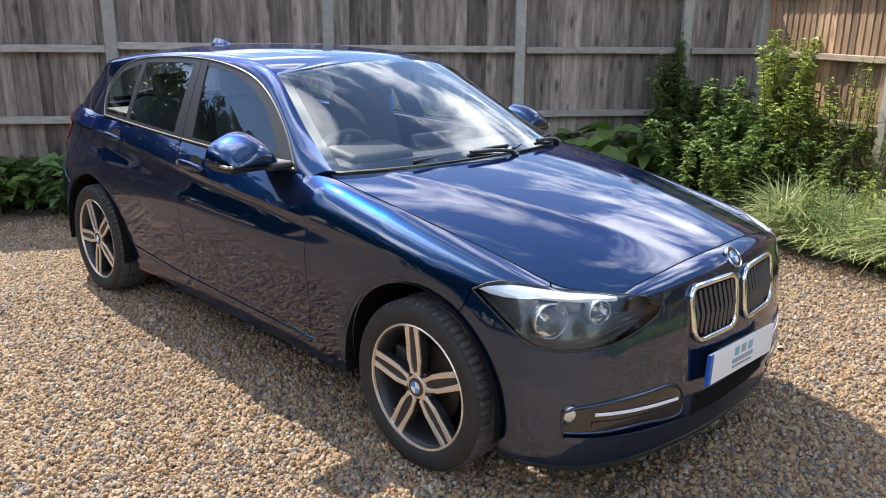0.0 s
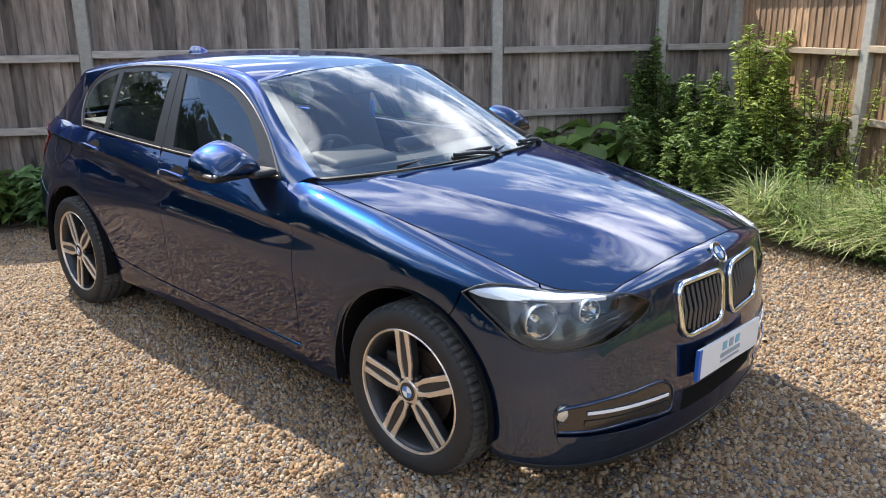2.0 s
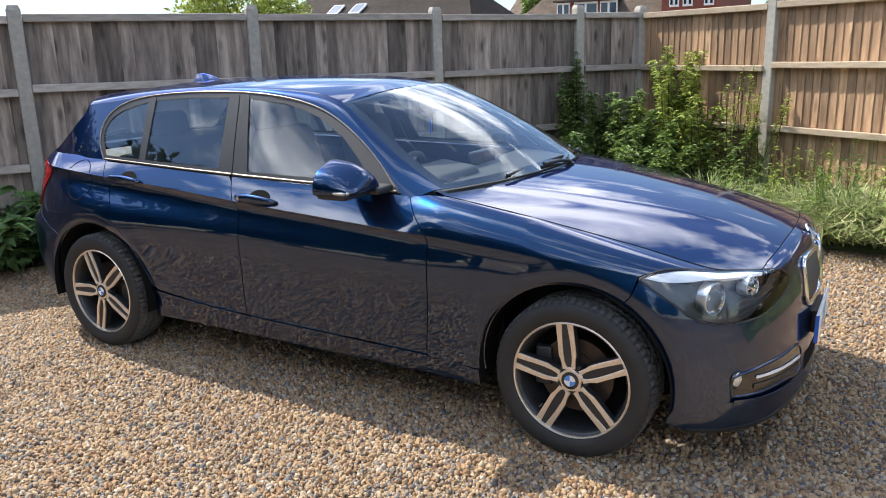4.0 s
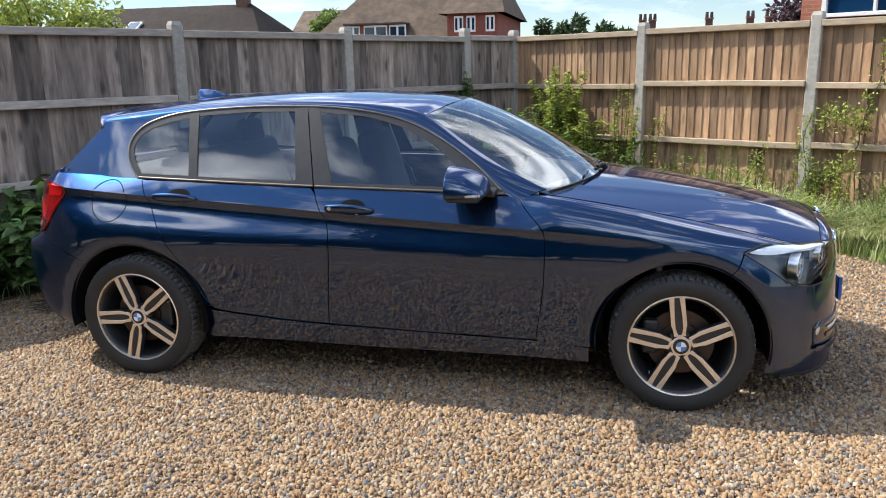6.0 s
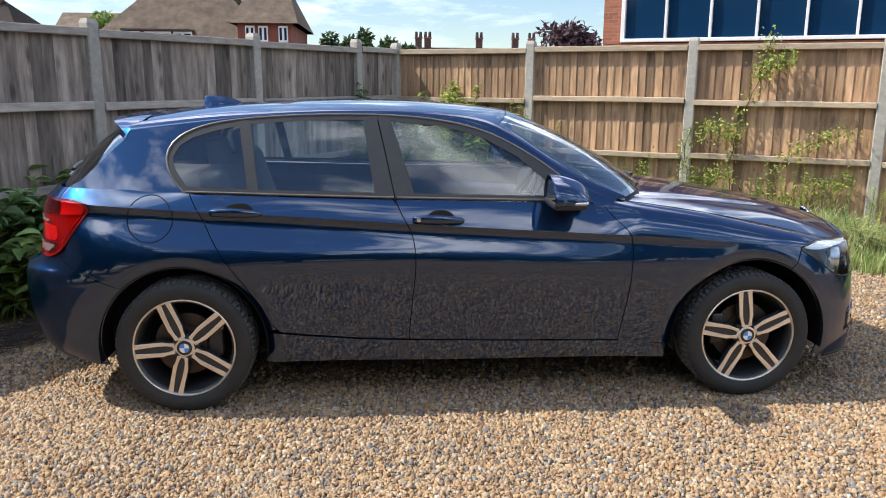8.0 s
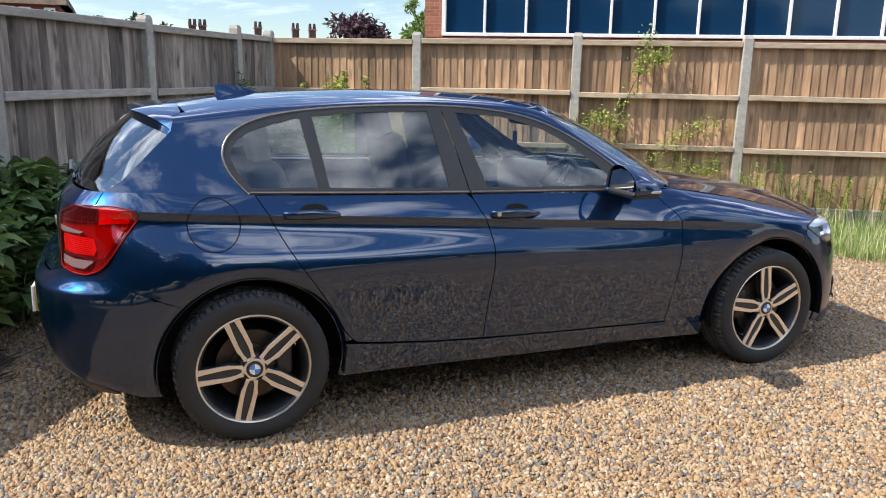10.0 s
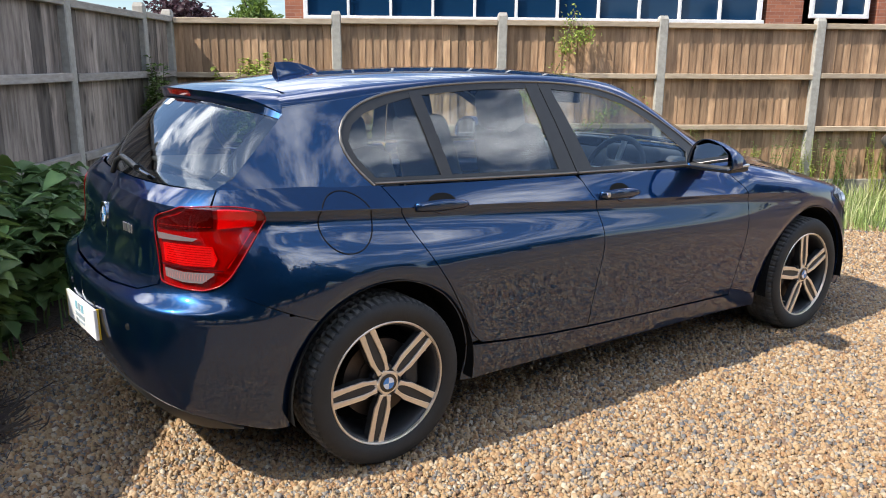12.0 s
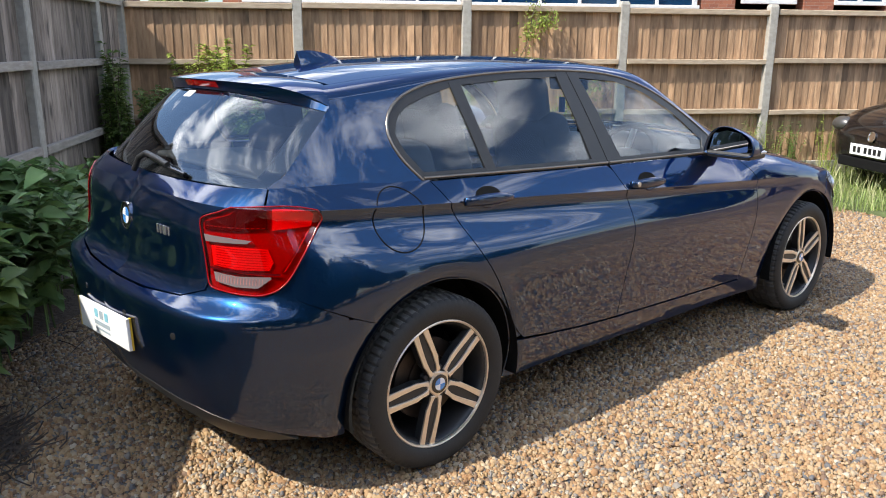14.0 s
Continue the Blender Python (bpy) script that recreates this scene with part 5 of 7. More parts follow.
    shell("roof_rail", rp, rail, [round(-1.55 + 0.06 * i, 3) for i in range(38)], [0.12 * i for i in range(1, 9)], M_paint, car, mirror, rim=0.006)
    glass_kw = dict(rim=0.0)
    gq = shell("quarter_glass", GLASS_Q, upper, [], [1.1, 1.2], M_glass_side, dr, mirror, lift=-0.004, **glass_kw)
    gr = shell("rear_door_glass", GLASS_R, upper, [-0.9, -0.75, -0.6], [1.1, 1.2, 1.3], M_glass_side, dr, mirror, lift=-0.004, **glass_kw)
    gf = shell("front_door_glass", GLASS_F, upper, [-0.3, -0.1, 0.1, 0.25], [1.05, 1.15, 1.25], M_glass_side, df, mirror, lift=-0.004, **glass_kw)
    for g in (gq, gr, gf):
        g.visible_shadow = False
    # seals and trim round the glass
    top_out = resample(FRAME_TOP, 64)
    inner_line = GLASS_Q[:7] + GLASS_R[:3] + GLASS_F[:7]
    strip("window_seal", top_out, resample(inner_line, 64), upper, M_black_satin, dr, mirror, lift=0.0)
    f3 = np.array(top_out)
    fp3 = upper(f3[:, 0], f3[:, 1]) * (1, side, 1)
    tube("window_trim", fp3.tolist(), 0.0050, M_trim, dr)
    for dd, xa, xb in ((dr, -1.325, -0.375), (df, -0.362, 0.545)):
        xs = np.linspace(xa, xb, 16)
        zz = Z_BELT(xs)
        strip("belt_seal", [(x, z + 0.001) for x, z in zip(xs, zz)], [(x, z + 0.026) for x, z in zip(xs, zz)], upper, M_black_satin, dd, mirror, lift=0.001)
        tube("belt_trim", np.stack([xs, side * (side_lat(xs, zz + 0.008) + 0.003), zz + 0.008], -1).tolist(), 0.0050, M_trim, dd)
    shell("door_pillar_panel", [(-0.516, 1.352), (-0.452, 1.356), (-0.420, 1.216), (-0.372, 0.990), (-0.460, 0.990)], upper, [], [1.1, 1.2], M_black_satin, dr, mirror, "satin black pillar panel", lift=0.002, rim=0.006)
    shell("door_pillar_panel", [(-0.446, 1.356), (-0.388, 1.352), (-0.272, 0.985), (-0.366, 0.988), (-0.414, 1.216)], upper, [], [1.1, 1.2], M_black_satin, df, mirror, "satin black pillar panel", lift=0.002, rim=0.006)
    shell("glass_divider", [(-1.092, 1.330), (-1.040, 1.336), (-0.992, 1.010), (-1.040, 1.012)], upper, [], [1.1, 1.2], M_black_satin, dr, mirror, lift=0.002, rim=0.006)
    shell("mirror_triangle", [(0.39, 1.045), (0.45, 1.062), (0.545, 0.985), (0.56, 0.965), (0.34, 0.962)], upper, [], [1.0], M_black_satin, df, mirror, lift=0.002, rim=0.006)
    # handles
    for dd, xa, xb, z in ((df, -0.292, -0.055, 0.902), (dr, -1.205, -0.972, 0.936)):
        xm = (xa + xb) / 2
        # flat black ellipse on the door, painting the shade of the hollow
        ell = [S(xm + 0.012 + 0.062 * math.cos(a), z + 0.006 + 0.031 * math.sin(a)) for a in np.linspace(0, 2 * math.pi, 24, endpoint=False)]
        shell("handle_cup_shade", ell, body, ST_S, [v for v in ST_Q if v < 1.9], M_black_dull, dd, mirror, lift=0.0012, rim=0)
        # raised lip tilted up to mirror the sky as the hollow's lower half would
        sky_lip = bmesh.new()
        rings = []
        for dz, out in ((-0.006, 0.0015), (-0.022, 0.0045), (-0.036, 0.0105), (-0.040, 0.0085), (-0.042, 0.001)):
            ring = []
            for i in range(13):
                u = -1 + 2 * i / 12
                x, zz = xm + 0.012 + 0.066 * u * (1 - 0.25 * (dz < -0.03)), z + 0.002 + dz * math.sqrt(max(0.02, 1 - u * u))
                b3 = body(*S(x, zz))[0]
                ring.append(sky_lip.verts.new((b3[0], side * (b3[1] + out * (1 - u * u)), b3[2])))
            rings.append(ring)
        for a, b in zip(rings, rings[1:]):
            for i in range(12):
                sky_lip.faces.new((a[i], a[i + 1], b[i + 1], b[i]))
        bmesh.ops.recalc_face_normals(sky_lip, faces=sky_lip.faces[:])
        part("handle_sky_lip", sky_lip, M_paint, dd, smooth=True)
        hb = bmesh.new()
        rows = []
        for i in range(15):
            t = i / 14
            x = xa + (xb - xa) * t
            zz = z + 0.004 * math.sin(math.pi * t) - 0.006 * t
            p = body(*S(x, zz))[0]
            off = 0.010 + 0.020 * math.sin(math.pi * min(1, max(0, t))) ** 0.6
            hh = 0.0175 * (0.55 + 0.45 * math.sin(math.pi * min(1.0, t * 0.9 + 0.1))) if t < 0.97 else 0.005
            rows.append([hb.verts.new((x, side * (p[1] + off + 0.010 * math.cos(a)), zz + 1.25 * hh * math.sin(a))) for a in np.linspace(0, 2 * math.pi, 10, endpoint=False)])
        for a, b in zip(rows, rows[1:]):
            for k in range(10):
                hb.faces.new((a[k], a[(k + 1) % 10], b[(k + 1) % 10], b[k]))
        hb.faces.new(rows[0]), hb.faces.new(rows[-1])
        bmesh.ops.recalc_face_normals(hb, faces=hb.faces[:])
        h = part("door_handle", hb, M_paint, dd, smooth=True)
        if dd is df:
            p = body(*S(xa + 0.03, z))[0]
            lathe("key_lock", [(0.010, -0.004), (0.010, 0.002), (0.0, 0.003)], 16, M_silver, h, Matrix.Translation((xa + 0.028, side * (p[1] + 0.030), z + 0.001)) @ (Matrix.Identity(4) if side > 0 else Matrix.Diagonal((1, -1, 1, 1))))
    # mirror
    mi = new("door_mirror")
    mi.parent = car
    mi["label"] = "blue door mirror with black base and indicator strip"
    cage = bmesh.new()
    ring_x = [(0.315, 0.0), (0.335, 1.0), (0.385, 0.92), (0.445, 0.62), (0.492, 0.15)]
    rows = []
    for x, k in ring_x[1:]:
        w0, w1 = 0.805 + (1 - k) * 0.015, 1.028 - (1 - k) * 0.055
        zb, zt = 0.988 + (1 - k) * 0.010, 1.108 - (1 - k) * 0.068
        prof = [(w0 - 0.005, zb + 0.004), (w0 + 0.012, zt - 0.028), (w0 + 0.085, zt + 0.008), (w1 - 0.06, zt - 0.018), (w1 + 0.002, zt - 0.045), (w1 + 0.010, zb + 0.006), (w1 + 0.004, zb - 0.004), (w0, zb - 0.004)]
        rows.append([cage.verts.new((x, side * a, b)) for a, b in prof])
    for a, b in zip(rows, rows[1:]):
        for k in range(8):
            cage.faces.new((a[k], a[(k + 1) % 8], b[(k + 1) % 8], b[k]))
    cage.faces.new(rows[-1])
    lip = [cage.verts.new((v.co.x - 0.018, v.co.y, v.co.z)) for v in rows[0]]
    for k in range(8):
        cage.faces.new((lip[k], lip[(k + 1) % 8], rows[0][(k + 1) % 8], rows[0][k]))
    inn = [cage.verts.new((v.co.x + 0.012, 0.915 * side + (v.co.y - 0.915 * side) * 0.9, 1.045 + (v.co.z - 1.045) * 0.9)) for v in lip]
    for k in range(8):
        cage.faces.new((inn[k], inn[(k + 1) % 8], lip[(k + 1) % 8], lip[k]))
    bmesh.ops.recalc_face_normals(cage, faces=cage.faces[:])
    hsg = part("mirror_cap", cage, M_paint, mi, smooth=True)
    for v in hsg.data.vertices:
        v.co.y = 0.915 * side + (v.co.y - 0.915 * side) * 1.07
        v.co.z = 1.045 + (v.co.z - 1.045) * 1.10
        v.co.x += 0.014 if v.co.x > 0.44 else 0.0
    sub = hsg.modifiers.new("soft", "SUBSURF")
    sub.levels = sub.render_levels = 3
    gl = bmesh.new()
    gl.faces.new([gl.verts.new((0.330, 0.915 * side + (v[0] - 0.915) * side * 0.92, 1.045 + (v[1] - 1.045) * 0.92)) for v in
                  [(0.812, 1.0), (0.83, 1.078), (0.90, 1.098), (0.975, 1.088), (1.018, 1.05), (1.018, 1.0), (0.975, 0.992), (0.86, 0.992)]])
    part("mirror_glass", gl, M_mirror, mi)
    bt = part("mirror_base", box_bm((0.150, 0.222, 0.034), (0.398, side * 0.917, 0.983), 0.014), M_black_satin, mi)
    part("mirror_arm", box_bm((0.115, 0.14, 0.032), (0.462, side * 0.795, 0.982), 0.013, None), M_black_satin, mi)
    ind = part("indicator_strip", box_bm((0.012, 0.15, 0.012), (0.472, side * 0.945, 0.996), 0.004), M_silver, mi)
    ind2 = part("indicator_end", box_bm((0.115, 0.012, 0.012), (0.410, side * 1.026, 0.996), 0.004), M_silver, mi)
    # arch liners
    for cx in (1.345, -1.345):
        vs, fs = [], []
        for i in range(33):
            a = math.pi * (-0.06 + 1.12 * i / 32)
            for y in (0.866, 0.60, 0.50):
                vs.append((cx + (ARCH + 0.004) * math.cos(a), side * y, 0.318 + (ARCH + 0.004) * math.sin(a)))
        for i in range(32):
            for k in range(2):
                fs.append((3 * i + k, 3 * i + k + 1, 3 * i + k + 4, 3 * i + k + 3))
        mesh_ob("arch_liner", vs, fs, M_black_dull, car)
    # fuel flap
    if not mirror:
        c = [(-1.473 + 0.101 * math.cos(a), 0.908 + 0.101 * math.sin(a)) for a in np.linspace(0, 2 * math.pi, 40, endpoint=False)]
        cc = np.array([S(*p) for p in c])
        ring3 = body(cc[:, 0], cc[:, 1])
        rn = outward(normals_of(body, cc[:, 0], cc[:, 1]), ring3)
        # the panel is uncut here; a black ring draws the groove's shade
        tube("fuel_flap_gap", ((ring3 - rn * 0.0002) * (1, side, 1)).tolist(), 0.0024, M_black_dull, car, closed=True)


for far in (False, True):
    half(far)
wheel(1.345, False, 97)
wheel(-1.345, False, 256)
wheel(1.345, True, 80)
wheel(-1.345, True, 110)

# bonnet, roof, glass
EDGE_S = np.linspace(0.76, S_F, 70)
ex_, el_ = EDGE_X(EDGE_S), EDGE_LAT(EDGE_S)
right = [(float(a), -float(b) + GAP) for a, b in zip(ex_, el_)]
left = [(float(a), float(b) - GAP) for a, b in zip(ex_[::-1], el_[::-1])][1:]
hood = [(0.70, -0.712)] + right + left + [(0.70, 0.712), (0.86, 0.56), (0.93, 0.3), (0.945, 0.0), (0.93, -0.3), (0.86, -0.56)]
shell("bonnet", hood, bonnet, [0.7 + 0.03 * i for i in range(45)], [-0.72 + 0.022 * i for i in range(66)], M_paint, car, True, rim=0.014, flip_ref=(0, 0, 1))
for sgn in (-1, 1):
    gx, gl_ = EDGE_X(EDGE_S), EDGE_LAT(EDGE_S)
    gz = bonnet_z(gx, gl_)
    # solid black tube on the shut line stands in for its shade
    tube("bonnet_gap", [(float(x), sgn * float(y), float(z) + 0.0002) for x, y, z in zip(gx, gl_, gz)], 0.0019, M_black_dull, car)
rf = [(0.139, -0.558), (0.190, -0.42), (0.228, -0.22), (0.243, 0.0), (0.228, 0.22), (0.190, 0.42), (0.139, 0.558)]
rl = [(x, float(RAIL_LAT(x)) - 0.003) for x in np.linspace(0.1, -1.54, 24)]
roof_poly = rf + rl + [(-1.555, 0.3), (-1.56, 0.0), (-1.555, -0.3)] + [(x, -y) for x, y in reversed(rl)]
shell("roof_panel", roof_poly, roof, [-1.5 + 0.06 * i for i in range(30)], [-0.54 + 0.06 * i for i in range(19)], M_paint, car, True, rim=0.008, flip_ref=(0, 0, 1))
ws_poly = densify([(-1, 0), (1, 0), (1, 1), (-1, 1)], 0.1)
wsob = shell("windscreen", ws_poly, windscreen, [-0.9 + 0.1 * i for i in range(19)], [0.1 * i for i in range(1, 10)], M_glass_ws, car, True, "clear windscreen", rim=0, flip_ref=(0.5, 0, 0.86))
wsob.visible_shadow = False
for frit in ([(-1, 0), (1, 0), (1, 0.055), (-1, 0.055)], [(-1, 0.055), (-0.955, 0.055), (-0.945, 0.97), (-1, 0.97)], [(1, 0.055), (0.955, 0.055), (0.945, 0.97), (1, 0.97)], [(-1, 0.97), (1, 0.97), (1, 1.0), (-1, 1.0)]):
    shell("windscreen_border", densify(frit, 0.1), windscreen, [-0.9 + 0.1 * i for i in range(19)], [0.1 * i for i in range(1, 10)], M_black_gloss, wsob, True, lift=-0.002, rim=0, flip_ref=(0.5, 0, 0.86))
rg = shell("rear_window", ws_poly, rear_glass, [-0.9 + 0.1 * i for i in range(19)], [0.1 * i for i in range(1, 10)], M_glass_rear, car, True, "tinted rear window with heater lines", rim=0, flip_ref=(-0.6, 0, 0.8))
rg.visible_shadow = False
shell("window_sticker", [(-0.17, 0.83), (-0.07, 0.83), (-0.07, 0.92), (-0.17, 0.92)], rear_glass, [], [], M_plate_white, rg, True, "small white paper sticker", lift=0.001, rim=0, flip_ref=(-0.6, 0, 0.8))
for frit in ([(-1, 0), (1, 0), (1, 0.10), (-1, 0.10)], [(-1, 0.10), (-0.90, 0.10), (-0.92, 0.95), (-1, 0.95)], [(1, 0.10), (0.90, 0.10), (0.92, 0.95), (1, 0.95)], [(-1, 0.95), (1, 0.95), (1, 1.0), (-1, 1.0)]):
    shell("rear_window_border", densify(frit, 0.1), rear_glass, [-0.9 + 0.1 * i for i in range(19)], [0.1 * i for i in range(1, 10)], M_black_gloss, rg, True, lift=-0.002, rim=0, flip_ref=(-0.6, 0, 0.8))


def rear_edge(u):
    a = abs(u)
    return -1.765 + 0.160 * a ** 3.2, u * 0.600, 1.334 - 0.010 * a * a - 0.060 * a ** 7


def spoiler():
    """Roof spoiler over the rear window, run out into the rear pillars."""
    bm = bmesh.new()
    us = np.linspace(-1, 1, 49)
    rows = []
    for v in np.linspace(0, 1, 9):
        row = []
        for u in us:
            a, sg = abs(u), (1 if u >= 0 else -1)
            if a < 0.82:
                xf = -1.556 - 0.004 * (1 - a)
                lat = float(RAIL_LAT(xf)) * a / 0.82
                f = roof(np.array([xf]), np.array([lat]))[0] * (1, -1, 1)
            else:
                k = (a - 0.82) / 0.18
                f = rail(np.array([-1.556 - 0.040 * min(1, k * 3)]), np.array([1 - k]))[0]
            r = rear_edge(a)
            x, lat, z = (f[i] + (r[i] - f[i]) * v for i in range(3))
            z += 0.006 * math.sin(math.pi * v) * (1 - a ** 4)
            row.append(bm.verts.new((x, -sg * abs(lat), z + 0.0015)))
        rows.append(row)
    soft = [1 - 0.85 * abs(u) ** 5 for u in us]
    low = [bm.verts.new((v.co.x + 0.012 * k, v.co.y, v.co.z - 0.021 * k)) for v, k in zip(rows[-1], soft)]
    back = [bm.verts.new(Vector(rear_glass(np.array([u]), np.array([0.955]))[0]) + Vector((-0.001, 0, 0.0015))) for u in us]
    rows += [low, back]
    for a, b in zip(rows, rows[1:]):
        for i in range(len(us) - 1):
            bm.faces.new((a[i], a[i + 1], b[i + 1], b[i]))
    for sgn in (0, -1):
        bm.faces.new([r[sgn] for r in rows])
    bmesh.ops.recalc_face_normals(bm, faces=bm.faces[:])
    ob = part("roof_spoiler", bm, M_paint, car, smooth=True)
    ob.data.set_sharp_from_angle(angle=radians(35))
    lt = bmesh.new()
    q = []
    for u in np.linspace(-0.22, 0.22, 9):
        x, lat, z = rear_edge(u)
        q.append(((x - 0.006, -lat, z - 0.003), (x + 0.0045, -lat, z - 0.024)))
    vs = [[lt.verts.new(p) for p in pair] for pair in q]
    for a, b in zip(vs, vs[1:]):
        lt.faces.new((a[0], b[0], b[1], a[1]))
    part("third_brake_light", lt, M_red_lens, ob, "red upper brake light")


spoiler()


def antenna_fin():
    """A low shark fin: long rising front, upright rear edge."""
    bm = bmesh.new()
    rows = []
    for i in range(15):
        t = i / 14
        x = -1.175 - 0.190 * t
        h = 0.010 + 0.046 * math.sin(math.pi / 2 * min(1.0, t * 1.15)) ** 0.85
        w = 0.036 * math.sin(math.pi * (0.06 + 0.66 * t)) ** 0.7
        zb = float(ROOF_MID(x)) - 0.006
        ring = []
        for k in range(13):
            a = math.pi * k / 12
            up = math.sin(a)
            thin = (1 - up) + 0.16 * up
            ring.append(bm.verts.new((x - (0.012 * up * t if t < 1 else 0), w * math.copysign(abs(math.cos(a)) ** 0.8, math.cos(a)) * (thin if k not in (0, 12) else 1.0), zb + h * up ** 0.8)))
        rows.append(ring)
    for a, b in zip(rows, rows[1:]):
        for k in range(12):
            bm.faces.new((a[k], a[k + 1], b[k + 1], b[k]))
    bm.faces.new(rows[-1]), bm.faces.new(rows[0])
    bmesh.ops.recalc_face_normals(bm, faces=bm.faces[:])
    fin = part("antenna_fin", bm, M_paint, car, smooth=True)
    fin.data.set_sharp_from_angle(angle=radians(40))


antenna_fin()


def wiper(name, a, b, parent, w=0.012, h=0.012):
    pts = [Vector(a).lerp(Vector(b), i / 8) + Vector((0, 0, 0.004 * math.sin(math.pi * i / 8))) for i in range(9)]
    return tube(name, [tuple(p) for p in pts], w / 2, M_black_satin, parent)


def on_ws(u, v, lift=0.012):
    p = windscreen(np.array([u]), np.array([v]))[0]
    return (p[0] + 0.5 * lift, p[1], p[2] + 0.86 * lift)


wp = new("wiper")
wp.parent = car
tube("wiper_arm", [on_ws(-0.14, -0.025, 0.004), on_ws(-0.10, -0.01, 0.012), on_ws(0.02, 0.010, 0.013), on_ws(0.22, 0.024, 0.010)], 0.0085, M_black_satin, wp)
tube("wiper_pivot", [on_ws(-0.14, -0.025, -0.02), on_ws(-0.14, -0.025, 0.010)], 0.016, M_black_satin, wp)
wiper("wiper_blade", on_ws(0.60, 0.014, 0.005), on_ws(-0.14, 0.040, 0.005), wp, 0.013)
wp2 = new("wiper")
wp2.parent = car
tube("wiper_arm", [on_ws(-0.86, -0.025, 0.004), on_ws(-0.80, -0.01, 0.012), on_ws(-0.68, 0.012, 0.013), on_ws(-0.48, 0.028, 0.010)], 0.0085, M_black_satin, wp2)
tube("wiper_pivot", [on_ws(-0.86, -0.025, -0.02), on_ws(-0.86, -0.025, 0.010)], 0.016, M_black_satin, wp2)
wiper("wiper_blade", on_ws(-0.16, 0.012, 0.005), on_ws(-0.86, 0.050, 0.005), wp2, 0.013)
cowl = shell("cowl_cover", densify([(-0.98, -0.13), (0.98, -0.13), (0.98, 0.01), (-0.98, 0.01)], 0.1), windscreen, [-0.9 + 0.1 * i for i in range(19)], [], M_black_satin, car, True, "black scuttle cover", lift=-0.015, rim=0, flip_ref=(0.5, 0, 0.86))

rw = new("rear_wiper")
rw.parent = car


def on_rg(u, v, lift=0.02):
    p = rear_glass(np.array([u]), np.array([v]))[0]
    return (p[0] - 0.66 * lift, p[1], p[2] + 0.75 * lift)


# the rear wiper lies low across the glass
tube("wiper_arm", [on_rg(-0.03, -0.05, 0.018), on_rg(0.02, 0.05, 0.034), on_rg(0.09, 0.10, 0.036), on_rg(0.22, 0.085, 0.030), on_rg(0.34, 0.055, 0.024)], 0.0105, M_black_satin, rw)
tube("wiper_blade", [on_rg(0.08, 0.095, 0.018), on_rg(0.2, 0.075, 0.018), on_rg(0.36, 0.045, 0.014), on_rg(0.50, 0.02, 0.012)], 0.008, M_black_gloss, rw)


# plates
def number_plate(name, sg, z0, z1, tilt):
    s_, q_ = E(0.02, (z0 + z1) / 2, sg)
    x = body(s_, q_)[0, 0] + sg * (0.022 if sg > 0 else 0.012)
    pl = new(name)
    pl.parent = car
    pl.matrix_local = Matrix.Translation((x, 0, (z0 + z1) / 2)) @ pose(0, 0, 0, 0, tilt * sg, 90 if sg > 0 else -90)
    pl["label"] = "white showroom plate with printed marks"
    h = z1 - z0
    part("plate_board", box_bm((0.52, 0.012, h), bevel=0.002), M_plate_white, pl)
    part("plate_backing", box_bm((0.30, 0.05, h * 0.8), (0, 0.03, 0)), M_black_satin, pl)
    part("plate_band", box_bm((0.010 if sg < 0 else 0.022, 0.0135, h * 0.995), (-0.2495 if sg > 0 else -0.2555, 0, 0), 0.0), M_plate_blue if sg > 0 else M_plate_yellow, pl)
    if sg < 0:
        part("plate_band", box_bm((0.014, 0.0135, h * 0.995), (0.252, 0.006, 0), 0.0), M_plate_yellow, pl)
    for k, (px, w, zc, hh, mat) in enumerate(((-0.055, 0.034, 0.024, 0.030, M_cyan_mark), (0.0, 0.034, 0.024, 0.030, M_grey_mark), (0.055, 0.034, 0.024, 0.030, M_cyan_mark), (0.0, 0.165, -0.010, 0.016, M_grey_mark), (0.0, 0.155, -0.032, 0.008, M_grey_mark))):
        part("plate_mark", box_bm((w, 0.002, hh), (px, -0.0068, zc)), mat, pl)


number_plate("front_plate", 1, 0.375, 0.486, 3)
number_plate("rear_plate", -1, 0.445, 0.556, 5)
round_badge("bonnet_badge", tuple(body(S_F - 0.01, 1.42)[0] * (1, -1, 1) + np.array((0.003, 0, 0.002))), (0.80, 0, 0.60), 0.041)
round_badge("tailgate_badge", tuple(body(*E(0.01, 0.872, -1))[0] * (1, 0, 1) + np.array((-0.003, 0, 0))), (-1, 0, 0.06), 0.050)
mk_ = new("model_badge")
mk_.parent = car
for k, (dy, w) in enumerate(((0, 0.008), (0.020, 0.008), (0.047, 0.024), (0.074, 0.007))):
    s_, q_ = E(0.32, 0.872, -1)
    p = body(s_, q_)[0]
    part("model_badge_bar", box_bm((0.006, w, 0.030), (p[0] - 0.001 + 0.10 * (dy - 0.04), -(0.33 - 0.05) - dy, 0.875), 0.001), M_silver, mk_)
for lat in (0.20, 0.52):
    s_, q_ = E(lat, 0.585, -1)
    for sgn in (-1, 1):
        p = body(s_, q_)[0]
        lathe("parking_sensor", [(0.011, -0.002), (0.011, 0.002), (0, 0.003)], 16, M_black_satin, car, Matrix.Translation((p[0], sgn * p[1], p[2])) @ Vector((-1, sgn * lat, 0)).to_track_quat("Y", "Z").to_matrix().to_4x4())


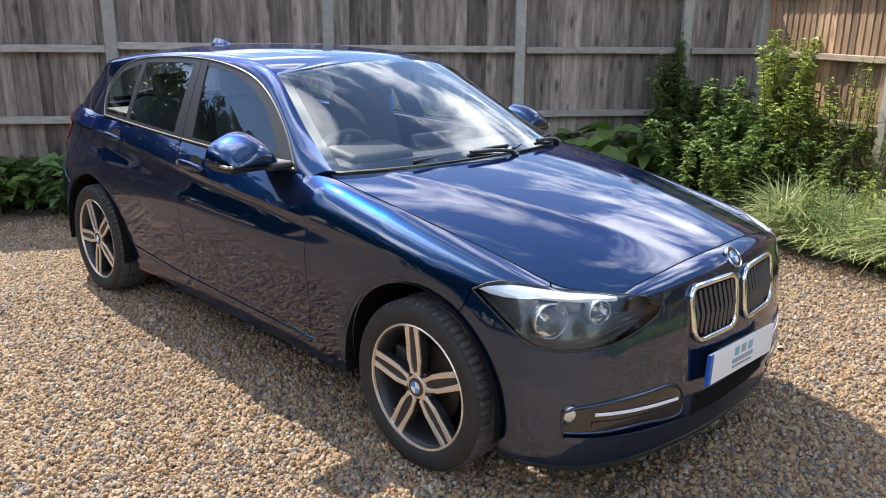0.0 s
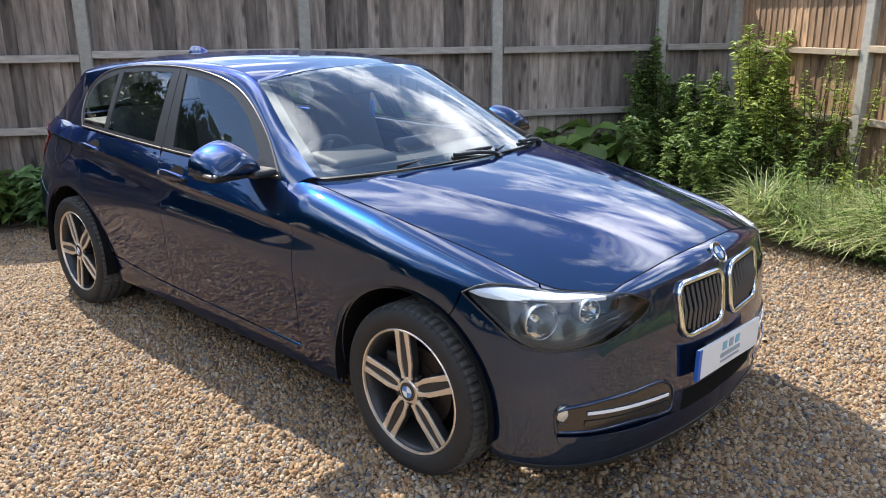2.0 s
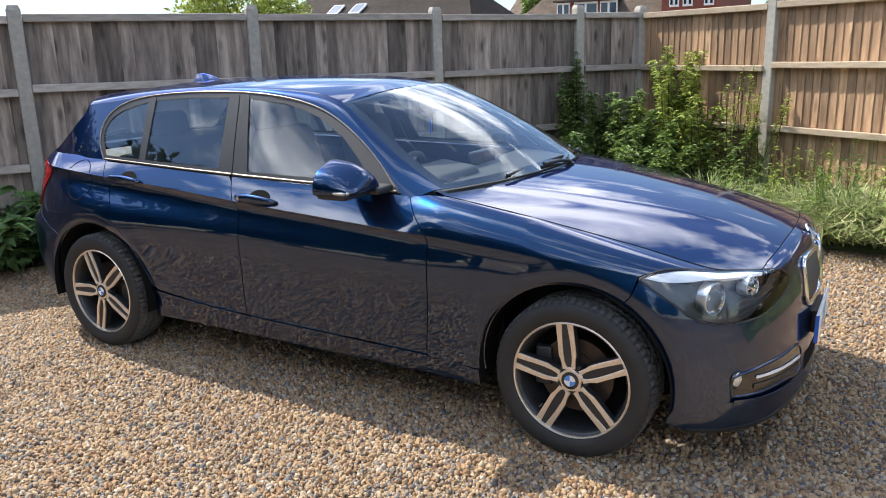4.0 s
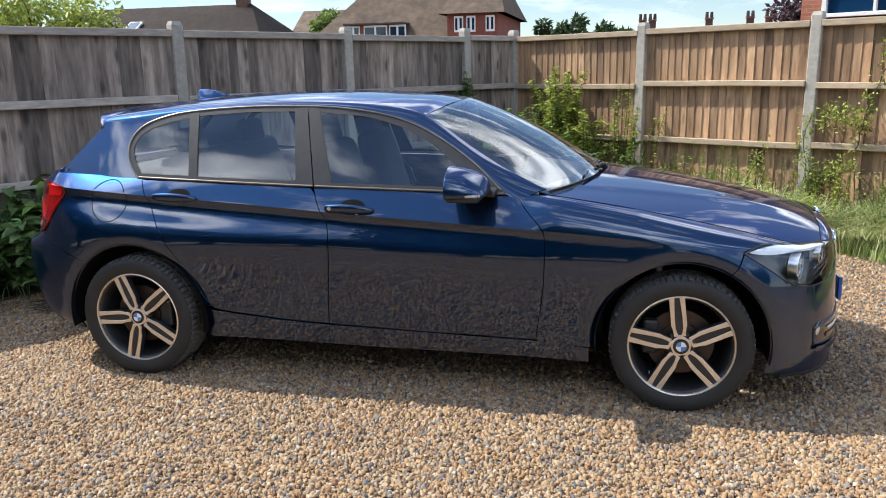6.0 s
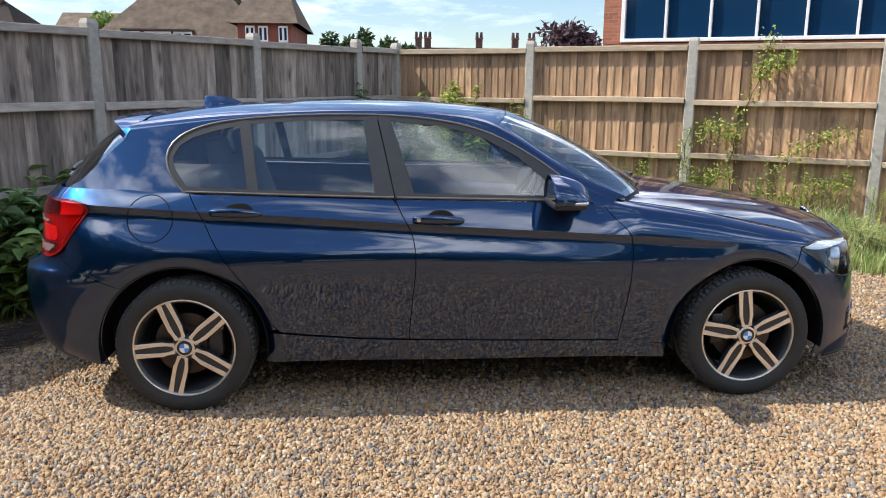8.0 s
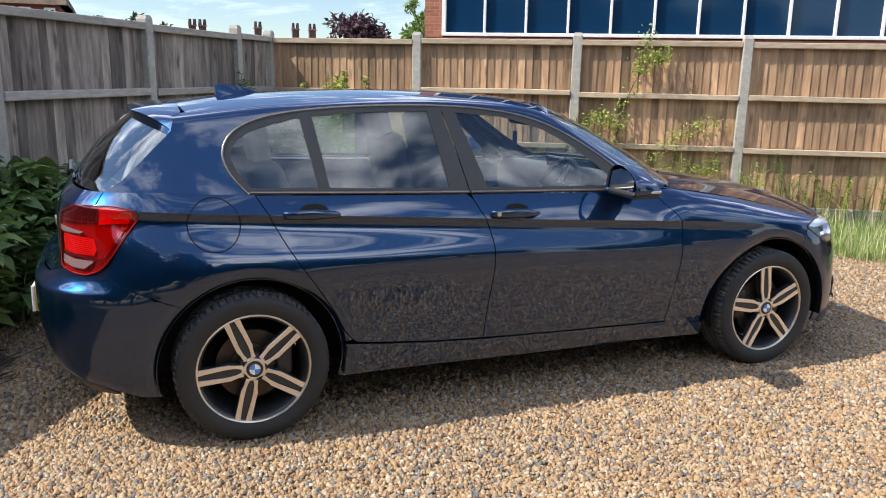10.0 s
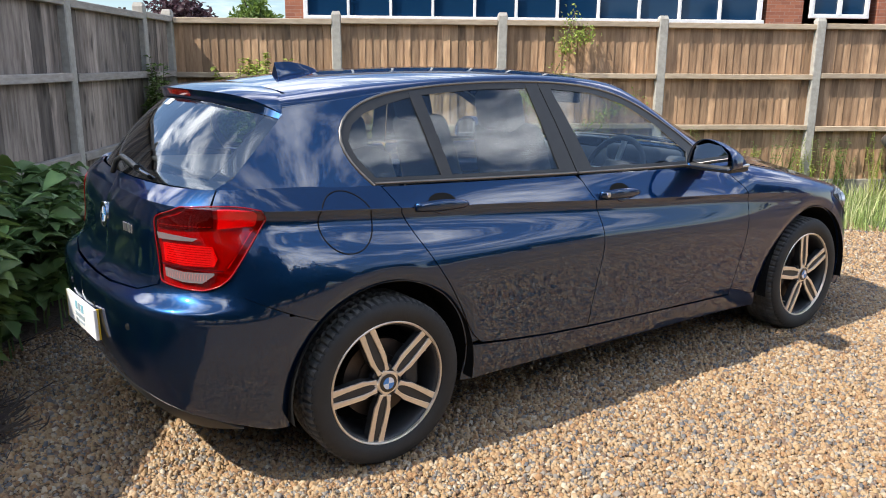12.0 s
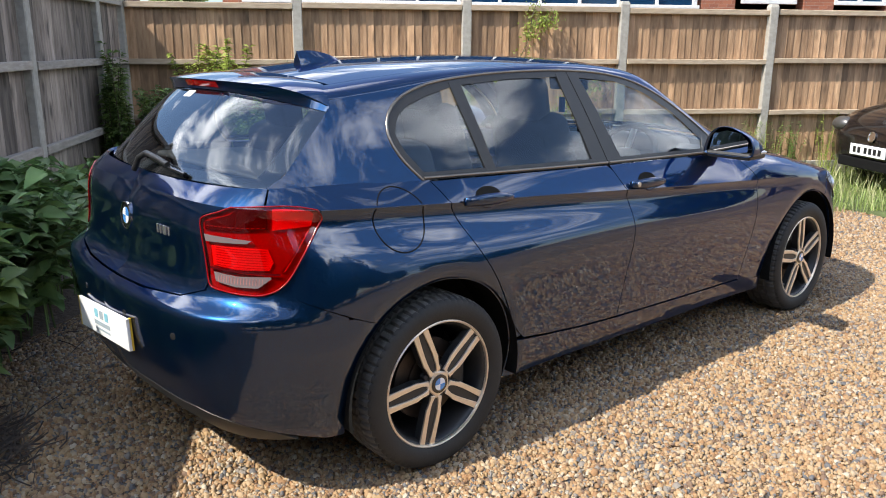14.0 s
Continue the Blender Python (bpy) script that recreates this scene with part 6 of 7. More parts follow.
# ---- the blue hatchback: inside ----
def soft_box(name, size, at, material, parent, rot=(0, 0, 0), bevel=0.03, seg=4, taper=None):
    bm = bmesh.new()
    bmesh.ops.create_cube(bm, size=1.0)
    for v in bm.verts:
        if taper and v.co.z > 0:
            v.co.x *= taper[0]
            v.co.y *= taper[1]
        v.co = Vector((v.co.x * size[0], v.co.y * size[1], v.co.z * size[2]))
    bmesh.ops.bevel(bm, geom=bm.edges[:], offset=bevel, segments=seg, affect="EDGES", profile=0.5)
    ob = part(name, bm, material, parent, smooth=True)
    ob.matrix_local = pose(*at, *rot)
    return ob


floor_tub = bmesh.new()
tub = [(1.0, 0.70, 0.30), (1.0, 0.70, 0.80), (-1.75, 0.66, 0.80), (-1.75, 0.66, 0.30)]
rows = [[floor_tub.verts.new((x, s * y, z)) for x, y, z in tub] for s in (-1, 1)]
floor_tub.faces.new((rows[0][0], rows[0][3], rows[1][3], rows[1][0]))
floor_tub.faces.new(rows[0]), floor_tub.faces.new(rows[1])
part("cabin_tub", floor_tub, M_black_dull, car)
under = part("underbody", box_bm((1.86, 1.60, 0.06), (0, 0, 0.262), 0.005), M_black_dull, car)
part("underbody", box_bm((0.9, 1.0, 0.06), (1.40, 0, 0.22), 0.02), M_black_dull, car)
part("underbody", box_bm((0.9, 1.0, 0.06), (-1.40, 0, 0.24), 0.02), M_black_dull, car)
part("engine_bay", box_bm((0.55, 1.0, 0.42), (1.55, 0, 0.50), 0.02), M_black_dull, car)
part("boot_floor", box_bm((0.55, 1.0, 0.40), (-1.72, 0, 0.48), 0.02), M_black_dull, car)
part("front_inner", box_bm((0.30, 1.0, 0.40), (1.86, 0, 0.40), 0.02), M_black_dull, car)

for y in (-0.36, 0.36):
    st = new("front_seat")
    st.parent = car
    soft_box("seat_cushion", (0.50, 0.50, 0.18), (-0.02, y, 0.60), M_seat, st, (0, -6, 0), 0.06)
    soft_box("seat_back", (0.17, 0.48, 0.60), (-0.34, y, 0.89), M_seat, st, (0, -16, 0), 0.06, 4, (0.8, 0.82))
    soft_box("headrest", (0.10, 0.27, 0.19), (-0.455, y, 1.235), M_seat, st, (0, -12, 0), 0.045)
    for dy in (-0.06, 0.06):
        tube("headrest_post", [(-0.43, y + dy, 1.10), (-0.445, y + dy, 1.18)], 0.006, M_silver, st)
bench = new("rear_seat")
bench.parent = car
soft_box("bench_cushion", (0.48, 1.24, 0.17), (-0.86, 0, 0.62), M_seat, bench, (0, -4, 0), 0.06)
soft_box("bench_back", (0.16, 1.22, 0.56), (-1.16, 0, 0.85), M_seat, bench, (0, -18, 0), 0.06)
for y in (-0.36, 0.36):
    soft_box("headrest", (0.09, 0.24, 0.15), (-1.235, y, 1.17), M_seat, bench, (0, -10, 0), 0.04)
soft_box("parcel_shelf", (0.42, 1.12, 0.02), (-1.53, 0, 1.00), M_dash, car, (0, 2, 0), 0.008, 2)
soft_box("dashboard", (0.42, 1.38, 0.22), (0.66, 0, 0.86), M_dash, car, (0, 8, 0), 0.07)
soft_box("instrument_hood", (0.22, 0.36, 0.09), (0.53, -0.36, 0.975), M_dash, car, (0, 8, 0), 0.035)
soft_box("dash_screen", (0.03, 0.25, 0.10), (0.54, 0.02, 1.00), M_black_gloss, car, (0, -12, 0), 0.012)
sw = new("steering_wheel")
sw.parent = car
sw.matrix_local = pose(0.30, -0.36, 0.905, 0, -64, 0)
tube("wheel_rim", [(0.182 * math.cos(a), 0.182 * math.sin(a), 0) for a in np.linspace(0, 2 * math.pi, 40, endpoint=False)], 0.015, M_dash, sw, closed=True)
soft_box("wheel_boss", (0.13, 0.15, 0.05), (0, 0, -0.015), M_dash, sw, (0, 0, 0), 0.02)
for a in (0, 180, 270):
    soft_box("wheel_spoke", (0.13, 0.03, 0.018), (0.11 * math.cos(radians(a + 90)), 0.11 * math.sin(radians(a + 90)), -0.006), M_silver, sw, (0, 0, a + 90), 0.006, 2)
soft_box("inner_mirror", (0.03, 0.25, 0.075), (0.27, 0.0, 1.275), M_black_satin, car, (0, -10, 0), 0.012)
soft_box("air_freshener", (0.006, 0.035, 0.08), (0.25, 0.02, 1.16), M_plate_blue, car, (0, 0, 20), 0.002, 1)
for y in (-0.36, 0.36):
    soft_box("sun_visor", (0.15, 0.30, 0.016), (0.05, y * 0.8, 1.325), M_cream, car, (0, 14, 0), 0.007, 2)
hl_ = shell("headliner", [(0.10, -0.50), (0.10, 0.50), (-1.5, 0.46), (-1.5, -0.46)], roof, [-1.4 + 0.2 * i for i in range(8)], [-0.4, -0.2, 0, 0.2, 0.4], M_cream, car, True, lift=-0.035, rim=0, flip_ref=(0, 0, 1))


# ---- beyond the fences ----
def brick_mat(name, c1, c2, mortar, scale=4.6):
    m = bpy.data.materials.new(name)
    m.use_nodes = True
    n, l = m.node_tree.nodes, m.node_tree.links
    b = n["Principled BSDF"]
    tc, br = n.new("ShaderNodeTexCoord"), n.new("ShaderNodeTexBrick")
    mp = n.new("ShaderNodeMapping")
    mp.inputs["Rotation"].default_value = (radians(90), 0, 0)
    br.inputs["Scale"].default_value = scale
    br.inputs["Color1"].default_value, br.inputs["Color2"].default_value, br.inputs["Mortar"].default_value = (*c1, 1), (*c2, 1), (*mortar, 1)
    br.inputs["Mortar Size"].default_value = 0.012
    br.inputs["Brick Width"].default_value, br.inputs["Row Height"].default_value = 1.0, 0.34
    l.new(tc.outputs["Object"], mp.inputs["Vector"])
    l.new(mp.outputs[0], br.inputs["Vector"])
    l.new(br.outputs["Color"], b.inputs["Base Color"])
    b.inputs["Roughness"].default_value = 0.9
    return m


M_brick_wall = brick_mat("brick_wall", (0.36, 0.13, 0.07), (0.24, 0.085, 0.05), (0.32, 0.27, 0.22))


M_brick_dark = brick_mat("dark_brown_brick", (0.13, 0.065, 0.045), (0.085, 0.045, 0.035), (0.12, 0.10, 0.085))


def flat_building():
    f0, d = Vector((7.085, 11.28)), DB
    base = frame_m(f0, d)
    b = thing("building", "red brick building with a long band of dark blue windows", "building")

    def put(name, size, at, material, bevel=0.0, parent=b, label=""):
        ob = part(name, box_bm(size, (0, 0, 0), bevel), material, parent, label)
        ob.matrix_local = (base if parent is b else Matrix.Identity(4)) @ Matrix.Translation(at)
        return ob
    put("wall", (19.0, 0.3, 2.3), (6.45, 0.2, 1.15), M_brick_wall)
    put("fascia", (19.2, 0.36, 0.34), (6.45, 0.2, 4.38), M_white_frame, 0.01)
    put("wall", (0.42, 0.32, 1.9), (-2.84, 0.2, 3.25), M_brick_wall)
    for a, w in ((7.85, 0.82), (10.35, 0.75), (14.0, 3.9)):
        put("wall", (w, 0.32, 1.9), (a, 0.2, 3.25), M_brick_wall)
    put("side_wall", (0.3, 9.0, 4.5), (-2.9, 4.8, 2.25), M_brick_wall)
    put("side_wall", (0.3, 9.0, 4.5), (15.8, 4.8, 2.25), M_brick_wall)
    put("rear_wall", (19.0, 0.3, 4.5), (6.45, 9.3, 2.25), M_brick_wall)
    put("roof", (19.6, 10.0, 0.16), (6.45, 4.7, 4.64), M_concrete)
    win = new("window_band")
    win.parent = b
    win.matrix_local = base
    for z in (2.36, 4.16):
        put("window_frame", (10.05, 0.12, 0.075), (2.36, 0.06, z), M_white_frame, 0.01, win)
    for k in range(12):
        put("window_mullion", (0.055 if 0 < k < 11 else 0.09, 0.11, 1.76), (-2.62 + 0.9 * k, 0.06, 3.26), M_white_frame, 0.008, win)
        if k < 11:
            put("window_pane", (0.85, 0.02, 1.74), (-2.17 + 0.9 * k, 0.10, 3.26), M_glass_blue, 0, win)
    for a in (9.1, 11.4):
        w2 = new("window")
        w2.parent = b
        w2.matrix_local = base
        for z in (2.5, 4.1):
            put("window_frame", (1.35, 0.1, 0.09), (a, 0.06, z), M_white_frame, 0.01, w2)
        for dx in (-0.63, 0.0, 0.63):
            put("window_mullion", (0.08, 0.1, 1.6), (a + dx, 0.06, 3.3), M_white_frame, 0.01, w2)
        put("window_pane", (1.2, 0.02, 1.55), (a, 0.1, 3.3), M_glass_blue, 0, w2)


M_glass_blue = plain("blue_tinted_glass", (0.006, 0.030, 0.075), 0.06, spec=0.5)
flat_building()


def gable_house(name, label, x0, x1, y0, y1, eaves, ridge, wall_m, roof_m, hip=0.0, over=0.35, turn=0.0):
    """A house with a ridge along x; hip: how far the ridge ends stand in."""
    h = thing(name, label, "house", "houses beyond the fence", at=((x0 + x1) / 2, (y0 + y1) / 2, 0))
    h.rotation_euler = (0, 0, radians(turn))
    w, d = (x1 - x0) / 2, (y1 - y0) / 2
    part("wall", box_bm((2 * w, 2 * d, eaves), (0, 0, eaves / 2)), wall_m, h)
    bm = bmesh.new()
    e = [bm.verts.new(p) for p in ((-w - over, -d - over, eaves - 0.1), (w + over, -d - over, eaves - 0.1), (w + over, d + over, eaves - 0.1), (-w - over, d + over, eaves - 0.1))]
    r = [bm.verts.new((-w + hip - (over if not hip else 0), 0, ridge)), bm.verts.new((w - hip + (over if not hip else 0), 0, ridge))]
    for f in ((e[0], e[1], r[1], r[0]), (e[2], e[3], r[0], r[1]), (e[1], e[2], r[1]), (e[3], e[0], r[0]), (e[3], e[2], e[1], e[0])):
        bm.faces.new(f)
    bmesh.ops.solidify(bm, geom=bm.faces[:], thickness=0.1)
    part("roof", bm, roof_m, h)
    return h


def chimney(parent, x, y, z0, h=1.0, w=0.45, pots=2):
    c = part("chimney", box_bm((w, w * 0.8, h), (x, y, z0 + h / 2), 0.01), M_brick_dark, parent)
    part("chimney_cap", box_bm((w * 1.2, w, 0.08), (x, y, z0 + h - 0.06), 0.01), M_brick_red, c)
    for k in range(pots):
        bm = bmesh.new()
        bmesh.ops.create_cone(bm, cap_ends=True, segments=12, radius1=0.11, radius2=0.085, depth=0.35, matrix=Matrix.Translation((x + (k - (pots - 1) / 2) * 0.28, y, z0 + h + 0.17)))
        part("chimney_pot", bm, M_tile_dark, c)
    return c


def house_window(parent, x, y, z, w=0.9, h=1.0):
    win = part("window", box_bm((w, 0.08, h), (x, y, z), 0.01), M_white_frame, parent)
    for k in (-1, 1):
        part("window_pane", box_bm((w / 2 - 0.09, 0.03, h - 0.16), (x + k * w / 4, y - 0.04, z)), M_glass_dark, win)


big = gable_house("house", "brown tiled hipped house with a white dormer window", -11.9, -4.4, 28.0, 36.0, 2.5, 6.7, M_tile_red, M_tile_brown, hip=3.7, over=0.25)
dm = part("dormer", box_bm((2.3, 1.6, 0.62), (-0.75, -3.3, 2.98)), M_tile_red, big)
for x, w in ((-1.65, 0.55), (-0.7, 1.0), (0.25, 0.7)):
    house_window(big, x, -4.12, 3.00, w, 0.55)
part("dormer_roof", box_bm((2.6, 1.9, 0.07), (-0.75, -3.35, 3.33)), M_tile_dark, big)
wing = gable_house("house", "red tile-hung house wing under a brown hipped roof", -5.75, -3.70, 27.6, 35.0, 3.70, 6.9, M_tile_red, M_tile_brown, hip=1.2, over=0.3)
for x in (-0.55, -0.05, 0.72):
    house_window(wing, x, -3.74, 3.20, 0.36, 0.62)
left_house = gable_house("house", "long dark-roofed house with skylights and a chimney", -25.7, -13.7, 27.0, 33.0, 2.6, 4.5, M_brick_wall, M_tile_dark, hip=1.6)
for x in (-21.6, -20.3):
    sk = part("skylight", box_bm((0.62, 0.85, 0.08), (0, 0, 0), 0.01), M_white_frame, left_house)
    sk.matrix_local = pose(x + 19.7, -1.75, 3.55, 31, 0, 0)
    sg_ = part("skylight_pane", box_bm((0.5, 0.72, 0.1)), M_curtain, sk)
chimney(left_house, 4.0, 0.0, 3.9, 1.2, 0.55, 0)
small = gable_house("house", "small brown-roofed gable house", -16.0, -12.3, 36.5, 41.0, 3.2, 4.75, M_brick_wall, M_tile_brown)
far_row = gable_house("house", "distant low terrace with a row of chimneys", -2.0, 16.0, 46.0, 51.0, 2.9, 3.55, M_brick_wall, M_tile_dark)
for x in (-4.6, -4.0, -0.6, 1.8, 2.9, 6.8):
    chimney(far_row, x, 0, 3.2, 1.0, 0.42, 2)


# ---- leaves ----
def leaves_mesh(name, pos, ax, nrm, length, width, material, parent=None, fold=0.25, droop=0.0, fine=False):
    """Many leaves as one mesh: each a blade folded along its midrib, arched and pointed; fine ones have a rounder outline."""
    pos, ax, nrm = (np.asarray(v, float) for v in (pos, ax, nrm))
    length, width = np.broadcast_to(length, len(pos))[:, None], np.broadcast_to(width, len(pos))[:, None]
    ax = ax / np.linalg.norm(ax, axis=1, keepdims=True)
    side = np.cross(ax, nrm)
    side /= np.maximum(np.linalg.norm(side, axis=1, keepdims=True), 1e-6)
    up = np.cross(side, ax)
    n = len(pos)
    stations = ((0.16, 0.30), (0.36, 0.50), (0.58, 0.45), (0.82, 0.22)) if fine else ((0.45, 0.5),)
    rows = [pos]
    for t, w in stations:
        mid = pos + ax * length * t + up * length * 0.12 * t * (1 - t) * 1.4 - np.array((0, 0, 1)) * length * droop * t * t
        rows += [mid + side * width * w + up * width * fold * w * 2, mid, mid - side * width * w + up * width * fold * w * 2]
    rows.append(pos + ax * length - np.array((0, 0, 1)) * length * droop)
    v = np.stack(rows, 1).reshape(-1, 3)
    m = len(rows)
    b = (np.arange(n) * m)[:, None]
    tri = [(0, 1, 2), (0, 2, 3), (m - 4, m - 1, m - 3), (m - 3, m - 1, m - 2)]
    for k in range(len(stations) - 1):
        c = 1 + 3 * k
        tri += [(c, c + 3, c + 4), (c, c + 4, c + 1), (c + 1, c + 4, c + 5), (c + 1, c + 5, c + 2)]
    f = np.concatenate([b + np.array(t) for t in tri], 0)
    me = bpy.data.meshes.new(name)
    me.vertices.add(len(v))
    me.vertices.foreach_set("co", v.ravel())
    me.loops.add(len(f) * 3)
    me.loops.foreach_set("vertex_index", f.ravel())
    me.polygons.add(len(f))
    me.polygons.foreach_set("loop_start", np.arange(len(f)) * 3)
    me.update()
    me.shade_smooth()
    me.materials.append(material)
    ob = new(name, me)
    if parent:
        ob.parent = parent
    return ob


def leaf_mat(name, c1, c2):
    return mk(name, c1, c2, 4.0, 0.5, rnd=0.4, stain=0.2, island=True, trans=0.3, spec=0.35)


M_leaf_dark = leaf_mat("dark_green_leaf", (0.175, 0.275, 0.090), (0.105, 0.180, 0.058))
M_leaf_mid = leaf_mat("mid_green_leaf", (0.185, 0.26, 0.062), (0.105, 0.165, 0.038))
M_leaf_yellow = leaf_mat("yellow_green_leaf", (0.33, 0.38, 0.075), (0.20, 0.26, 0.048))
M_leaf_far = leaf_mat("tree_leaf", (0.055, 0.095, 0.030), (0.025, 0.050, 0.016))
M_leaf_purple = leaf_mat("purple_leaf", (0.085, 0.045, 0.055), (0.045, 0.025, 0.030))
M_straw = leaf_mat("dry_grass_blade", (0.62, 0.59, 0.33), (0.42, 0.43, 0.19))
M_grass = leaf_mat("green_grass_blade", (0.33, 0.41, 0.14), (0.19, 0.26, 0.07))
M_bark = mk("bark", (0.10, 0.075, 0.055), (0.055, 0.04, 0.03), 14, 0.95, bump=0.006, bscale=30)
M_twig = mk("dry_twig", (0.060, 0.044, 0.034), (0.030, 0.022, 0.018), 30, 0.95, rnd=0.4, island=True)


def tree(label, at, height, radius, material, n_leaf, seed, leaf=0.22, trunk=0.16, low=0.35, name="tree", group=""):
    rng = np.random.default_rng(seed)
    t = thing(name, label, "tree", group, at=at)
    bm = bmesh.new()

    def limb(a, b, ra, rb, seg=5):
        rows = []
        for i in range(seg + 1):
            c = Vector(a).lerp(Vector(b), i / seg) + Vector((noise.noise(Vector((i * 0.7, seed, ra * 40))), noise.noise(Vector((seed, i * 0.8, ra * 30))), 0)) * radius * 0.06 * (i > 0)
            r = ra + (rb - ra) * i / seg
            rows.append([bm.verts.new(c + Vector((r * math.cos(k * math.pi / 3), r * math.sin(k * math.pi / 3), 0))) for k in range(6)])
        for p, q in zip(rows, rows[1:]):
            for k in range(6):
                bm.faces.new((p[k], p[(k + 1) % 6], q[(k + 1) % 6], q[k]))
    limb((0, 0, 0), (0.1, 0, height * 0.72), trunk, trunk * 0.35, 7)
    tips = []
    for k in range(11):
        a = k * 2.4
        z = height * (low + 0.45 * rng.random())
        tip = Vector((math.cos(a) * radius * rng.uniform(0.5, 0.85), math.sin(a) * radius * rng.uniform(0.5, 0.85), z + height * rng.uniform(0.08, 0.25)))
        limb((0.05, 0, z * 0.85), tip, trunk * 0.35, trunk * 0.08)
        tips.append(tip)
    part("trunk", bm, M_bark, t)
    cl = []
    for _ in range(30):
        th, ph = rng.uniform(0, 2 * math.pi), math.acos(rng.uniform(-0.7, 1))
        rr = rng.uniform(0.55, 0.95)
        cl.append((radius * rr * math.sin(ph) * math.cos(th), radius * rr * math.sin(ph) * math.sin(th), height * (low + 1) / 2 + (height * (1 - low) / 2) * rr * math.cos(ph)))
    cl = np.array(cl + [tuple(p) for p in tips])
    pick = cl[rng.integers(0, len(cl), n_leaf)]
    d = rng.normal(size=(n_leaf, 3))
    d /= np.linalg.norm(d, axis=1, keepdims=True)
    pos = pick + d * (radius * 0.30 * rng.random((n_leaf, 1)) ** 0.5)
    leaves_mesh("crown", pos, d + rng.normal(size=(n_leaf, 3)) * 0.7 + (0, 0, -0.3), d + (0, 0, 0.6) + rng.normal(size=(n_leaf, 3)) * 0.4, leaf * rng.uniform(0.7, 1.3, n_leaf), leaf * 0.55, material, t)
    return t


tree("bright leafy garden tree behind the grey fence", (-9.9, 9.4, 0), 3.05, 1.45, M_leaf_yellow, 6000, 3, 0.13, 0.08)
tree("round green tree far beyond the fence", (-1.75, 36.0, 0), 3.45, 1.15, M_leaf_far, 5500, 4, 0.3)
tree("round green tree far beyond the fence", (0.7, 38.0, 0), 3.40, 1.05, M_leaf_far, 5000, 5, 0.3)
tree("purple-leaved tree beyond the tan fence", (8.6, 33.0, 0), 4.0, 1.5, M_leaf_purple, 2200, 6, 0.3)
tree("green tree beside the distant terrace", (12.4, 34.0, 0), 4.6, 1.1, M_leaf_mid, 2500, 7, 0.3)
tree("small tree between two houses", (-11.6, 30.0, 0), 4.2, 0.9, M_leaf_mid, 2000, 8, 0.25)
# trees on the open side of the yard, mirrored in the windows and the paint
for k in range(13):
    az = radians(186 + 7.5 * k)
    far = 14.5 + 2.0 * math.sin(k * 1.9)
    h = 6.6 + 1.1 * math.sin(k * 2.3) - 0.30 * max(0, k - 7)
    tree("broad green tree across the yard", (far * math.cos(az), far * math.sin(az) - 0.8, 0), h, 2.3 + 0.4 * math.sin(k * 1.3), M_leaf_far, 5200, 20 + k, 0.34, 0.22, 0.06, group="trees across the yard")
for k, (x, y, h, r) in enumerate(((2.0, -25.0, 4.2, 2.4), (9.0, -24.0, 4.8, 2.8), (15.5, -20.0, 5.0, 2.8), (21.0, -12.0, 5.5, 3.0))):
    tree("broad green tree across the yard", (x, y, 0), h, r, M_leaf_far, 4200, 40 + k, 0.40, 0.22, 0.10, group="trees across the yard")


# ---- planting ----
def shrub(label, at, height, spread, material, n_stem, n_leaf, leaf, seed, name="shrub", broad=0.5, droop=0.15, upright=0.6, leaf_up=0.5, group=""):
    """Stems that rise and lean, set with leaves all along."""
    rng = np.random.default_rng(seed)
    sh = thing(name, label, "plant", group, at=at)
    bm = bmesh.new()
    pos, ax, nr = [], [], []
    for k in range(n_stem):
        a = rng.uniform(0, 2 * math.pi)
        base = np.array((rng.normal() * spread * 0.25, rng.normal() * spread * 0.25, 0.0))
        lean = spread * rng.uniform(0.15, 1.0) * (1 - 0.5 * upright)
        h = height * rng.uniform(0.65, 1.0)
        pts = [base + np.array((math.cos(a) * lean * t ** 1.6, math.sin(a) * lean * t ** 1.6, h * t - 0.12 * lean * t * t)) for t in np.linspace(0, 1, 7)]
        rows = []
        for i, p in enumerate(pts):
            r = 0.006 * (1 - 0.75 * i / 6) * (0.6 + height * 0.5)
            rows.append([bm.verts.new(p + np.array((r * math.cos(q), r * math.sin(q), 0))) for q in (0, 2.1, 4.2)])
        for p, q in zip(rows, rows[1:]):
            for i in range(3):
                bm.faces.new((p[i], p[(i + 1) % 3], q[(i + 1) % 3], q[i]))
        m = n_leaf // n_stem
        ts = rng.uniform(0.12, 1.0, m) ** 0.8
        for t in ts:
            i = min(5, int(t * 6))
            p = pts[i] + (pts[i + 1] - pts[i]) * (t * 6 - i)
            b = rng.uniform(0, 2 * math.pi)
            d = np.array((math.cos(b), math.sin(b), rng.uniform(-0.2, 0.7) * leaf_up * 1.4))
            pos.append(p)
            ax.append(d)
            nr.append((rng.normal() * 0.3 - d[0] * 0.3, rng.normal() * 0.3 - d[1] * 0.3, 1.0))
    part("stem", bm, M_bark if height > 1.0 else material, sh)
    sz = leaf * rng.uniform(0.55, 1.25, len(pos))
    leaves_mesh("foliage", pos, ax, nr, sz, sz * broad, material, sh, droop=droop, fine=leaf > 0.08)
    return sh


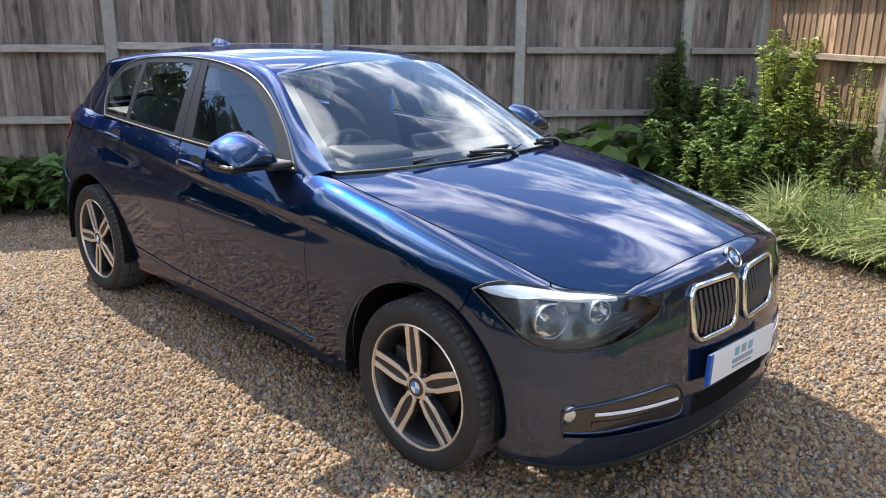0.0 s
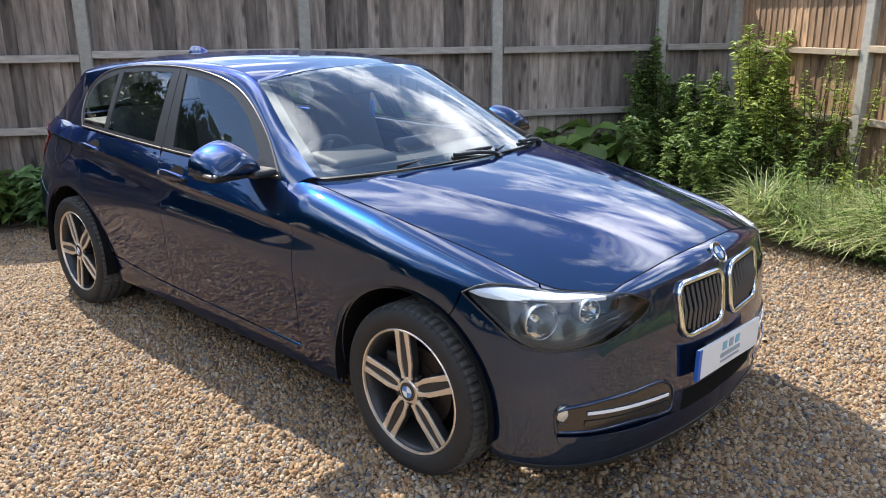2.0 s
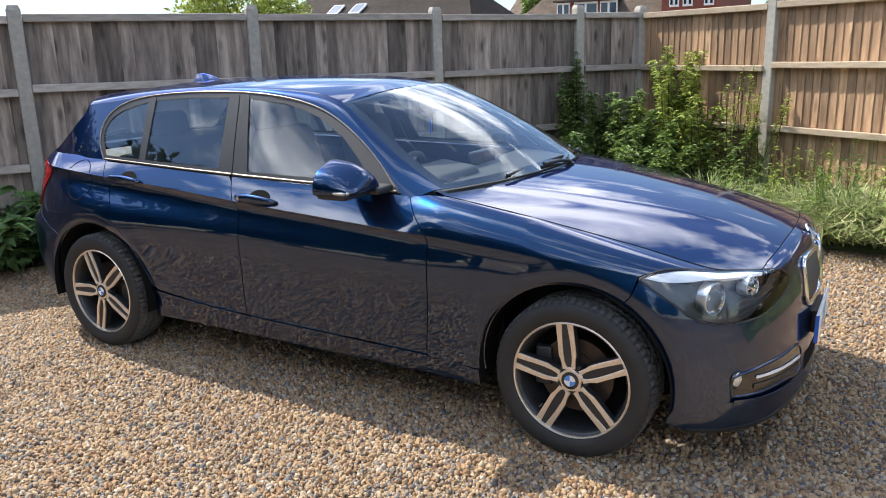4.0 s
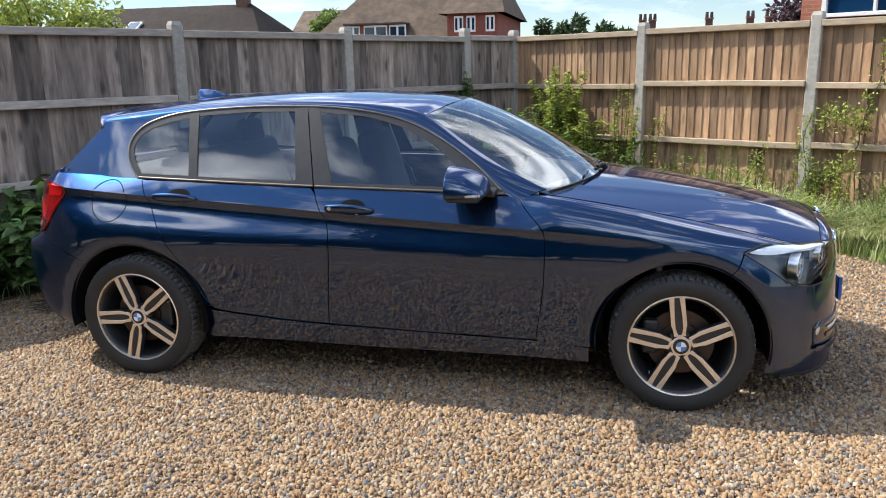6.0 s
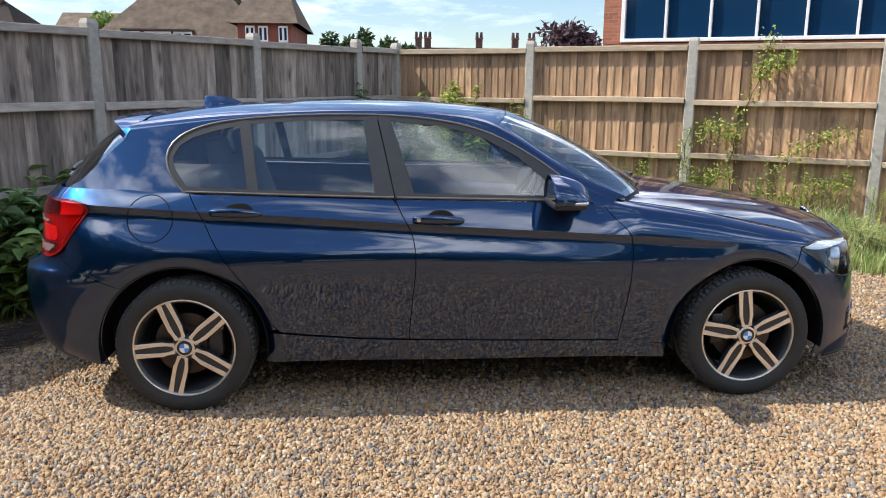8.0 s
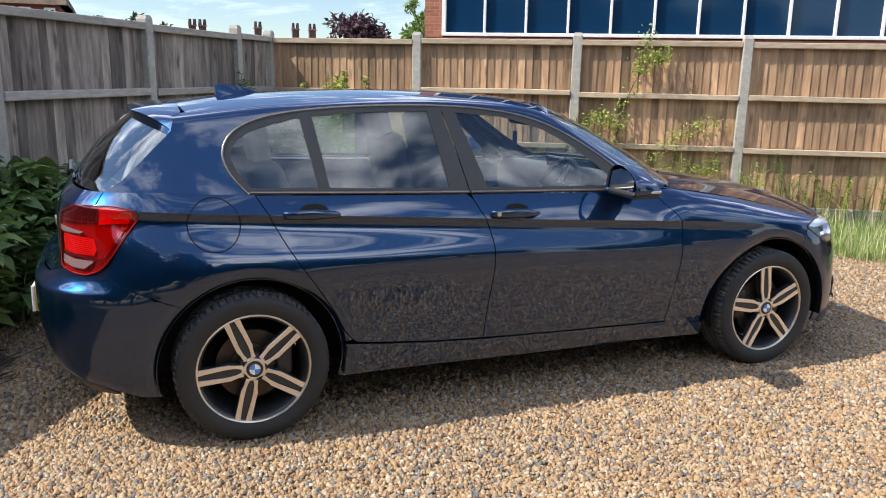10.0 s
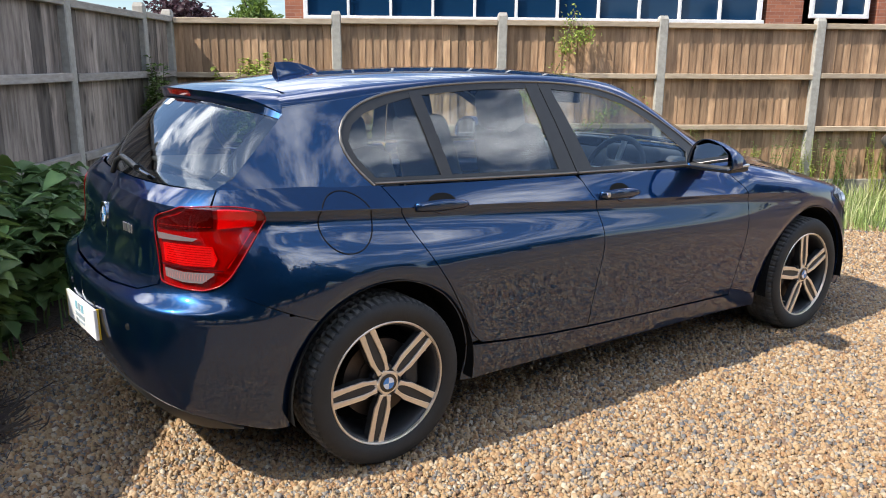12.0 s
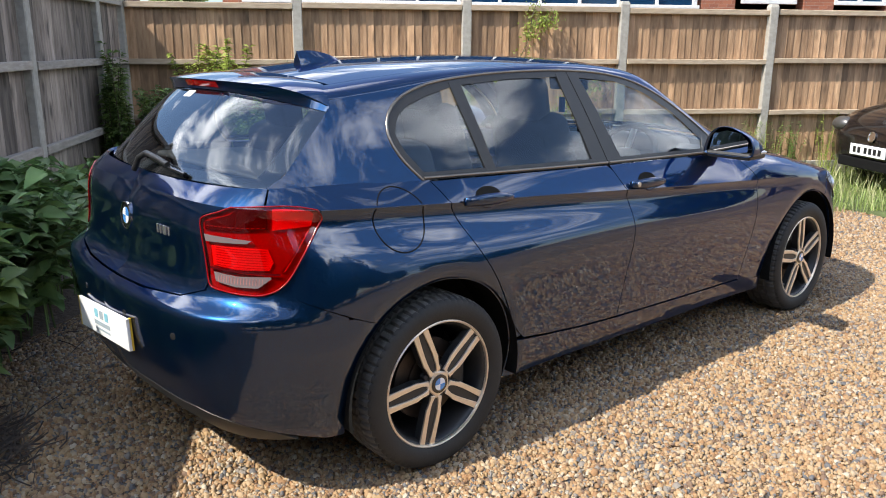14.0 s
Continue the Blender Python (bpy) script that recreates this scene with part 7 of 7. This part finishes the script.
BUSH = "dense broad-leaved green perennial beside the grey fence"
for k, (x, y, h, s) in enumerate(((-3.75, -0.62, 0.45, 0.50), (-3.30, -0.20, 0.52, 0.50), (-3.05, 0.25, 0.66, 0.5), (-2.72, 0.72, 0.80, 0.5), (-2.42, 1.10, 0.86, 0.5), (-2.10, 1.55, 0.92, 0.48), (-2.55, 1.50, 0.98, 0.45), (-1.85, 1.98, 0.84, 0.45), (-2.95, 0.85, 0.9, 0.45),
                                   (-4.2, -1.05, 0.40, 0.45))):
    shrub(BUSH, (x - 0.10, y + 0.06, 0.0), h, s, M_leaf_dark if k % 3 else M_leaf_mid, 26, 1150, 0.15, 40 + k, broad=0.52, droop=0.22, upright=0.35, group="perennials along the grey fence")
shrub("clump of very large broad green leaves before the grey fence", (-0.92, 3.66, 0.0), 0.70, 0.66, M_leaf_mid, 22, 190, 0.40, 60, name="broadleaf_plant", broad=0.48, droop=0.30, upright=0.25)
shrub("low plant with large broad glossy green leaves on dark soil", (-1.30, 2.80, 0.0), 0.42, 0.45, M_leaf_mid, 16, 160, 0.26, 62, name="broadleaf_plant", broad=0.46, droop=0.35, upright=0.2)
shrub("tall yellow-green leafy shrub in the fence corner", (0.42, 4.55, 0), 1.55, 0.50, M_leaf_yellow, 34, 6500, 0.068, 70, broad=0.42, upright=0.8)
shrub("tall yellow-green leafy shrub in the fence corner", (0.62, 4.25, 0), 1.12, 0.55, M_leaf_yellow, 26, 3600, 0.068, 76, broad=0.42, upright=0.6)
shrub("light green weedy shrub against the tan fence", (1.08, 4.26, 0), 1.42, 0.42, M_leaf_yellow, 16, 1300, 0.055, 71, broad=0.36, upright=0.8)
shrub("dark green shrub in the shaded corner", (-0.12, 4.32, 0), 1.15, 0.60, M_leaf_mid, 36, 6200, 0.07, 72, broad=0.5)
shrub("dark green shrub in the shaded corner", (0.35, 3.75, 0), 0.88, 0.65, M_leaf_mid, 34, 5200, 0.07, 73, broad=0.5)
shrub("green climbing plant on the grey fence post", (-0.62, 4.42, 0), 1.50, 0.24, M_leaf_mid, 18, 2600, 0.065, 74, broad=0.5, upright=0.95)
shrub("dark green shrub in the shaded corner", (-0.32, 4.08, 0), 0.8, 0.55, M_leaf_mid, 24, 2400, 0.075, 75, broad=0.5)


def on_fence(a, z, off=0.05):
    p = CORNER + DB * a
    n = Vector((DB.y, -DB.x))
    return Vector((p.x + n.x * off, p.y + n.y * off, z))


def creeper(label, runs, seed, n_leaf, leaf=0.06, name="creeper"):
    rng = np.random.default_rng(seed)
    c = thing(name, label, "plant", at=tuple(on_fence(runs[0][0][0], 0.0)))
    o = np.array(c.location)
    pos, ax, nr = [], [], []
    bm = bmesh.new()
    for run in runs:
        pts = [np.array(on_fence(a, z, 0.09 + 0.03 * math.sin(i * 1.7))) - o for i, (a, z) in enumerate(run)]
        fine = []
        for p, q in zip(pts, pts[1:]):
            fine += [p + (q - p) * t + rng.normal(size=3) * 0.008 for t in np.linspace(0, 1, 6, endpoint=False)]
        fine.append(pts[-1])
        rows = [[bm.verts.new(p + np.array((0.005 * math.cos(q), 0.005 * math.sin(q), 0))) for q in (0, 2.1, 4.2)] for p in fine]
        for p, q in zip(rows, rows[1:]):
            for i in range(3):
                bm.faces.new((p[i], p[(i + 1) % 3], q[(i + 1) % 3], q[i]))
        for _ in range(n_leaf // len(runs)):
            i = rng.integers(0, len(fine))
            pos.append(fine[i] + rng.normal(size=3) * (0.045, 0.045, 0.05))
            ax.append(rng.normal(size=3) + (0, 0, -0.2))
            nr.append(rng.normal(size=3) * 0.6 + (-0.5, -0.8, 0.6))
    part("vine", bm, M_bark, c)
    sz = leaf * rng.uniform(0.6, 1.3, len(pos))
    leaves_mesh("foliage", pos, ax, nr, sz, sz * 0.55, M_leaf_yellow, c)


creeper("thin green creeper climbing the sunlit tan fence", [[(3.95, 0.2), (3.9, 0.7), (3.95, 1.0), (4.0, 1.25), (4.1, 1.5), (4.15, 1.75), (4.22, 1.98)], [(4.1, 1.6), (4.25, 1.72), (4.4, 1.74)], [(3.95, 1.0), (3.75, 1.1), (3.62, 1.0)],
                                                              [(4.15, 0.5), (4.5, 0.85), (4.75, 1.0), (4.98, 1.05)], [(4.15, 0.3), (4.7, 0.5), (5.0, 0.62)]], 80, 1700, 0.034)
creeper("thin green creeper climbing the sunlit tan fence", [[(3.5, 0.1), (3.52, 0.5), (3.45, 0.85), (3.5, 1.05)], [(3.55, 0.4), (3.8, 0.65)], [(2.9, 0.2), (3.0, 0.5), (3.1, 0.72)]], 81, 700, 0.034)
for k, a in enumerate((1.5, 1.75, 2.05, 2.4, 2.75, 3.1, 3.45, 3.8, 4.2, 4.55, 4.9, 5.3, 5.7, 6.1, 6.5, 6.9, 7.3, 7.7, 8.1)):
    p = on_fence(a, 0, 0.16 + 0.08 * math.sin(a * 5))
    shrub("wispy weeds growing at the foot of the fence", (p.x, p.y, 0), 0.55 + 0.28 * abs(math.sin(a * 3.1)), 0.34, M_leaf_yellow if k % 2 else M_leaf_mid, 14, 420, 0.045, 90 + k, name="weeds", broad=0.26, upright=0.6, group="weeds along the tan fence")


for k, (x, y, h) in enumerate(((1.15, 3.45, 0.75), (1.55, 3.5, 0.62), (1.95, 3.25, 0.7), (2.35, 3.2, 0.5), (1.3, 3.15, 0.45), (2.7, 2.95, 0.5), (1.75, 3.05, 0.42))):
    shrub("leafy weeds rising out of the long grass", (x, y, 0), h, 0.42, M_leaf_yellow if k % 2 else M_leaf_mid, 14, 420, 0.06, 140 + k, name="weeds", broad=0.28, upright=0.45, group="weeds in the long grass")


def blades(name, label, n, seed, place, length, material, width=0.006, lean=0.7):
    """Long bent blades of grass: stuff."""
    rng = np.random.default_rng(seed)
    base, fall = place(rng, n)
    L = length * rng.uniform(0.5, 1.3, n)
    th = rng.uniform(0, 2 * math.pi, n)
    d = np.stack([np.cos(th), np.sin(th), np.zeros(n)], 1) * (lean * rng.uniform(0.3, 1.0, n))[:, None] + fall
    w = np.stack([-np.sin(th), np.cos(th), np.zeros(n)], 1) * width
    up = np.array((0, 0, 1.0))
    segs = []
    for t in (0, 0.35, 0.7, 1.0):
        c = base + d * (L * t ** 1.7)[:, None] + up * (L * (t - 0.45 * t * t * np.minimum(1.4, np.linalg.norm(d, axis=1))))[:, None]
        segs += [c - w * (1 - 0.9 * t), c + w * (1 - 0.9 * t)]
    v = np.stack(segs, 1).reshape(-1, 3)
    b = (np.arange(n) * 8)[:, None]
    f = np.concatenate([b + np.array([0, 1, 3, 2]), b + np.array([2, 3, 5, 4]), b + np.array([4, 5, 7, 6])], 0)
    me = bpy.data.meshes.new(name)
    me.vertices.add(len(v))
    me.vertices.foreach_set("co", v.ravel())
    me.loops.add(len(f) * 4)
    me.loops.foreach_set("vertex_index", f.ravel())
    me.polygons.add(len(f))
    me.polygons.foreach_set("loop_start", np.arange(len(f)) * 4)
    me.update()
    me.materials.append(material)
    return tagged(new(name, me), label, "grass", kind="stuff")


def heap(rng, n):
    """A tousled bank of long grass along the verge."""
    t = rng.uniform(0, 1, n)
    x = 0.95 + 3.1 * t
    front = 3.02 - 0.14 * t - 0.6 * np.clip(t - 0.75, 0, 1)
    back = 4.25 - 2.0 * t
    k = rng.uniform(0, 1, n)
    y = front + (back - front) * k
    h = 0.34 * np.sin(np.pi * np.clip(k * 0.8 + 0.15, 0, 1)) * (0.55 + 0.45 * np.sin(x * 5.0 + y * 3)) * (1.0 - 0.85 * t)
    z = np.clip(h, 0, None) * rng.uniform(0.3, 1.0, n)
    return np.stack([x, y, z], 1), np.stack([np.full(n, -0.05), np.full(n, -0.45), np.zeros(n)], 1)


def verge(rng, n):
    t = rng.uniform(0, 1, n)
    a = 4.0 + 6.0 * t
    off = rng.uniform(0.05, 1.0, n) ** 1.0 * (0.9 + 1.3 * np.clip(t * 2, 0, 1))
    px = CORNER.x + DB.x * a + DB.y * off
    py = CORNER.y + DB.y * a - DB.x * off
    return np.stack([px, py, np.zeros(n)], 1), np.zeros((n, 3))


blades("long_grass", "tousled bank of pale dry and green long grass", 6500, 31, heap, 0.34, M_straw, 0.008, 1.5)
blades("long_grass", "tousled bank of green long grass by the fence", 7500, 32, heap, 0.34, M_grass, 0.011, 1.45)
blades("verge_grass", "green grass verge along the tan fence", 12000, 33, verge, 0.15, M_grass, 0.005, 0.5)
blades("verge_grass", "dry stalks among the grass verge", 1800, 34, verge, 0.30, M_straw, 0.004, 0.5)


def twigs(n, seed):
    rng = np.random.default_rng(seed)
    vs, fs = [], []
    for i in range(n):
        c = np.array((-2.54 + rng.normal() * 0.08, 0.26 + rng.normal() * 0.15, 0.02 + 0.05 * rng.random()))
        if i % 9 == 0:
            c = np.array((-2.05 + rng.normal() * 0.3, 1.15 + rng.normal() * 0.25, 0.015))
        a = rng.normal() * 0.6 + 0.9
        L = rng.uniform(0.06, 0.22)
        d = np.array((math.cos(a), math.sin(a), rng.normal() * 0.12))
        r = rng.uniform(0.0012, 0.0034)
        k = len(vs)
        bend = rng.normal(size=3) * 0.03
        for t in (-0.5, 0.0, 0.5):
            p = c + d * L * t + bend * (0.25 - t * t)
            for q in (0, 2.1, 4.2):
                vs.append((p[0] + r * math.cos(q), p[1] + r * math.sin(q) * 0.7, max(0.004, p[2] + r * math.sin(q))))
        for s in range(2):
            for q in range(3):
                fs.append((k + 3 * s + q, k + 3 * s + (q + 1) % 3, k + 3 * s + 3 + (q + 1) % 3, k + 3 * s + 3 + q))
    tagged(mesh_ob("twig_litter", vs, fs, M_twig), "dark dry twigs and trimmings lying on the gravel", "twigs", kind="stuff")


twigs(230, 77)


# ---- the black car beside the verge ----
M_black_paint = plain("black_car_paint", (0.012, 0.009, 0.009), 0.2, 0.2, coat=1.0)


def black_car():
    c = thing("car", "black hatchback parked in the grass beside the fence", "car", at=(5.45, 0.40, 0))
    c.rotation_euler = (0, 0, math.atan2(-DB.y, -DB.x) + math.pi)
    bm = bmesh.new()
    # sections along the length, local x = 0 at the nose, growing backwards
    secs = ((0.0, 0.52, 0.30, 0.62), (0.06, 0.70, 0.24, 0.74), (0.25, 0.80, 0.20, 0.86), (0.7, 0.85, 0.19, 0.97), (1.0, 0.86, 0.19, 1.02), (1.6, 0.86, 0.19, 1.03), (2.6, 0.86, 0.19, 1.04), (3.4, 0.84, 0.22, 1.03), (3.85, 0.74, 0.28, 0.9))
    rows = []
    for x, w, z0, z1 in secs:
        ring = []
        for k in range(20):
            a = 2 * math.pi * k / 20
            ca, sa = math.cos(a), math.sin(a)
            ring.append(bm.verts.new((x, w * math.copysign(abs(ca) ** 0.45, ca), (z0 + z1) / 2 + (z1 - z0) / 2 * math.copysign(abs(sa) ** 0.6, sa))))
        rows.append(ring)
    for a, b in zip(rows, rows[1:]):
        for k in range(20):
            bm.faces.new((a[k], a[(k + 1) % 20], b[(k + 1) % 20], b[k]))
    bm.faces.new(rows[0]), bm.faces.new(rows[-1])
    bmesh.ops.recalc_face_normals(bm, faces=bm.faces[:])
    part("body", bm, M_black_paint, c, smooth=True)
    g = bmesh.new()
    rows = []
    for x, w, z in ((0.85, 0.70, 1.00), (1.55, 0.58, 1.44), (2.2, 0.56, 1.50), (3.0, 0.55, 1.44), (3.6, 0.62, 1.02)):
        rows.append([g.verts.new((x, s * w * k, z - 0.03 * (1 if k == 1 else 0))) for s, k in ((-1, 1), (-1, 0.6), (1, 0.6), (1, 1))])
    base = [[g.verts.new((x, s * 0.76, 0.98)) for s in (-1, 1)] for x in (0.85, 1.55, 2.2, 3.0, 3.6)]
    for i in range(4):
        for k in range(3):
            g.faces.new((rows[i][k], rows[i][k + 1], rows[i + 1][k + 1], rows[i + 1][k]))
        g.faces.new((base[i][0], rows[i][0], rows[i + 1][0], base[i + 1][0]))
        g.faces.new((rows[i][3], base[i][1], base[i + 1][1], rows[i + 1][3]))
    bmesh.ops.recalc_face_normals(g, faces=g.faces[:])
    part("cabin", g, M_glass_dark, c)
    for x in (0.72, 3.1):
        for s in (-1, 1):
            w = new("wheel")
            w.parent = c
            w.location = (x, s * 0.74, 0.30)
            lathe("tyre", [(0.20, 0.08), (0.27, 0.095), (0.295, 0.07), (0.30, 0.0), (0.295, -0.07), (0.20, -0.08)], 32, M_tyre, w, Matrix.Diagonal((1, s, 1, 1)))
            lathe("rim", [(0.205, 0.08), (0.19, 0.06), (0.05, 0.05), (0, 0.055)], 24, M_silver, w, Matrix.Diagonal((1, s, 1, 1)))
    pl = part("number_plate", box_bm((0.012, 0.52, 0.11), (-0.035, 0, 0.46), 0.002), M_plate_white, c)
    for k in range(6):
        part("plate_mark", box_bm((0.003, 0.042, 0.06), (-0.0425, -0.18 + 0.068 * k + (0.03 if k > 3 else 0), 0.46)), M_black_satin, pl)
    em = lathe("front_emblem", [(0.055, 0), (0.055, 0.008), (0.045, 0.01), (0.043, 0.004), (0, 0.004)], 24, M_chrome, c, Matrix.Translation((-0.005, 0, 0.60)) @ Vector((-1, 0, 0.2)).to_track_quat("Y", "Z").to_matrix().to_4x4())
    for s in (-1, 1):
        bm = bmesh.new()
        bmesh.ops.create_uvsphere(bm, u_segments=16, v_segments=10, radius=0.12, matrix=Matrix.Translation((0.10, s * 0.60, 0.68)) @ Matrix.Diagonal((0.8, 1.2, 0.7, 1)))
        part("headlight", bm, M_lamp_grey, c, "dark-tinted headlight", smooth=True)
    part("lower_grille", box_bm((0.05, 0.9, 0.10), (0.0, 0, 0.32), 0.01), M_black_dull, c)


black_car()


# ---- loose gravel, last ----
def gravel(areas, seed, label, scale):
    """Angular flat-topped stones, each an irregular five-sided chip."""
    rng = np.random.default_rng(seed)
    p = np.concatenate([np.stack([rng.uniform(x0, x1, m), rng.uniform(y0, y1, m)], 1) for x0, x1, y0, y1, m in areas])
    # keep off the planted bed and the verge
    bed = ((p[:, 1] > 1.18 + 0.62 * (p[:, 0] + 2.45)) & (p[:, 0] < 0.4) & (p[:, 0] > -2.5)) | ((p[:, 0] <= -2.5) & (p[:, 1] > 1.18 + 1.5 * (p[:, 0] + 2.50)))
    keep = ~bed & ~((p[:, 0] > 0.3) & (p[:, 1] > 3.1 - 0.12 * np.clip(p[:, 0], 0, 3)))
    p = p[keep]
    n = len(p)
    size = scale * np.exp((rng.normal(size=n) * 0.36).clip(-0.8, 0.60))
    sx, sy, sz = size * rng.uniform(0.95, 1.5, n), size * rng.uniform(0.7, 1.1, n), size * rng.uniform(0.45, 0.85, n)
    ang = np.linspace(0, 2 * np.pi, 5, endpoint=False)[None] + rng.uniform(-0.35, 0.35, (n, 5))
    wob, top = rng.uniform(0.8, 1.15, (n, 5)), rng.uniform(0.48, 0.80, (n, 5))
    cx, cy = np.cos(ang) * wob, np.sin(ang) * wob
    lo = np.stack([cx * sx[:, None], cy * sy[:, None], np.full((n, 5), -1.0) * sz[:, None]], -1)
    hi = np.stack([cx * top * sx[:, None], cy * top * sy[:, None], rng.uniform(0.55, 1.0, (n, 5)) * sz[:, None]], -1)
    v = np.concatenate([lo, hi], 1)
    b, c, a = rng.normal(size=n) * 0.30, rng.normal(size=n) * 0.30, rng.uniform(0, 2 * np.pi, n)
    x = v[..., 0] * np.cos(b)[:, None] - v[..., 2] * np.sin(b)[:, None]
    z = v[..., 0] * np.sin(b)[:, None] + v[..., 2] * np.cos(b)[:, None]
    y = v[..., 1] * np.cos(c)[:, None] - z * np.sin(c)[:, None]
    z = v[..., 1] * np.sin(c)[:, None] + z * np.cos(c)[:, None]
    ca, sa = np.cos(a)[:, None], np.sin(a)[:, None]
    out = np.stack([x * ca - y * sa + p[:, :1], x * sa + y * ca + p[:, 1:], z + rng.uniform(-0.005, 0.005, n)[:, None]], -1).reshape(-1, 3)
    quads = np.array([(k, (k + 1) % 5, 5 + (k + 1) % 5, 5 + k) for k in range(5)]).ravel()
    loops = (np.concatenate([quads, np.arange(5, 10)])[None] + (np.arange(n) * 10)[:, None]).ravel()
    starts = (np.array([0, 4, 8, 12, 16, 20])[None] + (np.arange(n) * 25)[:, None]).ravel()
    me = bpy.data.meshes.new("gravel")
    me.vertices.add(len(out))
    me.vertices.foreach_set("co", out.ravel())
    me.loops.add(len(loops))
    me.loops.foreach_set("vertex_index", loops)
    me.polygons.add(len(starts))
    me.polygons.foreach_set("loop_start", starts)
    me.update()
    me.materials.append(M_gravel)
    tagged(new("gravel", me), label, "gravel", kind="stuff")


gravel([(-2.9, 3.0, -2.2, -0.55, 74000), (-2.1, 2.6, -0.55, 0.6, 9000), (2.0, 4.7, -2.2, 2.9, 35000), (0.6, 2.2, 0.6, 3.1, 8000), (-3.4, -1.5, -1.3, 1.6, 29000)], 12, "loose tan, cream and grey gravel stones", 0.0073)
gravel([(-6.0, 6.0, -5.2, -2.2, 28000), (-6.0, -2.9, -2.2, -0.8, 6000)], 13, "loose gravel stones across the open yard", 0.0090)
